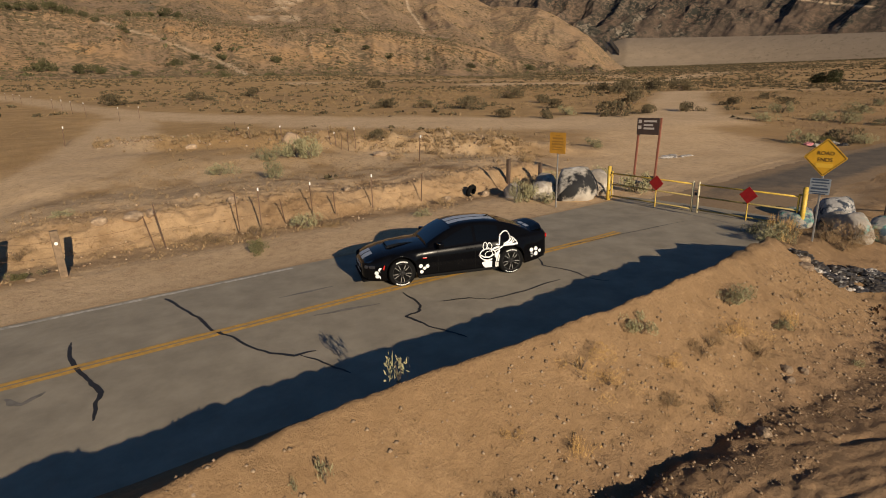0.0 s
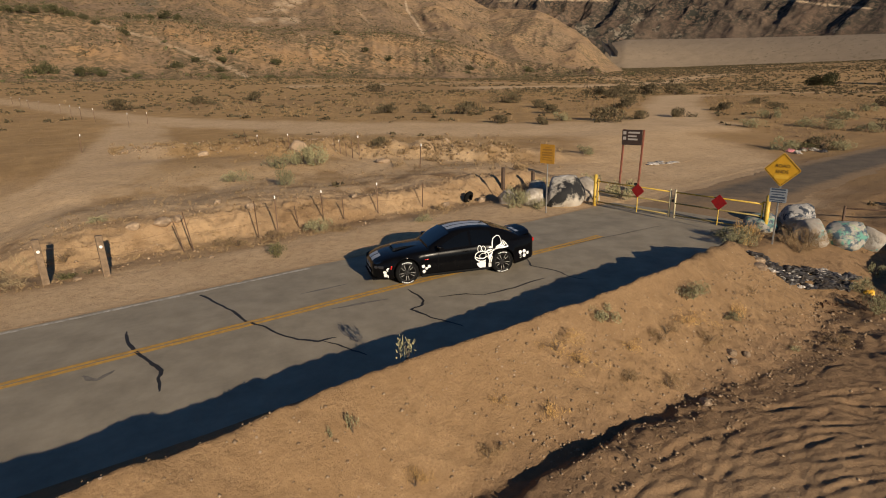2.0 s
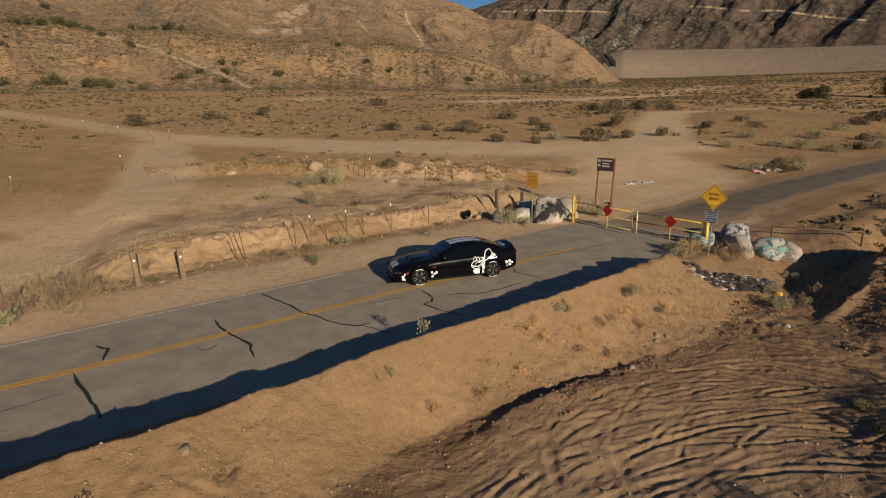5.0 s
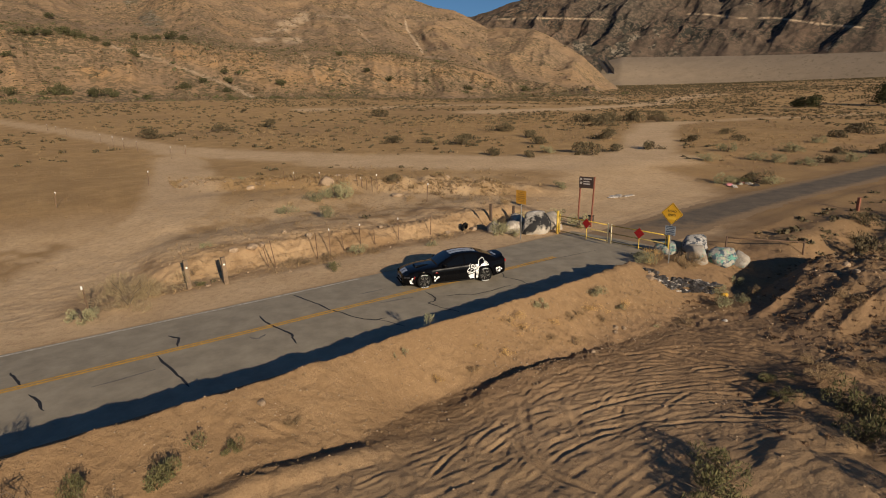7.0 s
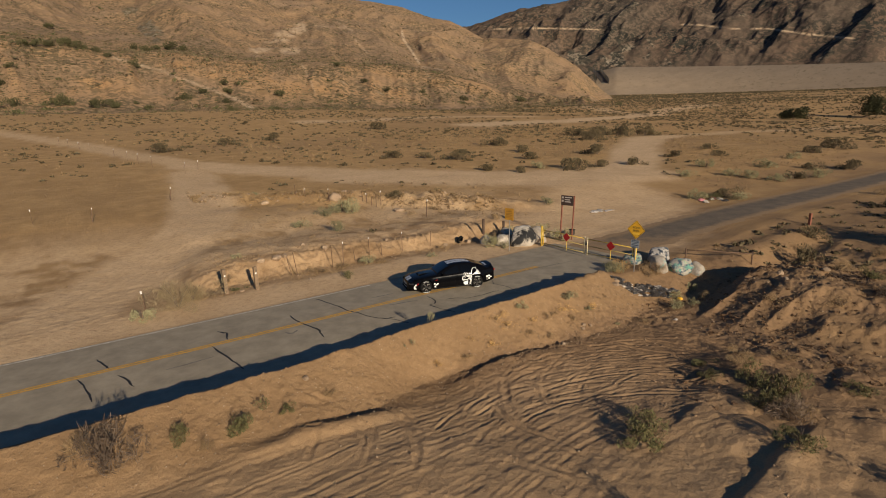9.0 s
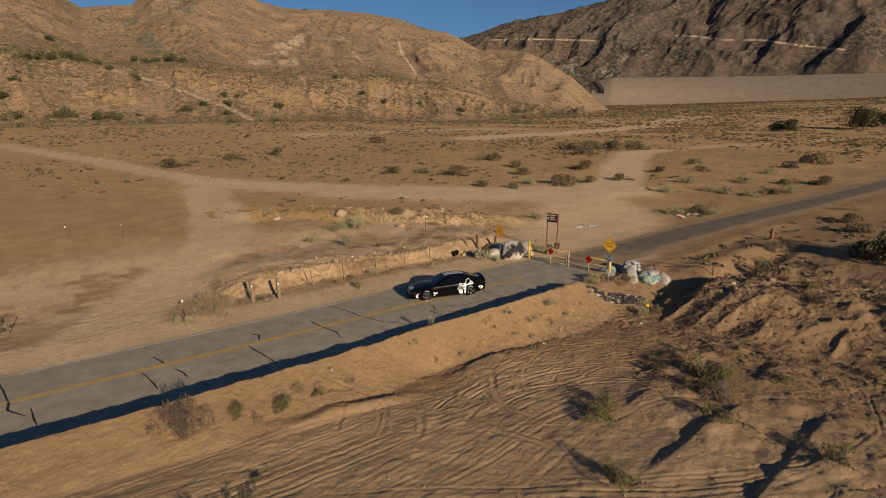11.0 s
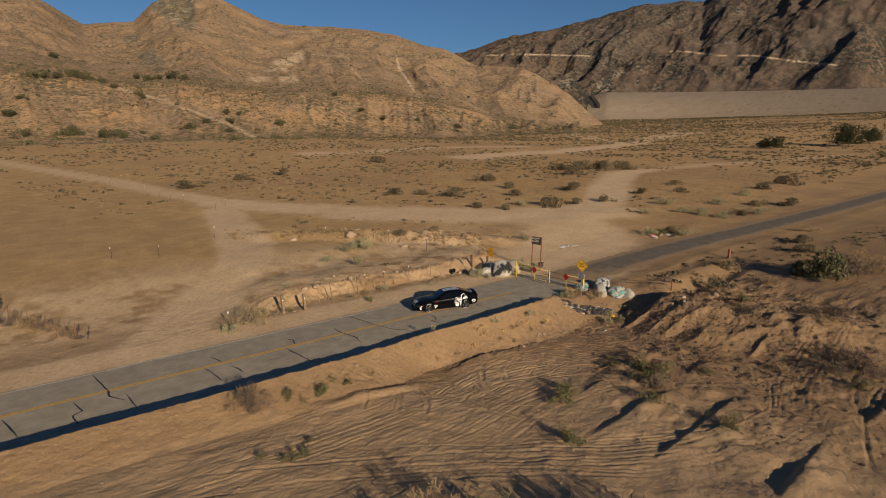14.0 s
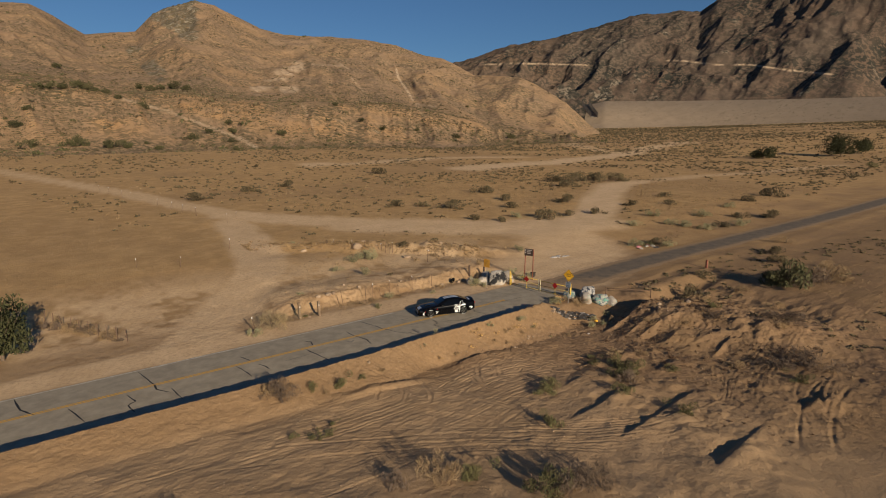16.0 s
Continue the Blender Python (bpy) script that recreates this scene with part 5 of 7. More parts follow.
    for pts, w in (([(2.18, 0.60), (2.28, 0.54), (2.42, 0.53), (2.56, 0.60)], 0.028), ([(2.24, 0.47), (2.36, 0.435), (2.50, 0.46), (2.60, 0.53)], 0.022), ([(2.46, 0.71), (2.58, 0.77), (2.70, 0.79)], 0.05), ([(2.56, 0.68), (2.66, 0.72), (2.78, 0.78)], 0.03),
                   ([(2.70, 0.79), (2.72, 0.95), (2.75, 1.06)], 0.034), ([(2.75, 1.08), (2.84, 1.15), (2.92, 1.18), (3.00, 1.16)], 0.026), ([(3.00, 1.16), (3.03, 1.06), (3.02, 0.98)], 0.018),
                   ([(2.74, 0.80), (2.90, 0.83), (3.05, 0.83), (3.24, 0.84)], 0.046), ([(2.84, 0.86), (2.98, 0.92), (3.08, 1.02)], 0.036), ([(2.90, 0.86), (3.05, 0.90), (3.12, 1.00)], 0.03), ([(2.98, 0.865), (3.10, 0.885), (3.16, 0.96)], 0.028), ([(3.07, 1.03), (3.13, 0.99), (3.20, 0.90), (3.23, 0.84)], 0.022)):
        part("vinyl_band", flank_ribbon(pts, w), DECAL, car, "white vinyl band")
    return car


build_car()


# ---- gate, signs, boulders, fences ----
YELLOW = mat("yellow_gate_paint", (0.66, 0.44, 0.05), 0.5, var=0.25, scale=6, second=(0.42, 0.28, 0.06), bump_h=0.002, bump_s=60)
PALE = mat("worn_pale_gate_paint", (0.60, 0.52, 0.32), 0.6, var=0.35, scale=9, bump_h=0.002, bump_s=60)
DULL_YELLOW = mat("dull_yellow_gate_paint", (0.40, 0.30, 0.10), 0.65, var=0.35, scale=9, bump_h=0.002, bump_s=60)
RED = mat("red_reflector", (0.38, 0.012, 0.014), 0.4, var=0.2, scale=10)
STEEL = mat("galvanised_steel", (0.36, 0.35, 0.33), 0.5, metal=0.5, var=0.2, scale=12)
RUST = mat("rusty_steel", (0.13, 0.075, 0.045), 0.8, var=0.4, scale=14, bump_h=0.003, bump_s=50)
SIGN_INK = mat("worn_sign_ink", (0.10, 0.062, 0.02), 0.6)
AMBER = mat("amber_sign_face", (0.84, 0.45, 0.03), 0.45, var=0.10, scale=3)
ORANGE = mat("weathered_orange_sign_face", (0.60, 0.30, 0.035), 0.5, var=0.15, scale=3)
INK = mat("black_sign_ink", (0.03, 0.028, 0.025), 0.6)
FADED = mat("faded_sign_ink", (0.38, 0.19, 0.03), 0.6)
BRIGHT = mat("bright_patch", (0.95, 0.58, 0.06), 0.45)
WHITE_SIGN = mat("white_sign_face", (0.34, 0.37, 0.40), 0.5, var=0.15, scale=5)
BLUE_INK = mat("dark_blue_ink", (0.06, 0.085, 0.13), 0.6)
BROWN_SIGN = mat("brown_sign_face", (0.055, 0.035, 0.028), 0.6, var=0.2, scale=5)
PINK_INK = mat("pale_sign_ink", (0.45, 0.40, 0.36), 0.6)
REDWOOD = mat("red_stained_post", (0.24, 0.085, 0.05), 0.8, var=0.3, scale=8, bump_h=0.004, bump_s=40)
GREYWOOD = mat("weathered_wood", (0.21, 0.145, 0.09), 0.9, var=0.4, scale=7, second=(0.12, 0.085, 0.055), bump_h=0.01, bump_s=18)
DARKWOOD = mat("dark_old_wood", (0.10, 0.065, 0.045), 0.9, var=0.4, scale=7, bump_h=0.01, bump_s=18)
WHITECAP = mat("white_paint", (0.78, 0.76, 0.72), 0.6, var=0.1, scale=9)


def post_with_flange(parent, name, x, y, z0, z1, r, material, label=""):
    bm = rod(bmesh.new(), (x, y, z0), (x, y, z1), r, None, 16)
    rod(bm, (x, y, z1), (x, y, z1 + r * 0.35), r, r * 0.55, 16)
    return part(name, bm, material, parent, label, True)


def build_gate():
    L, R, C = Vector((13.09, 5.5, 0.17)), Vector((14.27, -2.25, 0.05)), Vector((13.66, 1.50, 0.12))
    for p, top in ((L, 1.66), (R, 1.58)):
        bollard = empty("gate_post", p.x, p.y, gz(p.x, p.y))
        tagged(bollard, "thick yellow steel gate post beside the road", "post", "gate posts")
        h = top - bollard.location.z
        post_with_flange(bollard, "pipe", 0, 0, -0.2, h, 0.085, YELLOW)
        for zz in (0.45, 1.15):
            part("hinge", box(bmesh.new(), (0.10, 0.16, 0.05), (0, -0.10 if p is L else 0.10, zz), None, 0.01), YELLOW, bollard, "steel hinge lug")
    for side, (a, b, rz) in (("far", (L, C + Vector((0, 0.14, 0)), 0.0)), ("near", (R, C - Vector((0, 0.12, 0)), 0.0))):
        leaf = empty("gate_leaf", a.x, a.y, a.z)
        tagged(leaf, "yellow tubular steel gate leaf with a red diamond, closed", "gate", "gate leaves")
        d = b - a
        n = d.normalized()
        s = n * 0.17
        for zz, mt in ((1.20, YELLOW), (0.72, DULL_YELLOW), (0.20, DULL_YELLOW)):
            part("rail", rod(bmesh.new(), s + Vector((0, 0, zz)), d + Vector((0, 0, zz - 0.02)), 0.032, None, 10), mt, leaf, "", True)
        part("hinge_stile", rod(bmesh.new(), s + Vector((0, 0, 0.1)), s + Vector((0, 0, 1.30)), 0.035, None, 10), YELLOW, leaf, "", True)
        part("end_stile", rod(bmesh.new(), d + Vector((0, 0, 0.04)), d + Vector((0, 0, 1.30)), 0.040, None, 10), PALE, leaf, "worn pale end stile", True)
        q = d * (0.60 if side == "far" else 0.49)
        yawm = Euler((0, 0, math.atan2(n.y, n.x))).to_matrix()
        rot = yawm @ Euler((0, radians(45), 0)).to_matrix()
        sgn = 1 if side == "far" else -1
        off = Vector((-0.05, 0, 0))
        dm = part("reflector", box(bmesh.new(), (0.46, 0.012, 0.46), q + off + Vector((0, 0, 1.03)), rot, 0.004), RED, leaf, "red diamond reflector")
        part("reflector_stem", rod(bmesh.new(), q + off * 0.6 + Vector((0, 0, 0.02)), q + off * 0.6 + Vector((0, 0, 1.0)), 0.022, None, 8), YELLOW, leaf)
    lock = empty("padlock", C.x, C.y, C.z + 0.85)
    tagged(lock, "dark padlock and chain hanging between the gate leaves", "padlock")
    bm = bmesh.new()
    box(bm, (0.06, 0.10, 0.12), (0, 0, -0.05), None, 0.015)
    part("lock_body", bm, INK, lock)
    bm = bmesh.new()
    pts = [(0.0, 0.15 * math.cos(k / 8 * 3.77 - 0.3), 0.06 * math.sin(k / 8 * 3.77 - 0.3) + 0.02) for k in range(9)]
    for p, q in zip(pts, pts[1:]):
        rod(bm, p, q, 0.016, None, 6)
    part("chain", bm, STEEL, lock)


def text_part(words, size, material, parent, m, name="lettering"):
    cu = bpy.data.curves.new(name, "FONT")
    cu.body, cu.size, cu.align_x, cu.align_y, cu.extrude = words, size, "CENTER", "CENTER", 0.002
    tmp = new("tmp_text", cu)
    me = bpy.data.meshes.new_from_object(tmp.evaluated_get(bpy.context.evaluated_depsgraph_get()))
    bpy.data.objects.remove(tmp)
    bpy.data.curves.remove(cu)
    me.materials.append(material)
    ob = new(name, me)
    ob.parent = parent
    ob.matrix_local = m
    return ob


def bars(parent, rows, width, face, material, name="text_bar"):
    """Unreadable lines of writing as plain bars: rows of (height, share of the width, thickness)."""
    for z, share, t in rows:
        part(name, box(bmesh.new(), (0.004, width * share, t), (face, 0, z)), material, parent)


def sign_panel(w, h, round_r=0.04, t=0.006):
    bm = bmesh.new()
    pts = []
    for cx, cz, a0 in ((w / 2 - round_r, h / 2 - round_r, 0), (-w / 2 + round_r, h / 2 - round_r, 90), (-w / 2 + round_r, -h / 2 + round_r, 180), (w / 2 - round_r, -h / 2 + round_r, 270)):
        for k in range(4):
            a = radians(a0 + k * 30)
            pts.append((cx + round_r * math.cos(a), cz + round_r * math.sin(a)))
    f = bm.faces.new([bm.verts.new((-t / 2, -p[0], p[1])) for p in pts])
    ex = bmesh.ops.extrude_face_region(bm, geom=[f])
    bmesh.ops.translate(bm, verts=[v for v in ex["geom"] if isinstance(v, bmesh.types.BMVert)], vec=(t, 0, 0))
    bmesh.ops.recalc_face_normals(bm, faces=bm.faces[:])
    return bm


FACE = Matrix(((0, 0, -1, 0), (-1, 0, 0, 0), (0, 1, 0, 0), (0, 0, 0, 1)))     # text plane turned to look along -x


def build_signs():
    # diamond warning sign with a plate below
    x, y = 12.92, -3.31
    s = empty("warning_sign", x, y, gz(x, y), 12)
    tagged(s, "amber diamond road sign on a steel post above a small plate", "sign")
    part("post", box(bmesh.new(), (0.045, 0.055, 3.1), (0.03, 0, 1.35), None, 0.01), STEEL, s)
    dia = part("diamond_panel", sign_panel(0.84, 0.84, 0.05), AMBER, s, "amber diamond panel with a dark border")
    zc = 2.79 - s.location.z
    dia.matrix_local = pose(-0.01, 0, zc, 45, 0, 0)
    for k in range(4):
        part("border", box(bmesh.new(), (0.004, 0.75, 0.012), (-0.0065, 0, 0.385)), INK, dia).matrix_local = pose(0, 0, 0, 90 * k, 0, 0)
    text_part("ROAD", 0.165, SIGN_INK, s, Matrix.Translation((-0.016, 0, zc + 0.13)) @ FACE)
    text_part("ENDS", 0.165, SIGN_INK, s, Matrix.Translation((-0.016, 0, zc - 0.07)) @ FACE)
    part("patch", box(bmesh.new(), (0.004, 0.46, 0.13), (-0.0175, 0, zc - 0.245)), BRIGHT, s, "bright orange patch")
    plate = part("plate", sign_panel(0.56, 0.50, 0.03), WHITE_SIGN, s, "grey-white plate with lines of dark writing")
    plate.matrix_local = pose(-0.01, 0.02, zc - 0.90, 0, 0, 0)
    bars(plate, ((0.21, 0.8, 0.05), (0.12, 0.86, 0.04), (0.03, 0.7, 0.035), (-0.07, 0.82, 0.06), (-0.17, 0.84, 0.035), (-0.23, 0.6, 0.03)), 0.56, -0.0055, BLUE_INK)
    # orange notice
    x, y = 9.99, 5.55
    s = empty("notice_sign", x, y, gz(x, y), 12)
    tagged(s, "faded orange rectangular notice on a thin steel post", "sign")
    zc = 2.86 - s.location.z
    part("post", box(bmesh.new(), (0.045, 0.05, zc + 0.35), (0.03, 0, (zc + 0.35) / 2 - 0.1), None, 0.01), STEEL, s)
    p = part("panel", sign_panel(0.80, 0.86, 0.04), ORANGE, s, "faded orange panel")
    p.matrix_local = pose(-0.01, 0, zc, 0, 0, 0)
    bars(p, ((0.30, 0.3, 0.03), (0.19, 0.66, 0.075), (0.06, 0.72, 0.06), (-0.05, 0.72, 0.075), (-0.17, 0.6, 0.04), (-0.27, 0.7, 0.03)), 0.80, -0.0055, FADED)
    # brown board on two posts
    x, y = 16.25, 6.15
    s = empty("information_board", x, y, gz(x, y), 16)
    tagged(s, "dark brown notice board on two red-stained posts", "sign")
    top = 3.68 - s.location.z
    for k, yy in enumerate((0.52, -0.52)):
        part("post", box(bmesh.new(), (0.09, 0.09, top + 0.4), (0, yy, top / 2 - 0.2), Euler((radians(2 * (1 if k else 1)), 0, 0)).to_matrix(), 0.012), REDWOOD, s)
    p = part("board", sign_panel(1.08, 0.78, 0.03, 0.03), BROWN_SIGN, s, "dark brown board with pale writing")
    p.matrix_local = pose(-0.07, 0, top - 0.40, 0, 0, 0)
    for z, yy, w, t in ((0.22, 0.40, 0.16, 0.16), (-0.05, 0.40, 0.16, 0.16), (0.24, -0.10, 0.62, 0.09), (0.06, -0.02, 0.46, 0.08), (-0.10, -0.05, 0.52, 0.09)):
        part("text_bar", box(bmesh.new(), (0.004, w, t), (-0.018, yy, z)), PINK_INK, p)


# ---- stones ----
def stone_mesh(name, seed, squash=(1, 1, 1), rough_amt=0.22, sub=3):
    bm = bmesh.new()
    bmesh.ops.create_icosphere(bm, subdivisions=sub, radius=1.0)
    off = Vector((seed * 7.3, seed * 3.1, seed * 1.7))
    for v in bm.verts:
        c = v.co.copy()
        k = 1 + rough_amt * noise.noise(c * 1.1 + off) * 1.6 + rough_amt * 0.5 * noise.noise(c * 2.7 + off)
        q = c * k
        for ax in ((1, 0.2, 0.1), (-0.6, 0.8, 0.2), (0.1, -0.9, 0.4), (-0.3, -0.2, 0.95), (0.5, 0.5, 0.7)):
            n = Vector(ax).normalized()
            lim = 0.72 + 0.12 * noise.noise(n * 3 + off)
            d = q.dot(n)
            if d > lim:
                q -= n * (d - lim) * 0.85
        v.co = Vector((q.x * squash[0], q.y * squash[1], q.z * squash[2]))
    me = bpy.data.meshes.new(name)
    for f in bm.faces:
        f.smooth = sub > 2
    bm.to_mesh(me)
    bm.free()
    return me


def painted_rock(name, base, colours, scale=1.1):
    """Granite with patches of old paint."""
    m = bpy.data.materials.new(name)
    m.use_nodes = True
    nt = m.node_tree
    p = nt.nodes["Principled BSDF"]
    p.inputs["Roughness"].default_value = 0.85
    co = nt.nodes.new("ShaderNodeTexCoord").outputs["Object"]
    f1, _ = noise_fac(nt, co, 3.0, 0.35, 0.7, 7)
    col = mix_color(nt, f1, tuple(c * 0.7 for c in base), base)
    for k, (c, lo) in enumerate(colours):
        mp = nt.nodes.new("ShaderNodeMapping")
        mp.inputs["Location"].default_value = (3.1 * k + 1.0, 1.7 * k, 0.9 * k)
        nt.links.new(co, mp.inputs["Vector"])
        f, _ = noise_fac(nt, mp.outputs[0], scale, lo - 0.02, lo + 0.07, 6, 0.6)
        col = mix_color(nt, f, col, c)
    nt.links.new(col, p.inputs["Base Color"])
    f9, raw = noise_fac(nt, co, 9.0, 0.3, 0.7, 7)
    b = nt.nodes.new("ShaderNodeBump")
    b.inputs["Distance"].default_value = 0.05
    nt.links.new(raw, b.inputs["Height"])
    nt.links.new(b.outputs["Normal"], p.inputs["Normal"])
    return m


ROCK = painted_rock("pale_granite", (0.42, 0.36, 0.29), (((0.55, 0.50, 0.43), 0.58),))
ROCK_TAN = painted_rock("tan_rock", (0.40, 0.285, 0.185), (((0.50, 0.37, 0.25), 0.58),))
ROCK_BW = painted_rock("granite_with_black_paint", (0.50, 0.45, 0.38), (((0.015, 0.015, 0.016), 0.48), ((0.62, 0.58, 0.52), 0.62)), 1.3)
ROCK_TEAL = painted_rock("granite_with_turquoise_paint", (0.44, 0.385, 0.32), (((0.10, 0.36, 0.34), 0.61), ((0.52, 0.48, 0.42), 0.57)), 1.2)
ROCK_BLUE = painted_rock("granite_with_blue_paint", (0.40, 0.37, 0.32), (((0.05, 0.08, 0.11), 0.50), ((0.12, 0.30, 0.24), 0.55), ((0.38, 0.42, 0.24), 0.62)), 2.4)
ROCK_DARK = painted_rock("granite_with_dark_scrawl", (0.46, 0.43, 0.39), (((0.03, 0.04, 0.06), 0.50), ((0.62, 0.60, 0.57), 0.60)), 2.4)


def boulder(x, y, w, d, h, seed, material, label, yaw=0, sink=0.25):
    me = stone_mesh("boulder", seed)
    me.materials.append(material)
    ob = new("boulder", me)
    ob.matrix_world = pose(x, y, gz(x, y) + h * (0.5 - sink), 0, 0, yaw) @ Matrix.Diagonal((w / 1.6, d / 1.6, h / 1.6, 1))
    tagged(ob, label, "boulder", "boulders beside the gate")
    return ob


def build_boulders():
    boulder(12.25, 6.75, 2.1, 1.7, 1.75, 1, ROCK_BW, "big pale boulder splashed with black paint", 20)
    boulder(13.9, 7.0, 1.6, 1.3, 1.4, 2, ROCK, "pale blocky boulder behind the gate post", 50)
    boulder(12.6, 9.2, 0.95, 0.9, 1.05, 3, ROCK, "small rounded pale boulder on the bank")
    boulder(10.75, 7.35, 1.25, 1.0, 1.0, 4, ROCK, "low white-grey boulder beside the notice sign", 15)
    boulder(9.85, 8.25, 0.85, 0.8, 0.8, 5, ROCK, "small white-grey boulder behind a sagebrush", 70)
    boulder(16.5, -4.0, 1.5, 1.2, 1.05, 6, ROCK_BLUE, "boulder covered in dark blue and green paint", -15)
    boulder(15.0, -3.55, 1.05, 0.95, 1.0, 7, ROCK_TEAL, "white boulder with a turquoise painted face", 30)
    boulder(16.6, -2.2, 1.6, 1.1, 1.05, 8, ROCK_DARK, "long grey boulder with dark scrawls", 10)
    boulder(14.55, -1.9, 1.15, 1.0, 0.9, 9, ROCK_BLUE, "low boulder with dark blue scrawled paint", -25)
    boulder(15.7, -2.8, 0.9, 0.9, 0.6, 10, ROCK, "tan boulder among painted ones", 40)
    boulder(17.6, -4.4, 1.0, 0.9, 0.9, 11, ROCK_TEAL, "pale boulder with turquoise paint beside the mound", 70)


def build_fence():
    """Old roadside fence: two timber posts, steel stakes with pale tips and slack wire."""
    tops = []
    for x, y, h, lean in ((-9.42, 7.15, 1.5, -0.10), (-7.74, 6.9, 1.4, -0.08)):
        p = empty("timber_post", x, y, gz(x, y) - 0.02, 8)
        tagged(p, "square weathered timber fence post standing upright", "fence post", "timber fence posts")
        bm = box(bmesh.new(), (0.20, 0.19, h + 0.3), (lean * 0.4, 0, h / 2 - 0.15), Euler((0, radians(lean * 25), 0)).to_matrix(), 0.015)
        part("timber", bm, GREYWOOD, p)
        part("reflector", rod(bmesh.new(), (lean * 0.4 - 0.02, -0.094, h * 0.74), (lean * 0.4 - 0.02, -0.108, h * 0.74), 0.05, None, 14), WHITECAP, p, "round white reflector")
        tops.append((Vector((x, y, gz(x, y))), h))
    spec = ((-5.2, 8.4, 1.2, -0.24, 0), (-4.89, 8.2, 1.55, -0.22, 0), (-2.43, 8.5, 1.5, -0.05, 0), (-1.64, 8.6, 1.5, 0.0, 1), (-0.66, 8.9, 0.95, -0.12, 0), (0.49, 9.1, 1.25, -0.03, 1), (1.43, 9.1, 0.9, -0.02, 0), (3.16, 9.3, 1.3, 0.0, 1), (5.6, 9.5, 1.2, 0.08, 0))
    for x, y, h, lean, cap in spec:
        z = gz(x, y)
        p = empty("steel_stake", x, y, z)
        tagged(p, "rusty steel fence stake with a white tip" if cap else "rusty leaning steel fence stake", "fence post", "steel fence stakes")
        bm = bmesh.new()
        rot = Vector((lean, 0.05, h)).to_track_quat("Z", "Y").to_matrix()
        box(bm, (0.045, 0.008, h + 0.2), (lean / 2, 0.02, h / 2 - 0.1), rot)
        box(bm, (0.008, 0.04, h + 0.2), (lean / 2, 0.04, h / 2 - 0.1), rot)
        part("stake", bm, RUST, p)
        if cap:
            part("tip", box(bmesh.new(), (0.05, 0.05, 0.12), (lean, 0.03, h + 0.05), None, 0.006), WHITECAP, p, "white painted tip")
        tops.append((Vector((x, y, z)), h))
    for frac, sag in ((0.45, 0.06), (0.8, 0.10)):
        bm = bmesh.new()
        for (a, ha), (b, hb) in zip(tops, tops[1:]):
            pts = []
            for k in range(7):
                f = k / 6
                q = a.lerp(b, f)
                q.z += (ha + (hb - ha) * f) * frac - sag * 4 * f * (1 - f) * (1.0 + 0.4 * math.sin(a.x * 3))
                pts.append(q)
            for q, r in zip(pts, pts[1:]):
                rod(bm, q, r, 0.004, None, 4)
        tagged(part("fence_wire", bm, RUST), "slack rusty fence wire between posts", "wire", "fence wires")
    # stakes of the second fence and along the far track
    far = ((2.1, 31.3, 1.1, 0), (2.9, 30.6, 0.8, 1), (4.5, 27.9, 1.2, 1), (6.2, 27.9, 0.8, 0), (7.4, 26.2, 0.9, 0), (7.6, 25.6, 0.95, 1), (7.7, 24.7, 1.0, 0), (7.9, 24.0, 1.3, 0), (8.5, 24.2, 1.45, 1), (9.9, 17.5, 1.5, 1), (5.3, 26.9, 1.0, 0),
           (-8.9, 39.1, 1.4, 1), (-18.3, 114, 1.5, 1), (-12.6, 93.7, 1.45, 1), (-10.9, 83.8, 1.6, 1), (-9.6, 78.3, 1.6, 1), (-8.0, 72.9, 1.65, 1), (-4.6, 62, 1.6, 1), (-2.4, 65.3, 1.35, 1), (-22.7, 134, 1.3, 1), (-20.7, 127, 1.3, 1), (-16.7, 112, 1.3, 1),
           (-16.0, 31.5, 1.2, 1), (-20.5, 33.5, 1.2, 1), (-13.7, 6.3, 1.2, 1))
    rnd = random.Random(4)
    for x, y, h, cap in far:
        p = empty("steel_stake", x, y, gz(x, y), rnd.uniform(0, 180))
        tagged(p, "thin steel fence stake with a white tip" if cap else "thin rusty steel fence stake", "fence post", "far fence stakes")
        bm = bmesh.new()
        tilt = Euler((rnd.uniform(-0.09, 0.09), rnd.uniform(-0.09, 0.09), 0)).to_matrix()
        box(bm, (0.055, 0.02, h + 0.2), (0, 0, h / 2 - 0.1), tilt)
        part("stake", bm, RUST, p)
        if cap:
            part("tip", box(bmesh.new(), (0.07, 0.06, 0.16), tilt @ Vector((0, 0, h - 0.02)), tilt, 0.006), WHITECAP, p, "white painted tip")
    for x, y, h in ((11.15, 10.4, 1.25), (12.9, 10.0, 1.2)):
        p = part("old_post", box(bmesh.new(), (0.17, 0.16, h + 0.3), (0, 0, h / 2 - 0.15), Euler((0.03, -0.04, 0.3)).to_matrix(), 0.02), DARKWOOD)
        p.location = (x, y, gz(x, y))
        tagged(p, "dark old timber post on the bank beside boulders", "fence post", "old timber posts")
    # pipe barrier and a lone post past the boulders
    b = empty("pipe_barrier", 18.2, -3.2, gz(18.2, -3.2), -34)
    tagged(b, "low rusty steel pipe barrier between mounds", "barrier")
    drop = gz(21.9, -5.7) - gz(18.2, -3.2)
    for xx, base in ((0.0, 0.0), (4.4, drop)):
        part("post", rod(bmesh.new(), (xx, 0, base - 0.2), (xx, 0, base + 0.9), 0.05, None, 10), RUST, b, "", True)
    part("rail", rod(bmesh.new(), (0, 0, 0.8), (4.4, 0, drop + 0.75), 0.035, None, 10), RUST, b, "", True)
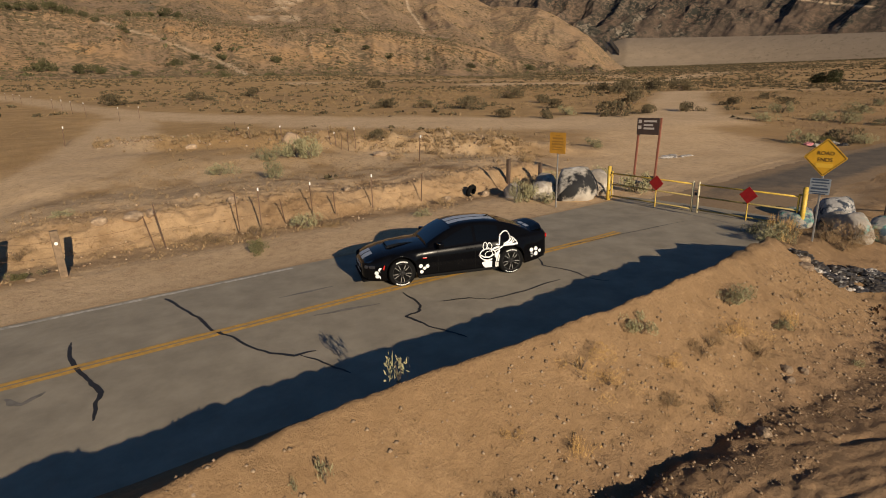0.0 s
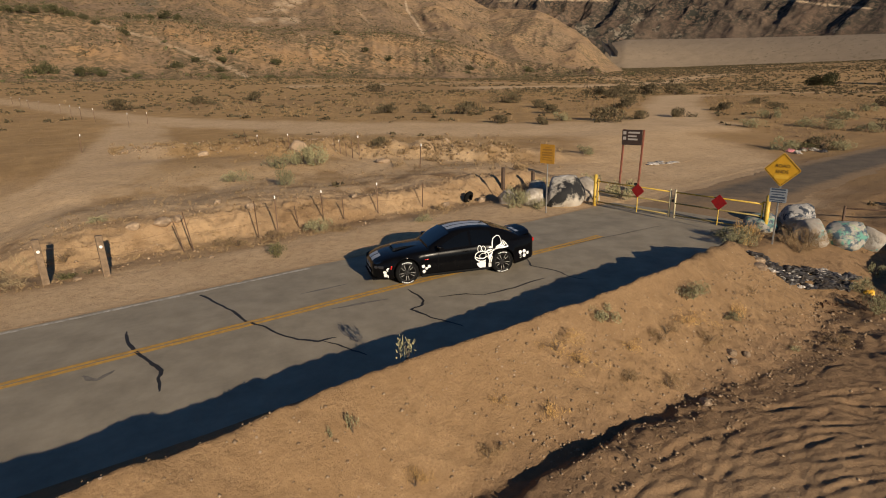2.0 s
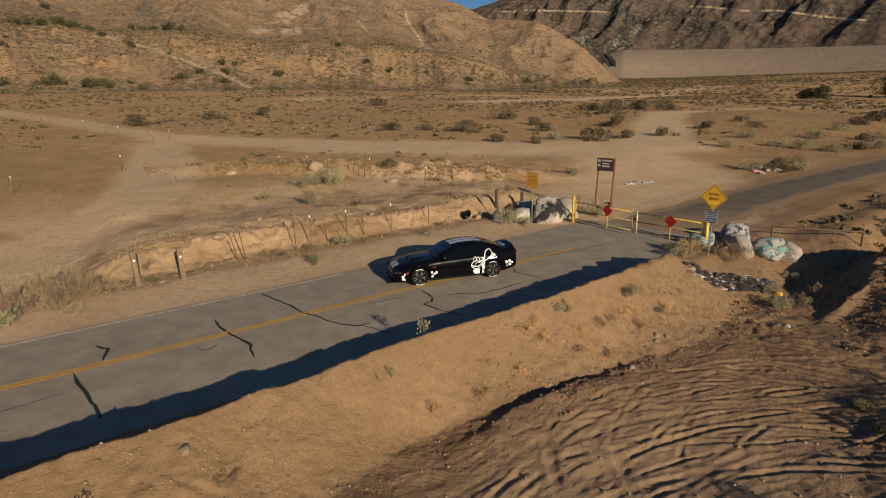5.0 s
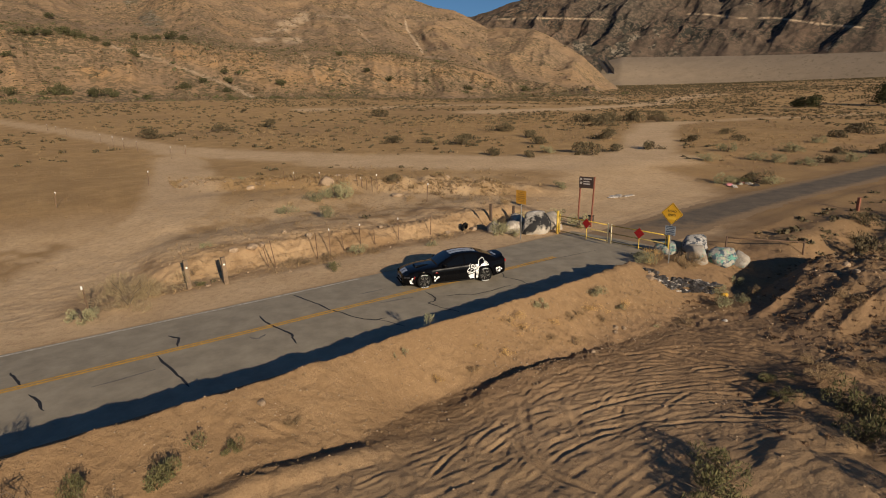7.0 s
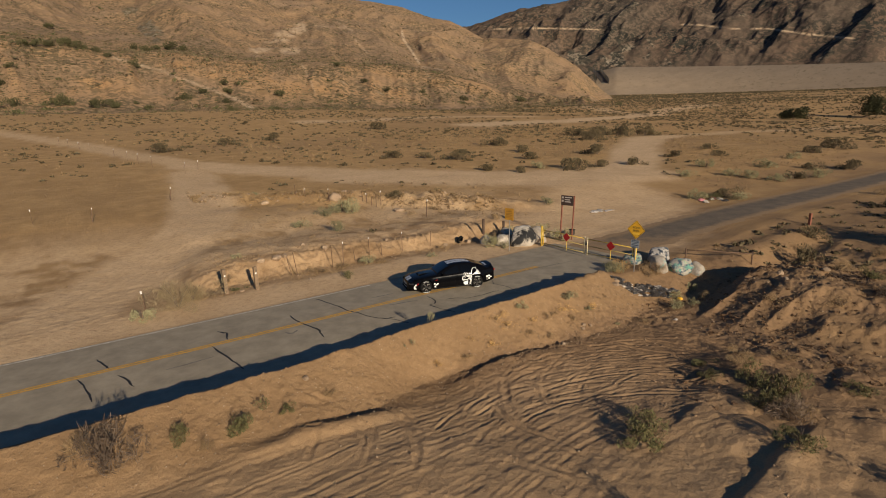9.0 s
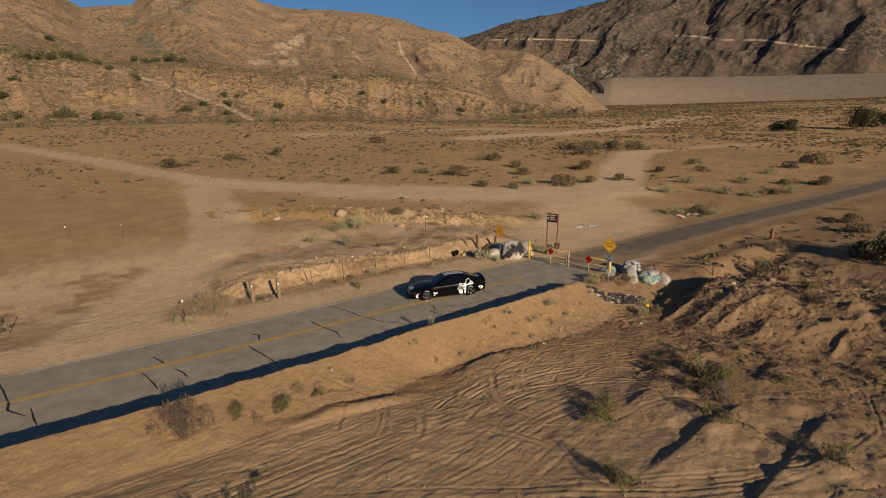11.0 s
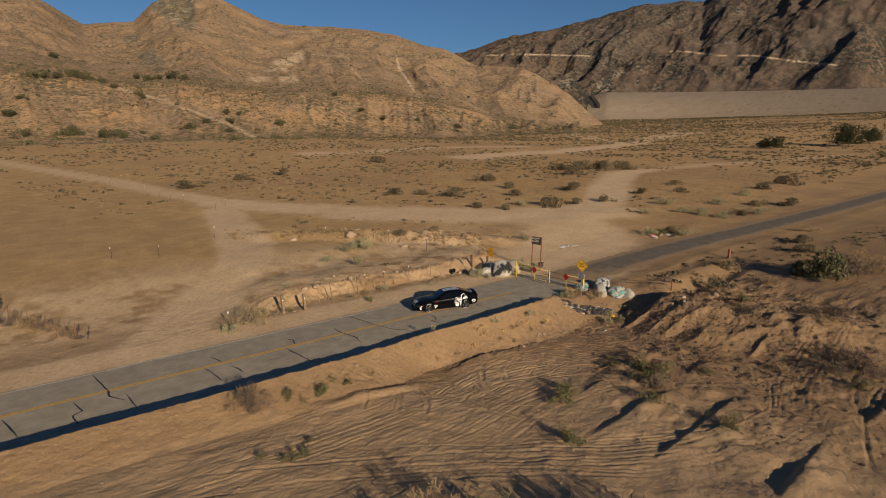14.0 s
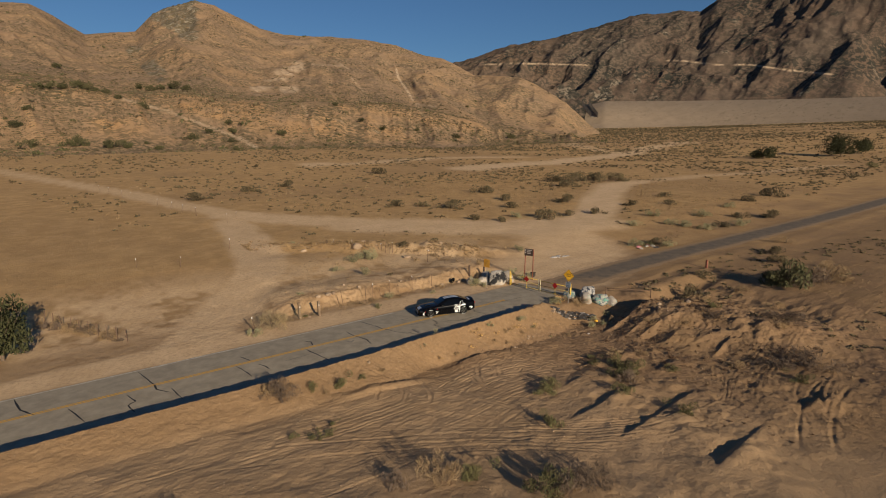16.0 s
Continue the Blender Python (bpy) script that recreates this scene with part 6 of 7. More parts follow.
    p = part("old_post", box(bmesh.new(), (0.22, 0.20, 1.2), (0, 0, 0.4), None, 0.02), REDWOOD)
    p.location = (36.6, -2.1, gz(36.6, -2.1))
    tagged(p, "short reddish timber post beside the far road", "fence post")
    # broken wire fence overgrown with weeds, far side of the turn-off
    for k in range(10):
        f = k / 9
        x, y = -28.7 + 5.9 * f, 19.0 - 9.1 * f
        p = part("steel_stake", box(bmesh.new(), (0.06, 0.03, 1.35), (0, 0, 0.45), Euler((rnd.uniform(-0.2, 0.2), rnd.uniform(-0.2, 0.2), 0)).to_matrix()), RUST)
        p.location = (x, y, gz(x, y))
        tagged(p, "rusty stake of a broken wire fence", "fence post", "broken fence stakes")


build_gate()
build_signs()
build_boulders()
build_fence()


# ---- plants ----
def leaf_material(name, a, b, rough=0.8):
    m = bpy.data.materials.new(name)
    m.use_nodes = True
    nt = m.node_tree
    p = nt.nodes["Principled BSDF"]
    p.inputs["Roughness"].default_value = rough
    p.inputs["Specular IOR Level"].default_value = 0.2
    geo = nt.nodes.new("ShaderNodeNewGeometry")
    info = nt.nodes.new("ShaderNodeObjectInfo")
    col = mix_color(nt, geo.outputs["Random Per Island"], a, b)
    hsv = nt.nodes.new("ShaderNodeHueSaturation")
    mr = nt.nodes.new("ShaderNodeMapRange")
    mr.inputs["To Min"].default_value, mr.inputs["To Max"].default_value = 0.75, 1.25
    nt.links.new(info.outputs["Random"], mr.inputs["Value"])
    nt.links.new(mr.outputs["Result"], hsv.inputs["Value"])
    nt.links.new(col, hsv.inputs["Color"])
    nt.links.new(hsv.outputs["Color"], p.inputs["Base Color"])
    return m


LEAF_SAGE = leaf_material("sage_leaf", (0.19, 0.178, 0.098), (0.33, 0.30, 0.17))
LEAF_PALE = leaf_material("pale_dry_twig", (0.22, 0.165, 0.09), (0.37, 0.285, 0.165))
LEAF_GREEN = leaf_material("green_leaf", (0.085, 0.08, 0.034), (0.16, 0.145, 0.065))
LEAF_DRY = leaf_material("dry_stalk", (0.22, 0.15, 0.078), (0.36, 0.25, 0.135))
LEAF_STRAW = leaf_material("straw_grass", (0.40, 0.24, 0.085), (0.58, 0.375, 0.145))
LEAF_DARK = leaf_material("dark_brush", (0.10, 0.072, 0.055), (0.17, 0.125, 0.09))
LEAF_SCRUB = leaf_material("olive_scrub", (0.07, 0.055, 0.031), (0.135, 0.107, 0.06))
LEAF_HILL = leaf_material("hill_brush", (0.085, 0.067, 0.040), (0.145, 0.113, 0.066))
LEAF_THICKET = leaf_material("thicket_leaf", (0.05, 0.05, 0.022), (0.095, 0.088, 0.042))
LEAF_RUST = leaf_material("rust_weed", (0.085, 0.05, 0.03), (0.15, 0.09, 0.05))
LEAF_TREE = leaf_material("tree_leaf", (0.030, 0.033, 0.014), (0.062, 0.062, 0.026))
BARK = mat("bark", (0.14, 0.10, 0.07), 0.9, var=0.3, scale=9, bump_h=0.01, bump_s=30)


def leaves_mesh(name, rng, n, leaf, slim, height, material, clumps=9, upright=0.0, hollow=0.55):
    """Many small blades in lumpy dome of radius 1 and the given height."""
    cen = rng.normal(size=(clumps, 3)) * np.array([0.48, 0.48, 0.22]) * height ** 0 + np.array([0, 0, 0.42 * height])
    cen[:, 2] = np.clip(cen[:, 2], 0.12 * height, 0.72 * height)
    rad = rng.uniform(0.28, 0.52, clumps)
    k = rng.integers(0, clumps, n)
    d = rng.normal(size=(n, 3))
    d /= np.linalg.norm(d, axis=1)[:, None]
    rr = rad[k] * (hollow + (1 - hollow) * rng.random(n)) ** 0.7
    p = cen[k] + d * rr[:, None] * np.array([1, 1, 0.8 * max(0.6, height)])
    p[:, 2] = np.abs(p[:, 2]) * 1.0
    u = rng.normal(size=(n, 3))
    u[:, 2] = u[:, 2] * (1 - upright) + upright * 2.5
    u = u + d * 0.6
    u /= np.linalg.norm(u, axis=1)[:, None]
    w = np.cross(u, rng.normal(size=(n, 3)))
    w /= np.linalg.norm(w, axis=1)[:, None]
    s = leaf * rng.uniform(0.6, 1.4, n)[:, None]
    a, b, c, e = p - u * s, p + w * s * slim, p + u * s, p - w * s * slim
    co = np.stack([a, b, c, e], 1).reshape(-1, 3)
    co[:, 2] = np.maximum(co[:, 2], 0.0)
    me = bpy.data.meshes.new(name)
    idx = np.arange(4 * n).reshape(n, 4)
    me.vertices.add(4 * n)
    me.vertices.foreach_set("co", co.ravel().astype(np.float32))
    me.loops.add(4 * n)
    me.loops.foreach_set("vertex_index", idx.ravel().astype(np.int32))
    me.polygons.add(n)
    me.polygons.foreach_set("loop_start", (np.arange(n) * 4).astype(np.int32))
    me.update(calc_edges=True)
    me.materials.append(material)
    return me


def stems_mesh(rng, height, count=9, r=0.018):
    bm = bmesh.new()
    for k in range(count):
        a = rng.uniform(0, 2 * math.pi)
        out = rng.uniform(0.15, 0.7)
        top = Vector((math.cos(a) * out, math.sin(a) * out, height * rng.uniform(0.5, 0.85)))
        mid = top * 0.5 + Vector((0, 0, 0.08))
        rod(bm, (0, 0, -0.05), mid, r, r * 0.7, 5)
        rod(bm, mid, top, r * 0.7, r * 0.3, 5)
    me = bpy.data.meshes.new("stems")
    bm.to_mesh(me)
    bm.free()
    me.materials.append(BARK)
    return me


KINDS = {
    "sage": ("sagebrush", LEAF_SAGE, 2200, 0.06, 0.20, 0.95, 0.45, "rounded grey-green sagebrush on sandy ground"),
    "green": ("green_shrub", LEAF_GREEN, 2000, 0.065, 0.20, 0.85, 0.40, "low dark green shrub on sandy ground"),
    "pale": ("pale_dry_bush", LEAF_PALE, 3000, 0.10, 0.035, 0.95, 0.35, "fuzzy pale straw-coloured dry bush at the roadside"),
    "dry": ("dry_shrub", LEAF_DRY, 1500, 0.11, 0.05, 0.95, 0.40, "dry brown leafless shrub on sandy ground"),
    "straw": ("grass_tuft", LEAF_STRAW, 520, 0.17, 0.03, 0.70, 0.75, "dry straw-coloured grass tuft on the berm"),
    "weed": ("green_weed", LEAF_SAGE, 130, 0.13, 0.30, 1.0, 0.30, "thin upright green weed on the sandy berm"),
    "gold": ("golden_bush", LEAF_STRAW, 1700, 0.10, 0.035, 0.85, 0.25, "fuzzy dry golden bush on the sandy berm"),
    "dark": ("dark_brush", LEAF_DARK, 1700, 0.12, 0.06, 0.75, 0.2, "dead grey-brown brush heap on the sand"),
    "thicket": ("thicket", LEAF_THICKET, 2600, 0.055, 0.35, 0.75, 0.2, "dense dark olive thicket standing on dry ground"),
    "scrub": ("scrub_bush", LEAF_SCRUB, 1300, 0.075, 0.25, 0.62, 0.3, "olive-brown desert scrub bush on the plain"),
}
PROTO = {}


def plant(kind, x, y, w, h=None, seed=0, z=None):
    key = (kind, seed % 3)
    nm, mt, n, leaf, slim, height, up, lab = KINDS[kind]
    m = pose(x, y, (gz(x, y) if z is None else z) - 0.02, 0, 0, (seed * 77) % 360)
    size = w / 2 / 0.95
    m = m @ Matrix.Diagonal((size, size, size * (1.0 if h is None else (h / (height * 1.05)) / size), 1))
    if key not in PROTO:
        rng = np.random.default_rng(100 + seed % 3 + 10 * len(kind) + ord(kind[0]))
        root = new(nm)
        st = new("woody_base", stems_mesh(rng, height))
        fo = new("foliage", leaves_mesh("foliage", rng, int(n * 0.65), leaf * 1.2, slim, height, mt, 10, up))
        st.parent = fo.parent = root
        tagged(root, lab, "shrub", "plants: " + nm.replace("_", " "))
        root.matrix_world = m
        PROTO[key] = root
        return root
    ob = copy_thing(PROTO[key], Matrix.Identity(4))
    ob.matrix_basis = m
    return ob


def build_plants():
    # across the plain
    for k, (x, y, w, kind) in enumerate((
            (-4.8, 97.9, 4.6, "scrub"), (9.9, 108.5, 4.0, "scrub"), (22.2, 114, 4.4, "scrub"), (61, 136, 5.2, "scrub"), (29.1, 63.2, 3.3, "scrub"), (33.3, 58.7, 2.5, "scrub"), (37.1, 53.9, 4.3, "scrub"),
            (58.7, 72, 4.8, "scrub"), (54.5, 58.8, 3.0, "scrub"), (47.9, 48.6, 3.0, "scrub"), (85.4, 70.3, 5.0, "scrub"), (62.8, 47.3, 4.2, "scrub"), (45.1, 34.3, 4.0, "scrub"), (103.7, 78, 6.5, "scrub"), (107, 72.6, 6.0, "scrub"),
            (97, 80, 6.0, "scrub"), (92, 82, 5.0, "scrub"), (340, 155, 10, "green"), (283, 75, 6, "green"), (110, 29.2, 5.0, "scrub"), (81.2, 13.5, 3.6, "scrub"), (61.8, 24.7, 2.6, "sage"), (58.5, 18.8, 2.4, "sage"), (59.4, 16.7, 2.3, "sage"),
            (60.6, 13.9, 2.3, "sage"), (65.2, 13.3, 2.4, "scrub"), (68.6, 12.4, 2.5, "sage"), (41.3, 11.4, 2.3, "sage"), (44.5, 10.5, 2.6, "scrub"), (44.6, 8.7, 1.6, "sage"), (42.6, 10.4, 1.6, "green"), (58.5, 0.0, 2.5, "dry"),
            (36.6, -11.7, 3.2, "dark"), (38.2, -10.6, 2.6, "scrub"), (41.0, -14.4, 2.2, "dry"), (31.8, 187.8, 2.6, "scrub"), (71, 20.5, 3.0, "sage"), (76, 17, 2.6, "scrub"), (52, 21, 2.0, "sage"),
            (50, 34, 2.6, "scrub"), (41, 38.5, 2.2, "sage"), (36, 36.5, 2.0, "scrub"), (33, 40.5, 2.4, "scrub"), (56, 33, 2.8, "scrub"), (70, 36, 2.6, "scrub"), (78, 33, 2.4, "scrub"), (88, 42, 2.8, "scrub"), (95, 26, 3.2, "scrub"), (84, 24, 2.4, "sage"))):
        plant(kind, x, y, w, w * (0.42 if kind != "sage" else 0.55), k)
    # flat behind the bank, the shoulder and the gate
    for k, (x, y, w, h, kind) in enumerate((
            (2.3, 22.6, 1.5, 1.0, "sage"), (4.8, 22.5, 2.6, 1.5, "sage"), (4.0, 23.3, 1.6, 1.2, "sage"), (-1.2, 19.5, 1.4, 0.8, "sage"), (0.6, 15.6, 1.1, 0.95, "sage"), (10.4, 24.9, 1.3, 0.8, "scrub"), (24.1, 17.3, 1.5, 0.8, "sage"), (15.6, 8.6, 1.2, 1.0, "sage"),
            (9.75, 7.3, 1.15, 1.15, "sage"), (10.4, 6.5, 0.75, 0.55, "sage"), (0.0, 8.1, 1.1, 0.6, "sage"), (-2.3, 5.95, 0.7, 0.45, "green"), (12.4, -1.75, 0.8, 0.55, "sage"), (12.1, -2.6, 0.9, 0.6, "sage"), (13.5, -4.0, 0.8, 0.5, "dry"), (13.4, -2.5, 0.9, 0.5, "dry"),
            (11.6, 9.3, 1.0, 0.9, "dry"), (12.7, 7.9, 0.9, 0.6, "dry"), (11.2, 6.8, 0.7, 0.45, "dry"), (13.4, 9.6, 1.1, 0.8, "sage"), (15.5, 6.0, 1.4, 1.1, "sage"), (-12.1, 6.4, 2.3, 1.6, "pale"), (-11.3, 7.0, 2.0, 1.4, "pale"), (-13.9, 5.5, 1.2, 0.75, "sage"),
            (-2.0, 8.1, 1.0, 0.4, "dry"), (0.9, 7.9, 1.1, 0.4, "dry"), (-3.4, 8.0, 1.2, 0.4, "dry"), (-8.9, 7.4, 0.7, 0.3, "green"), (-9.0, 8.9, 0.9, 0.5, "dry"), (-8.0, 11.7, 0.8, 0.3, "sage"), (6.3, 8.6, 0.8, 0.4, "dry"), (4.3, 7.2, 0.7, 0.35, "sage"),
            (16.5, 27, 1.2, 0.8, "scrub"), (13.2, 26.5, 1.0, 0.6, "dry"), (11.5, 23, 1.1, 0.6, "dry"), (12.5, 20, 1.2, 0.6, "dry"), (9.2, 19.2, 1.0, 0.5, "dry"), (-3, 36, 1.0, 0.5, "dry"), (3.2, 33, 1.0, 0.5, "dry"), (-0.5, 38, 0.9, 0.5, "sage"), (15.2, 14.5, 1.1, 0.6, "dry"), (14.0, 12.4, 1.2, 0.7, "dry"))):
        plant(kind, x, y, w, h, k + 1)
    # the berm and the near field
    for k, (x, y, w, h, kind) in enumerate((
            (-2.8, -5.2, 0.34, 0.62, "weed"), (2.0, -5.7, 0.65, 0.42, "sage"), (5.2, -5.6, 0.85, 0.5, "sage"), (0.3, -5.9, 0.85, 0.42, "gold"), (0.7, -6.15, 0.7, 0.32, "gold"), (3.2, -6.2, 0.5, 0.3, "dry"), (4.5, -6.0, 0.8, 0.35, "gold"), (2.2, -6.2, 0.6, 0.25, "gold"), (2.6, -7.0, 0.6, 0.3, "dry"),
            (-4.35, -6.2, 0.22, 0.42, "weed"), (-4.75, -6.2, 0.14, 0.22, "weed"), (1.7, -6.7, 0.5, 0.3, "dry"), (3.6, -6.1, 0.7, 0.35, "dry"), (6.0, -6.2, 0.4, 0.25, "sage"), (7.9, -5.6, 0.4, 0.2, "dry"), (-1.5, -6.35, 0.3, 0.2, "gold"), (-0.6, -6.8, 0.5, 0.25, "straw"), (8.6, -7.6, 0.6, 0.3, "dry"), (7.0, -7.4, 0.3, 0.15, "sage"), (12.4, -2.75, 1.0, 0.75, "straw"), (11.6, -2.7, 0.9, 0.6, "sage"), (13.5, -3.5, 0.9, 0.8, "dry"), (14.3, -3.9, 0.9, 0.9, "dry"), (35.9, -11.6, 4.0, 2.7, "thicket"), (38.6, -12.6, 3.0, 1.8, "dark"), (42.0, -13.0, 3.4, 1.8, "dry"), (13.2, -19.4, 1.2, 0.6, "dry"), (22.3, -18.6, 2.6, 1.0, "dark"), (7.6, -15.7, 1.3, 0.5, "dry"), (20.5, -13.0, 1.2, 0.6, "green"), (9.0, -17.5, 1.0, 0.5, "green"), (6.2, -14.9, 1.4, 0.8, "green"), (6.4, -16.1, 1.6, 1.05, "green"), (4.9, -16.9, 1.3, 0.9, "dark"), (9.7, -14.4, 1.0, 0.5, "dry"), (6.3, -12.4, 0.8, 0.4, "green"), (5.4, -13.4, 0.8, 0.45, "green"), (7.4, -13.6, 1.2, 0.5, "dry"), (8.6, -12.8, 1.0, 0.4, "dry"), (13.4, -6.0, 0.7, 0.5, "sage"), (15.6, -5.6, 0.6, 0.55, "sage"), (-23.6, -17.4, 1.0, 1.2, "dark"), (-22.6, -17.6, 0.9, 1.1, "dark"), (-24.7, -17.2, 0.9, 1.0, "dark"), (-6.3, -24.2, 1.6, 1.3, "dark"), (-3.6, -6.9, 0.5, 0.3, "straw"), (-2.2, -7.0, 0.5, 0.3, "dry"), (4.7, -6.5, 0.5, 0.3, "dry"), (6.4, -6.1, 0.5, 0.3, "straw"), (-8.6, -7.8, 0.5, 0.3, "dry"), (-12.0, -8.6, 1.15, 0.75, "green"), (-10.4, -8.3, 0.5, 0.35, "green"), (-13.6, -8.4, 0.6, 0.6, "green"), (-13.0, -8.9, 0.4, 0.5, "dry"),
            (-15.7, -8.5, 1.7, 1.25, "dark"), (-16.4, -7.9, 1.0, 0.7, "dry"), (-14.4, -13.1, 0.75, 0.4, "green"), (-15.2, -13.3, 0.75, 0.4, "green"), (-16.2, -12.5, 0.5, 0.3, "green"), (-13.9, -12.2, 0.5, 0.3, "green"), (-0.8, -15.0, 1.5, 0.75, "green"), (0.4, -14.7, 1.3, 0.65, "green"), (-3.4, -18.5, 1.25, 0.8, "green"), (3.2, -18.1, 1.3, 0.7, "green"), (4.8, -15.9, 1.1, 0.6, "green"),
            (3.9, -22.0, 1.3, 0.7, "green"), (5.6, -16.8, 1.2, 0.5, "dry"), (-11.6, -20.4, 1.9, 1.5, "dry"), (-10.6, -20.9, 1.3, 1.1, "green"), (-8.5, -23.4, 1.7, 1.3, "green"), (-7.4, -23.9, 1.4, 1.2, "dark"), (-13.6, -19.3, 1.0, 0.9, "dark"), (16.9, -22.4, 3.2, 1.2, "dark"), (15.4, -21.6, 2.0, 0.9, "dark"), (13.9, -23.5, 1.3, 0.6, "green"),
            (12.1, -7.2, 0.8, 0.65, "sage"), (13.2, -7.5, 0.6, 0.5, "sage"), (14.4, -7.2, 0.7, 0.6, "dry"), (16.2, -13.5, 1.3, 0.6, "dry"), (18.5, -14.5, 1.5, 0.7, "dark"), (14.6, -11.2, 1.2, 0.5, "dry"), (21.0, -12.5, 1.6, 0.8, "dry"), (24.0, -10.0, 1.6, 0.9, "dry"), (26.5, -7.0, 2.0, 1.0, "scrub"), (29.5, -5.5, 2.2, 1.0, "dry"), (33.0, -4.2, 1.9, 0.8, "scrub"), (31.0, -9.5, 1.8, 0.8, "dry"), (45.0, -6.0, 2.6, 1.0, "scrub"), (50.0, -3.0, 2.4, 1.0, "scrub"), (47, -11, 2.4, 1.1, "dry"), (20.5, -18.5, 1.6, 0.7, "dry"), (24.5, -16.0, 1.8, 0.9, "dark"), (28.0, -14.5, 1.7, 0.8, "dry"))):
        plant(kind, x, y, w, h, k + 2)
    rnd = random.Random(8)
    for k in range(26):
        f = rnd.random()
        plant("dry" if k % 3 else "dark", -28.7 + 5.9 * f + rnd.uniform(-0.6, 0.6), 19.0 - 9.1 * f + rnd.uniform(-0.6, 0.6), rnd.uniform(0.7, 1.3), rnd.uniform(0.4, 0.8), k)


def build_tree(x, y, h, w, seed, label, leaf=0.16, n=4200):
    rng = np.random.default_rng(seed)
    t = empty("tree", x, y, gz(x, y))
    tagged(t, label, "tree", "trees")
    bm = bmesh.new()
    rod(bm, (0, 0, -0.2), (0.1, 0, h * 0.35), 0.05 * h * 0.5, 0.035 * h * 0.5, 9)
    for k in range(9):
        a = rng.uniform(0, 6.28)
        top = Vector((math.cos(a) * w * 0.36, math.sin(a) * w * 0.36, h * rng.uniform(0.5, 0.9)))
        rod(bm, (0.1, 0, h * rng.uniform(0.15, 0.34)), top, 0.016 * h * 0.5, 0.005 * h * 0.5, 6)
    part("trunk", bm, BARK, t)
    me = leaves_mesh("crown", rng, n, leaf / (w / 2), 0.42, 1.0, LEAF_TREE, 22, 0.05, 0.35)
    c = new("crown", me)
    c.parent = t
    c.matrix_local = Matrix.Translation((0, 0, h * 0.10)) @ Matrix.Diagonal((w / 2 / 0.95, w / 2 / 0.95, h * 0.88, 1))
    return t


def scatter_tufts(name, pts, sizes, material, label, blades=9, seed=1, category="scrub"):
    """Countless small tufts as one object; pts is (n, 3)."""
    rng = np.random.default_rng(seed)
    blades = blades * 2
    P = np.repeat(pts, blades, 0)
    S = np.repeat(sizes, blades)
    m = len(P)
    a = rng.uniform(0, 2 * np.pi, m)
    out = rng.uniform(0.0, 0.8, m) * S
    base = P + np.stack([np.cos(a) * out * 0.6, np.sin(a) * out * 0.6, -0.02 * S], 1)
    tip = P + np.stack([np.cos(a) * out * 1.25, np.sin(a) * out * 1.25, S * rng.uniform(0.25, 0.9, m)], 1)
    side = np.stack([-np.sin(a + 0.6), np.cos(a + 0.6), 0 * a], 1) * (S * rng.uniform(0.025, 0.07, m))[:, None]
    mid = (base + tip) / 2
    co = np.stack([base, mid + side, tip, mid - side], 1).reshape(-1, 3)
    me = bpy.data.meshes.new(name)
    idx = np.arange(4 * m)
    me.vertices.add(4 * m)
    me.vertices.foreach_set("co", co.ravel().astype(np.float32))
    me.loops.add(4 * m)
    me.loops.foreach_set("vertex_index", idx.astype(np.int32))
    me.polygons.add(m)
    me.polygons.foreach_set("loop_start", (np.arange(m) * 4).astype(np.int32))
    me.update(calc_edges=True)
    me.materials.append(material)
    return tagged(new(name, me), label, category, kind="stuff")


def scatter_bushes(name, pts, sizes, material, label, leaves=12, seed=1, category="scrub", flat=0.55):
    """Countless low bushes as one object: loose clumps of turned leaves."""
    rng = np.random.default_rng(seed)
    P, S = np.repeat(pts, leaves, 0), np.repeat(sizes, leaves)
    m = len(P)
    d = rng.normal(size=(m, 3))
    d /= np.linalg.norm(d, axis=1)[:, None]
    d[:, 2] = np.abs(d[:, 2]) * flat
    c = P + d * (S * rng.uniform(0.35, 0.85, m))[:, None]
    u = rng.normal(size=(m, 3))
    u /= np.linalg.norm(u, axis=1)[:, None]
    w = np.cross(u, rng.normal(size=(m, 3)))
    w /= np.linalg.norm(w, axis=1)[:, None]
    k = (S * rng.uniform(0.20, 0.40, m))[:, None]
    co = np.stack([c - u * k, c + w * k * 0.6, c + u * k, c - w * k * 0.6], 1).reshape(-1, 3)
    me = bpy.data.meshes.new(name)
    me.vertices.add(4 * m)
    me.vertices.foreach_set("co", co.ravel().astype(np.float32))
    me.loops.add(4 * m)
    me.loops.foreach_set("vertex_index", np.arange(4 * m).astype(np.int32))
    me.polygons.add(m)
    me.polygons.foreach_set("loop_start", (np.arange(m) * 4).astype(np.int32))
    me.update(calc_edges=True)
    me.materials.append(material)
    return tagged(new(name, me), label, category, kind="stuff")


BARE_WAYS = (([-60, -31, -17.5, -8.4, -2, 7.6, 16, 26, 36, 47], [240, 160, 124, 90, 71, 57, 46, 37, 29.5, 27], 5.5), ([37, 34, 28, 19], [27, 18, 11.5, 6.5], 8.0), ([46, 57, 75, 97, 112], [27, 34, 48.5, 65, 70], 4.6),
             ([98, 130, 159, 230, 292, 372, 470], [136, 150, 157, 192, 226, 266, 300], 8.0), ([-4, -5.6, -7.5, -12, -15.5, -19], [62, 41, 26, 17.5, 11, 5], 4.0))


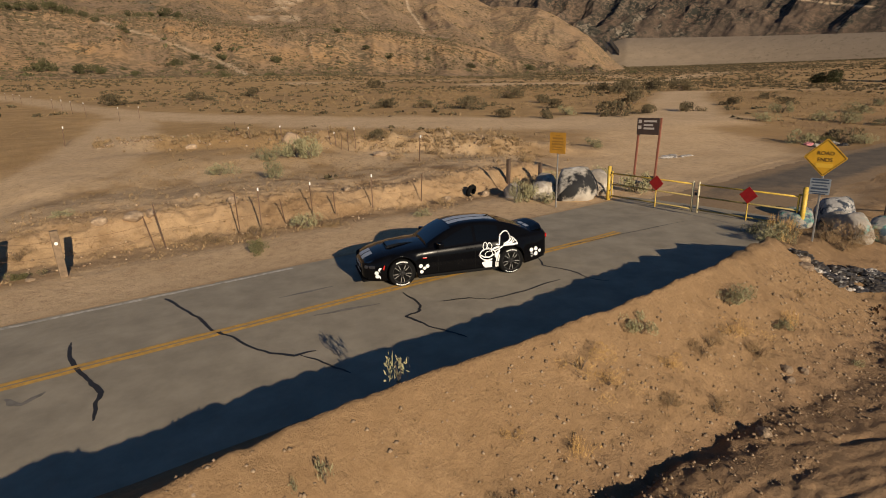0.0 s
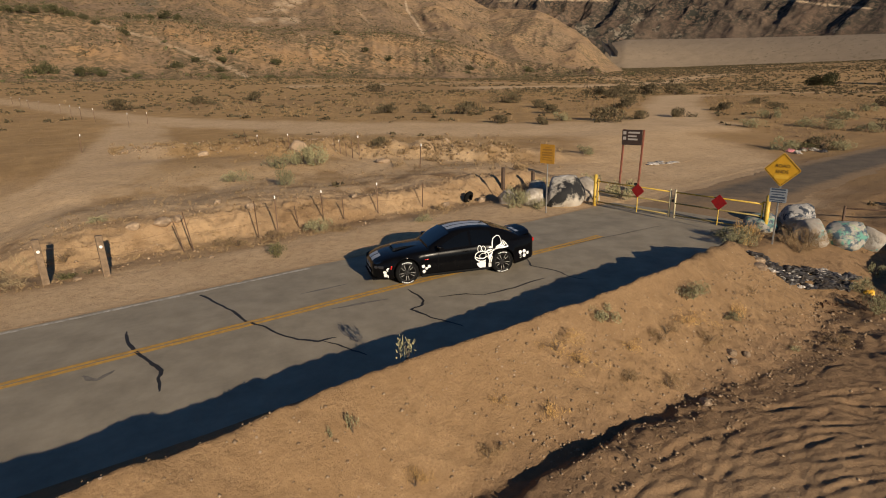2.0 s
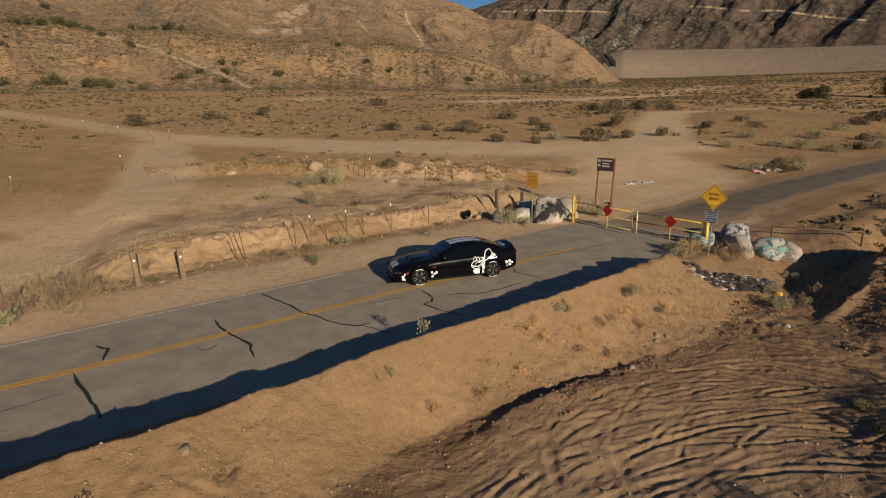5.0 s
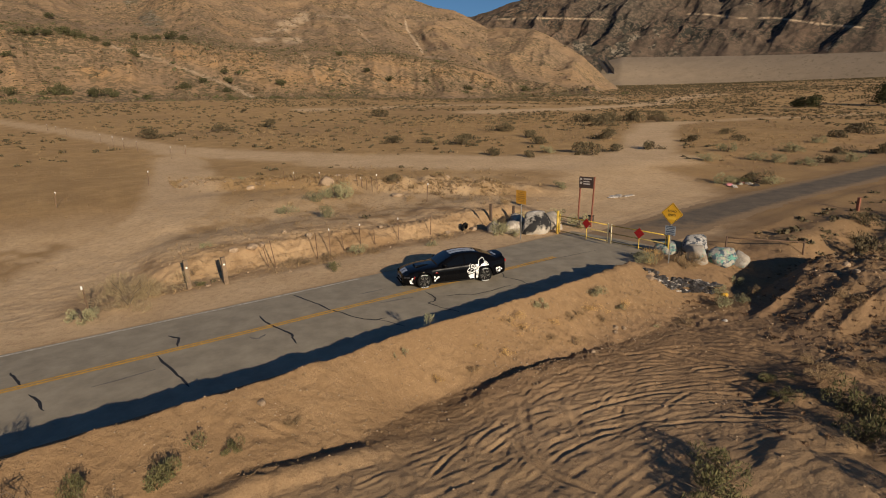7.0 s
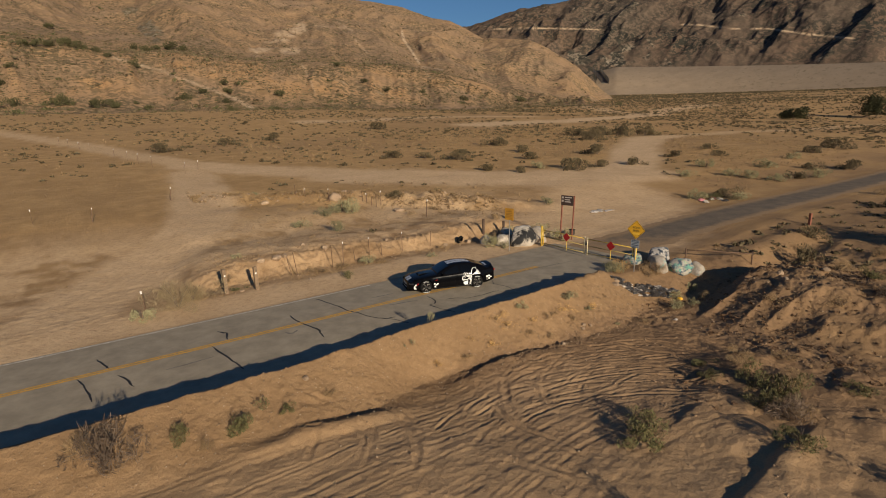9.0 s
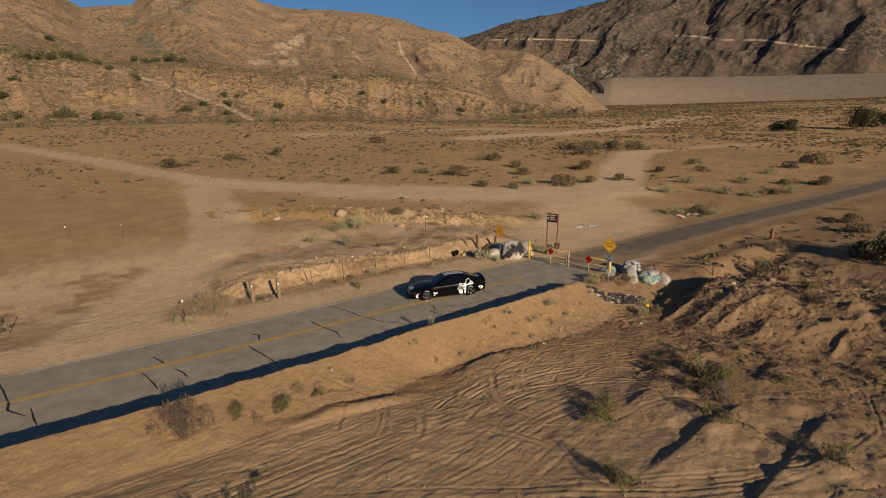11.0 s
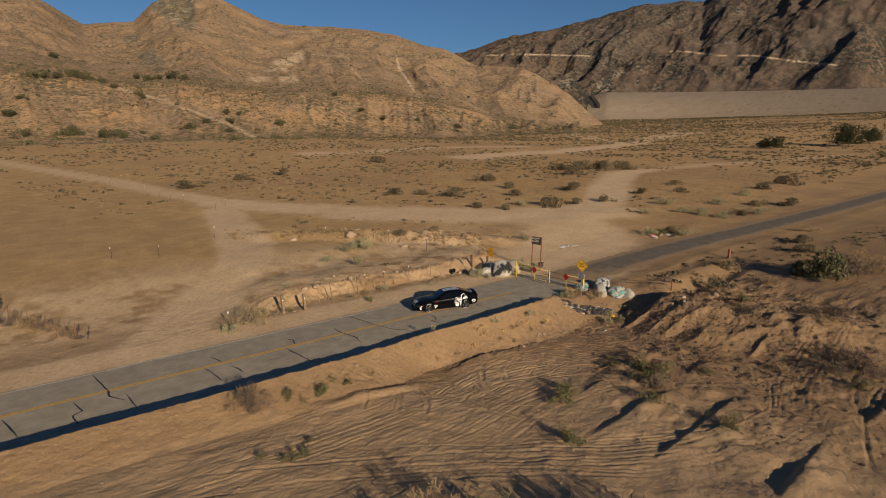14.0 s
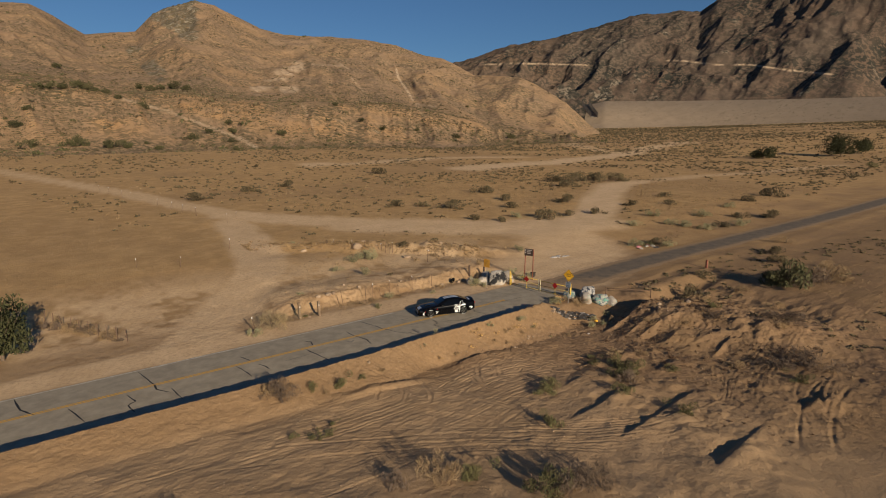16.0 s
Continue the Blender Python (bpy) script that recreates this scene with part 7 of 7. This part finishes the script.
def away_from_tracks(x, y):
    """Distance beyond the edge of the nearest bare track."""
    d = np.full(x.shape, 1e9)
    for px, py, half in BARE_WAYS:
        for k in range(len(px) - 1):
            ex, ey = px[k + 1] - px[k], py[k + 1] - py[k]
            t = np.clip(((x - px[k]) * ex + (y - py[k]) * ey) / (ex * ex + ey * ey), 0, 1)
            d = np.minimum(d, np.hypot(x - px[k] - t * ex, y - py[k] - t * ey) - half)
    return d


def build_scatter():
    rng = np.random.default_rng(12)
    # dry weeds and straw on the flat behind the bank, and grassy fringes round the bushes of the plain
    n = 3600
    x, y = rng.uniform(-11, 19, n), rng.uniform(10.5, 33, n)
    keep = (away_from_tracks(x, y) > 0) & (fbm(x * 0.25, y * 0.25, 3, 96) + 0.3 * rng.random(n) > 0.0)
    x, y = x[keep], y[keep]
    scatter_tufts("flat_straw", np.stack([x, y, ground_height(x, y)], 1), rng.uniform(0.04, 0.15, len(x)), LEAF_DRY, "thin dry straw on the flat behind the bank", 8, 21, "grass")
    n = 9000
    x, y = rng.uniform(12, 130, n), rng.uniform(8, 110, n)
    keep = (y - road_y(x) > 6) & (away_from_tracks(x, y) > 0.5) & (fbm(x * 0.07, y * 0.07, 3, 98) + 0.35 * rng.random(n) > 0.10)
    x, y = x[keep], y[keep]
    scatter_tufts("plain_straw", np.stack([x, y, ground_height(x, y)], 1), rng.uniform(0.15, 0.5, len(x)) * (0.8 + y / 160), LEAF_DRY, "dry golden-brown grass between the bushes", 7, 22, "grass")
    # small scrub over the plain
    n = 22000
    d = 18 + 420 * rng.random(n) ** 1.15
    b = np.radians(rng.uniform(-12, 76, n))
    x, y = -8 + d * np.sin(b), -6 + d * np.cos(b)
    v = y - road_y(x)
    keep = (fbm(x * 0.035, y * 0.035, 3, 77) + 0.45 * rng.random(n) > 0.12) & (v > 12) & ~((x < -4) & (y < 90 + 2 * (x + 4))) & ~((x > 12) & (x < 36) & (y < 33)) & (rng.random(n) < np.clip((y - 22 + 0.5 * (x - 20)) / 90, 0.04, 1)) & (away_from_tracks(x, y) > 0) & (rng.random(n) < np.where(x < 45, 0.6, 1.0))
    x, y, d = x[keep], y[keep], d[keep]
    z = ground_height(x, y)
    s = rng.uniform(0.18, 0.55, len(x)) * (1 + d / 260)
    pts = np.stack([x, y, z], 1)
    half = rng.random(len(x)) < 0.55
    scatter_bushes("plain_scrub", pts[half], s[half] * 1.15, LEAF_SCRUB, "scattered olive-brown scrub on the plain", 14, 3)
    scatter_tufts("plain_dry_grass", pts[~half], s[~half] * 0.8, LEAF_DRY, "scattered dry brown tufts on the plain", 7, 4, "grass")
    # taller scrub up the valley towards the dam
    n = 24000
    d = 420 + 1900 * rng.random(n) ** 1.2
    b = np.radians(rng.uniform(24, 76, n))
    x, y = EX + d * np.sin(b), EY + d * np.cos(b)
    keep = fbm(x * 0.006, y * 0.006, 3, 78) + 0.5 * rng.random(n) > 0.05
    x, y, d = x[keep], y[keep], d[keep]
    scatter_bushes("valley_scrub", np.stack([x, y, ground_height(x, y)], 1), rng.uniform(0.8, 2.2, len(x)) * (0.7 + d / 1100), LEAF_SCRUB, "low olive scrub over the valley floor", 7, 13)
    # on the mounds and past the near side of the road
    n = 1700
    x, y = rng.uniform(8, 70, n), rng.uniform(-34, -2, n)
    v = y - road_y(x)
    keep = (v < -5.2) & (fbm(x * 0.12, y * 0.12, 3, 79) + 0.5 * rng.random(n) > 0.15)
    x, y = x[keep], y[keep]
    pts = np.stack([x, y, ground_height(x, y)], 1)
    n2 = 1900
    x, y = rng.uniform(10, 27, n2), rng.uniform(-22, -6, n2)
    keep = fbm(x * 0.35, y * 0.35, 3, 89) + 0.4 * rng.random(n2) > 0.22
    q = np.stack([x[keep], y[keep], ground_height(x[keep], y[keep])], 1)
    scatter_bushes("mound_rust_weeds", q, rng.uniform(0.06, 0.20, len(q)), LEAF_RUST, "dead rust-brown weeds on the earth mound", 12, 15, "grass")
    x, y = rng.uniform(3, 13, 500), rng.uniform(-27, -12, 500)
    keep = fbm(x * 0.3, y * 0.3, 3, 90) > 0.12
    q = np.stack([x[keep], y[keep], ground_height(x[keep], y[keep])], 1)
    scatter_bushes("field_rust_weeds", q, rng.uniform(0.05, 0.16, len(q)), LEAF_RUST, "dead rust-brown weeds in the rutted field", 12, 16, "grass")
    scatter_tufts("mound_dry_grass", pts, rng.uniform(0.06, 0.22, len(pts)), LEAF_DRY, "dry brown weeds on the earth mounds", 12, 5, "grass")
    # weeds along the fence and on the bank
    n = 3200
    x, y = rng.uniform(-12, 15, n), rng.normal(8.8, 1.7, n)
    keep = (y - road_y(x) > 6.9) & (fbm(x * 0.5, y * 0.5, 3, 80) > -0.05)
    x, y = x[keep], y[keep]
    pts = np.stack([x, y, ground_height(x, y)], 1)
    scatter_tufts("roadside_weeds", pts, rng.uniform(0.04, 0.14, len(x)), LEAF_DRY, "dry weeds along the roadside fence", 8, 6, "grass")
    # thin stubble on the fallow field beside the dirt track
    n = 2600
    x, y = rng.uniform(-60, -12, n), rng.uniform(12, 95, n)
    keep = fbm(x * 0.05, y * 0.25, 3, 93) > -0.05
    x, y = x[keep], y[keep]
    scatter_tufts("field_stubble", np.stack([x, y, ground_height(x, y)], 1), rng.uniform(0.05, 0.16, len(x)), LEAF_DRY, "thin dry stubble on the fallow field", 8, 18, "grass")
    # scrub on the flat past the earth mound
    n = 1500
    x, y = rng.uniform(22, 95, n), rng.uniform(-40, 8, n)
    keep = (y - road_y(x) < -5) & (fbm(x * 0.08, y * 0.08, 3, 94) > -0.12)
    x, y = x[keep], y[keep]
    scatter_bushes("flat_scrub", np.stack([x, y, ground_height(x, y)], 1), rng.uniform(0.15, 0.5, len(x)), LEAF_SCRUB, "low olive-brown scrub past the earth mound", 16, 19)
    # rough low ridge beyond the bank
    n = 2600
    x = rng.uniform(-7, 19, n)
    y = 29.5 - 0.75 * (x - 6) + rng.normal(0, 1.9, n)
    keep = fbm(x * 0.4, y * 0.4, 3, 92) > -0.2
    x, y = x[keep], y[keep]
    scatter_tufts("ridge_weeds", np.stack([x, y, ground_height(x, y)], 1), rng.uniform(0.12, 0.36, len(x)), LEAF_DRY, "dry brown weeds along a rough earth ridge", 10, 17, "grass")
    # thin straw on the near berm
    n = 1500
    x = rng.uniform(-18, 10, n)
    y = road_y(x) + rng.uniform(-9.2, -5.8, n)
    keep = fbm(x * 0.4, y * 0.4, 3, 83) > 0.05
    x, y = x[keep], y[keep]
    pts = np.stack([x, y, ground_height(x, y)], 1)
    scatter_tufts("berm_weeds", pts, rng.uniform(0.025, 0.08, len(x)), LEAF_DRY, "thin dry weeds on the sandy berm", 7, 7, "grass")
    # stones
    for name, m, fx, fy, lo, hi, label in (("berm_pebbles", 4500, lambda k: np.where(rng.random(k) < 0.35, rng.uniform(-18, 0, k), rng.uniform(-1.5, 11, k)), lambda x: road_y(x) + rng.uniform(-9.0, -5.75, len(x)), 0.006, 0.048, "small stones on the sandy berm"),
                                           ("bank_stones", 900, lambda k: rng.uniform(-12, 14, k), lambda x: road_y(x) + rng.uniform(7.6, 12.5, len(x)), 0.015, 0.075, "stones in the cut bank"),
                                           ("ridge_stones", 1000, lambda k: rng.uniform(-7, 19, k), lambda x: 29.5 - 0.75 * (x - 6) + rng.normal(-0.8, 1.3, len(x)), 0.02, 0.16, "stones and rubble along a rough earth ridge"),
                                           ("mound_stones", 1500, lambda k: rng.uniform(9, 30, k), lambda x: rng.uniform(-22, -5.5, len(x)), 0.015, 0.075, "stones and rubble on the earth mounds"),
                                           ("field_stones", 2600, lambda k: rng.uniform(-30, 12, k), lambda x: rng.uniform(-28, -9, len(x)), 0.012, 0.055, "small stones in the rutted sand")):
        x = fx(m)
        y = fy(x)
        z = ground_height(x, y)
        s = lo + (hi - lo) * rng.random(m) ** 3
        unit = np.array([(1, 0, 0), (0, 1, 0), (-1, 0, 0), (0, -1, 0), (0, 0, 0.8), (0, 0, -0.8)])
        tri = np.array([(0, 1, 4), (1, 2, 4), (2, 3, 4), (3, 0, 4), (1, 0, 5), (2, 1, 5), (3, 2, 5), (0, 3, 5)])
        co = (unit[None] * (s[:, None, None] * rng.uniform(0.6, 1.3, (m, 6, 1)))) + np.stack([x, y, z + 0.25 * s], 1)[:, None]
        me = bpy.data.meshes.new(name)
        f = (tri[None] + (np.arange(m) * 6)[:, None, None]).reshape(-1, 3)
        me.vertices.add(6 * m)
        me.vertices.foreach_set("co", co.reshape(-1).astype(np.float32))
        me.loops.add(f.size)
        me.loops.foreach_set("vertex_index", f.ravel().astype(np.int32))
        me.polygons.add(len(f))
        me.polygons.foreach_set("loop_start", (np.arange(len(f)) * 3).astype(np.int32))
        me.update(calc_edges=True)
        me.materials.append(PEBBLE)
        tagged(new(name, me), label, "stones", kind="stuff")


PEBBLE = leaf_material("pebble", (0.21, 0.14, 0.085), (0.42, 0.31, 0.205), 0.9)


def build_hill_scrub():
    """Dots of scrub over the hills."""
    rng = np.random.default_rng(31)
    hill = bpy.data.objects["hill"].data
    co = np.zeros(len(hill.vertices) * 3, np.float32)
    hill.vertices.foreach_get("co", co)
    co = co.reshape(-1, 3)
    r = np.hypot(co[:, 0] - EX, co[:, 1] - EY)
    b = np.degrees(np.arctan2(co[:, 0] - EX, co[:, 1] - EY))
    w = ((r > 365) & (r < 1420) & (b > -9) & (b < 49)) * (0.3 + 2.0 * smooth(900, 380, r)) * smooth(-0.35, 0.3, fbm(co[:, 0] * 0.012, co[:, 1] * 0.012, 3, 88) + 0.1)
    pick = rng.choice(len(co), 25000, replace=False, p=w / w.sum())
    pts, r = co[pick], r[pick]
    size = rng.uniform(0.5, 1.7, len(pts)) * (0.75 + r / 900) * np.where(rng.random(len(pts)) < 0.06, 2.2, 1.0)
    k = rng.random(len(pts)) < 0.08
    scatter_bushes("hill_scrub", pts[~k], size[~k] * 0.85, LEAF_HILL, "scattered scrub over the brown hills", 7, 8)
    scatter_bushes("hill_green_scrub", pts[k], size[k], LEAF_THICKET, "scattered dark olive scrub over the hills", 14, 9)
    # thickets at the foot of the slope and along the bench
    for k, (b, e, wide) in enumerate(((-4.9, 2.4, 1.0), (-3.9, 0.75, 1.2), (-0.7, 0.9, 1.6), (1.6, 0.75, 1.3), (2.7, 0.75, 1.2), (4.4, 1.1, 0.5), (9.7, 2.0, 0.8), (11.4, 2.8, 0.9), (11.8, 2.1, 1.0), (16.2, 1.8, 1.0), (4.5, 4.2, 1.0), (8.3, 1.5, 1.0), (5.4, 0.6, 0.8), (12.0, 0.5, 0.9), (11.6, 1.2, 0.8),
                                      (-3.0, 5.6, 0.9), (-2.2, 5.55, 0.9), (-1.3, 5.7, 1.0), (-0.3, 5.75, 1.2), (0.6, 5.55, 1.1), (1.7, 5.4, 0.8), (2.6, 5.0, 0.7), (4.3, 5.9, 0.9), (5.2, 5.8, 0.9), (6.0, 5.9, 0.8), (7.2, 6.0, 1.2), (8.2, 5.95, 0.9), (21.5, 4.7, 0.7), (33.5, 1.5, 0.8), (39.0, 1.4, 0.9), (-1.6, 7.2, 0.8), (-4.0, 3.9, 0.7), (16.0, 0.6, 0.6), (24.0, 3.2, 0.7), (26.2, 2.4, 0.8), (29.6, 2.2, 0.7))):
        x, y, z, r = on_hill(b, e)
        w = r * math.tan(radians(wide))
        plant("thicket", x, y, w, w * 0.58, k, z)


build_plants()
build_tree(-30.9, 11.0, 5.2, 4.6, 5, "dense dark green tree beside the broken fence", 0.10, 8000)
build_tree(397, 135, 15, 18, 6, "dark green tree far off on the plain", 0.42, 5000)
build_tree(439, 137, 11, 10, 7, "dark green tree far off on the plain", 0.36, 3600)
build_tree(330, 149.6, 7.5, 12, 8, "low dark green tree far off on the plain", 0.36, 3600)
build_scatter()
build_hill_scrub()

# ---- rubbish ----
BLACK_BAG = mat("black_plastic_sheet", (0.03, 0.028, 0.027), 0.45, var=0.5, scale=5, second=(0.055, 0.044, 0.035))
GREY_BAG = mat("grey_plastic", (0.075, 0.07, 0.07), 0.5, var=0.4, scale=9)
WHITE_BAG = mat("white_plastic", (0.60, 0.57, 0.53), 0.5, var=0.3, scale=7, second=(0.28, 0.23, 0.18))
YELLOW_PLASTIC = mat("yellow_plastic", (0.70, 0.40, 0.03), 0.5)
CLOTH = mat("faded_cloth", (0.40, 0.36, 0.32), 0.9, var=0.3, scale=6)
PINK = mat("pink_cloth", (0.55, 0.22, 0.24), 0.9, var=0.3, scale=6)


def crumpled(name, x, y, w, d, h, seed, material, label, category="rubbish", group="", yaw=0):
    bm = bmesh.new()
    bmesh.ops.create_icosphere(bm, subdivisions=3, radius=1.0)
    off = Vector((seed * 5.7, seed * 2.3, seed))
    for v in bm.verts:
        c = v.co.copy()
        k = 1 + 0.55 * noise.noise(c * 2.0 + off) + 0.35 * noise.noise(c * 5.0 + off)
        v.co = Vector((c.x * k * w / 2, c.y * k * d / 2, max(c.z, -0.2) * k * h))
    ob = part(name, bm, material)
    ob.matrix_world = pose(x, y, gz(x, y) + 0.02, 0, 0, yaw)
    return tagged(ob, label, category, group)


def build_rubbish():
    rnd = random.Random(3)
    for k in range(115):
        a, c = rnd.uniform(-1, 1), rnd.uniform(-1, 1)
        x, y = 11.9 + 2.0 * a - 0.1 * c, -4.98 - 0.55 * a + 0.62 * c * (1 - 0.5 * a * a)
        kind = (0, 1, 0, 2, 1)[k % 5]
        size = (0.85, 0.38, 0.7)[kind]
        crumpled("plastic_bag", x, y, size * rnd.uniform(0.35, 0.85), size * rnd.uniform(0.25, 0.5), size * rnd.uniform(0.05, 0.16), k + 1, (BLACK_BAG, WHITE_BAG, GREY_BAG)[kind],
                 ("crumpled black plastic sheet in a rubbish heap", "crumpled white plastic bag in a rubbish heap", "torn grey plastic in a rubbish heap")[kind], "rubbish", "rubbish heap", rnd.uniform(0, 180))
    crumpled("plastic_jug", 13.5, -6.3, 0.34, 0.22, 0.14, 40, YELLOW_PLASTIC, "yellow plastic container lying on the sand", yaw=-30)
    crumpled("paper_scrap", 10.4, -8.3, 0.32, 0.18, 0.04, 41, WHITE_BAG, "flat white scrap lying on the sand", yaw=20)
    for k in range(6):
        crumpled("dumped_sheet", 26.0 + k * 0.42, 12.6 + rnd.uniform(-0.3, 0.3), rnd.uniform(0.5, 1.0), rnd.uniform(0.4, 0.7), 0.08, 50 + k, CLOTH if k % 2 else WHITE_BAG, "pale sheets dumped on the dirt", "rubbish", "dumped sheets", rnd.uniform(0, 180))
    for k in range(7):
        x, y = 41.3 + rnd.uniform(-1.6, 2.0), 10.0 + rnd.uniform(-0.9, 0.9)
        crumpled("dumped_cloth", x, y, rnd.uniform(0.5, 0.9), rnd.uniform(0.4, 0.7), rnd.uniform(0.12, 0.3), 60 + k, (PINK, WHITE_BAG, BLACK_BAG, CLOTH)[k % 4], "household rubbish dumped by a sagebrush", "rubbish", "dumped rubbish", rnd.uniform(0, 180))
    b = empty("storage_bin", 17.6, 7.0, gz(17.6, 7.0), 30)
    tagged(b, "black plastic bin lying behind the notice board", "bin")
    part("bin_body", box(bmesh.new(), (0.62, 0.45, 0.42), (0, 0, 0.2), None, 0.05), BLACK_BAG, b)
    part("bin_lid", box(bmesh.new(), (0.68, 0.50, 0.05), (0.02, 0, 0.43), Euler((0, 0.1, 0)).to_matrix(), 0.02), TRIM, b)
    t = part("buried_tyre", lathe([(0.17, -0.09), (0.26, -0.11), (0.32, -0.06), (0.33, 0.0), (0.32, 0.06), (0.26, 0.11), (0.17, 0.09)], 24), RUBBER, None, "", True)
    t.matrix_world = pose(8.35, 9.6, gz(8.35, 9.6) + 0.22, 20, 15, 30)
    tagged(t, "old black tyre half buried in the bank", "tyre")
    for k, (x, y, w, h) in enumerate(((-6.7, 10.0, 0.42, 0.30), (-5.7, 10.1, 0.65, 0.34), (-5.1, 10.2, 0.4, 0.28), (5.2, 28.1, 1.15, 0.95), (8.9, 21.1, 0.9, 0.35), (-2.2, 10.6, 0.4, 0.3), (-3.3, 12.0, 0.35, 0.25), (15.3, 23.5, 0.8, 0.5), (7.2, 30.5, 0.6, 0.4), (-1.0, 31.5, 0.7, 0.45), (2.6, 10.8, 0.3, 0.2),
                                      (-9.3, -7.1, 0.24, 0.14), (5.0, -6.9, 0.22, 0.16), (5.3, -7.1, 0.18, 0.14), (4.8, -7.1, 0.2, 0.12), (2.9, -7.7, 0.26, 0.16), (9.6, -4.8, 0.45, 0.2), (10.0, -4.55, 0.3, 0.2), (18.0, -9.5, 0.4, 0.3), (16.6, -10.5, 0.35, 0.2), (20.3, -10.8, 0.4, 0.25), (-4.5, 6.9, 0.2, 0.12), (-8.6, 7.1, 0.25, 0.12), (6.9, 9.4, 0.4, 0.25), (9.0, 9.4, 0.45, 0.3))):
        me = stone_mesh("rock", 20 + k, sub=2)
        me.materials.append(ROCK_TAN)
        ob = new("rock", me)
        ob.matrix_world = pose(x, y, gz(x, y) + h * 0.2, 0, 0, 40 * k) @ Matrix.Diagonal((w / 1.6, w / 1.9, h / 1.5, 1))
        tagged(ob, "pale rough rock lying on sandy ground", "rock", "loose rocks")


build_rubbish()
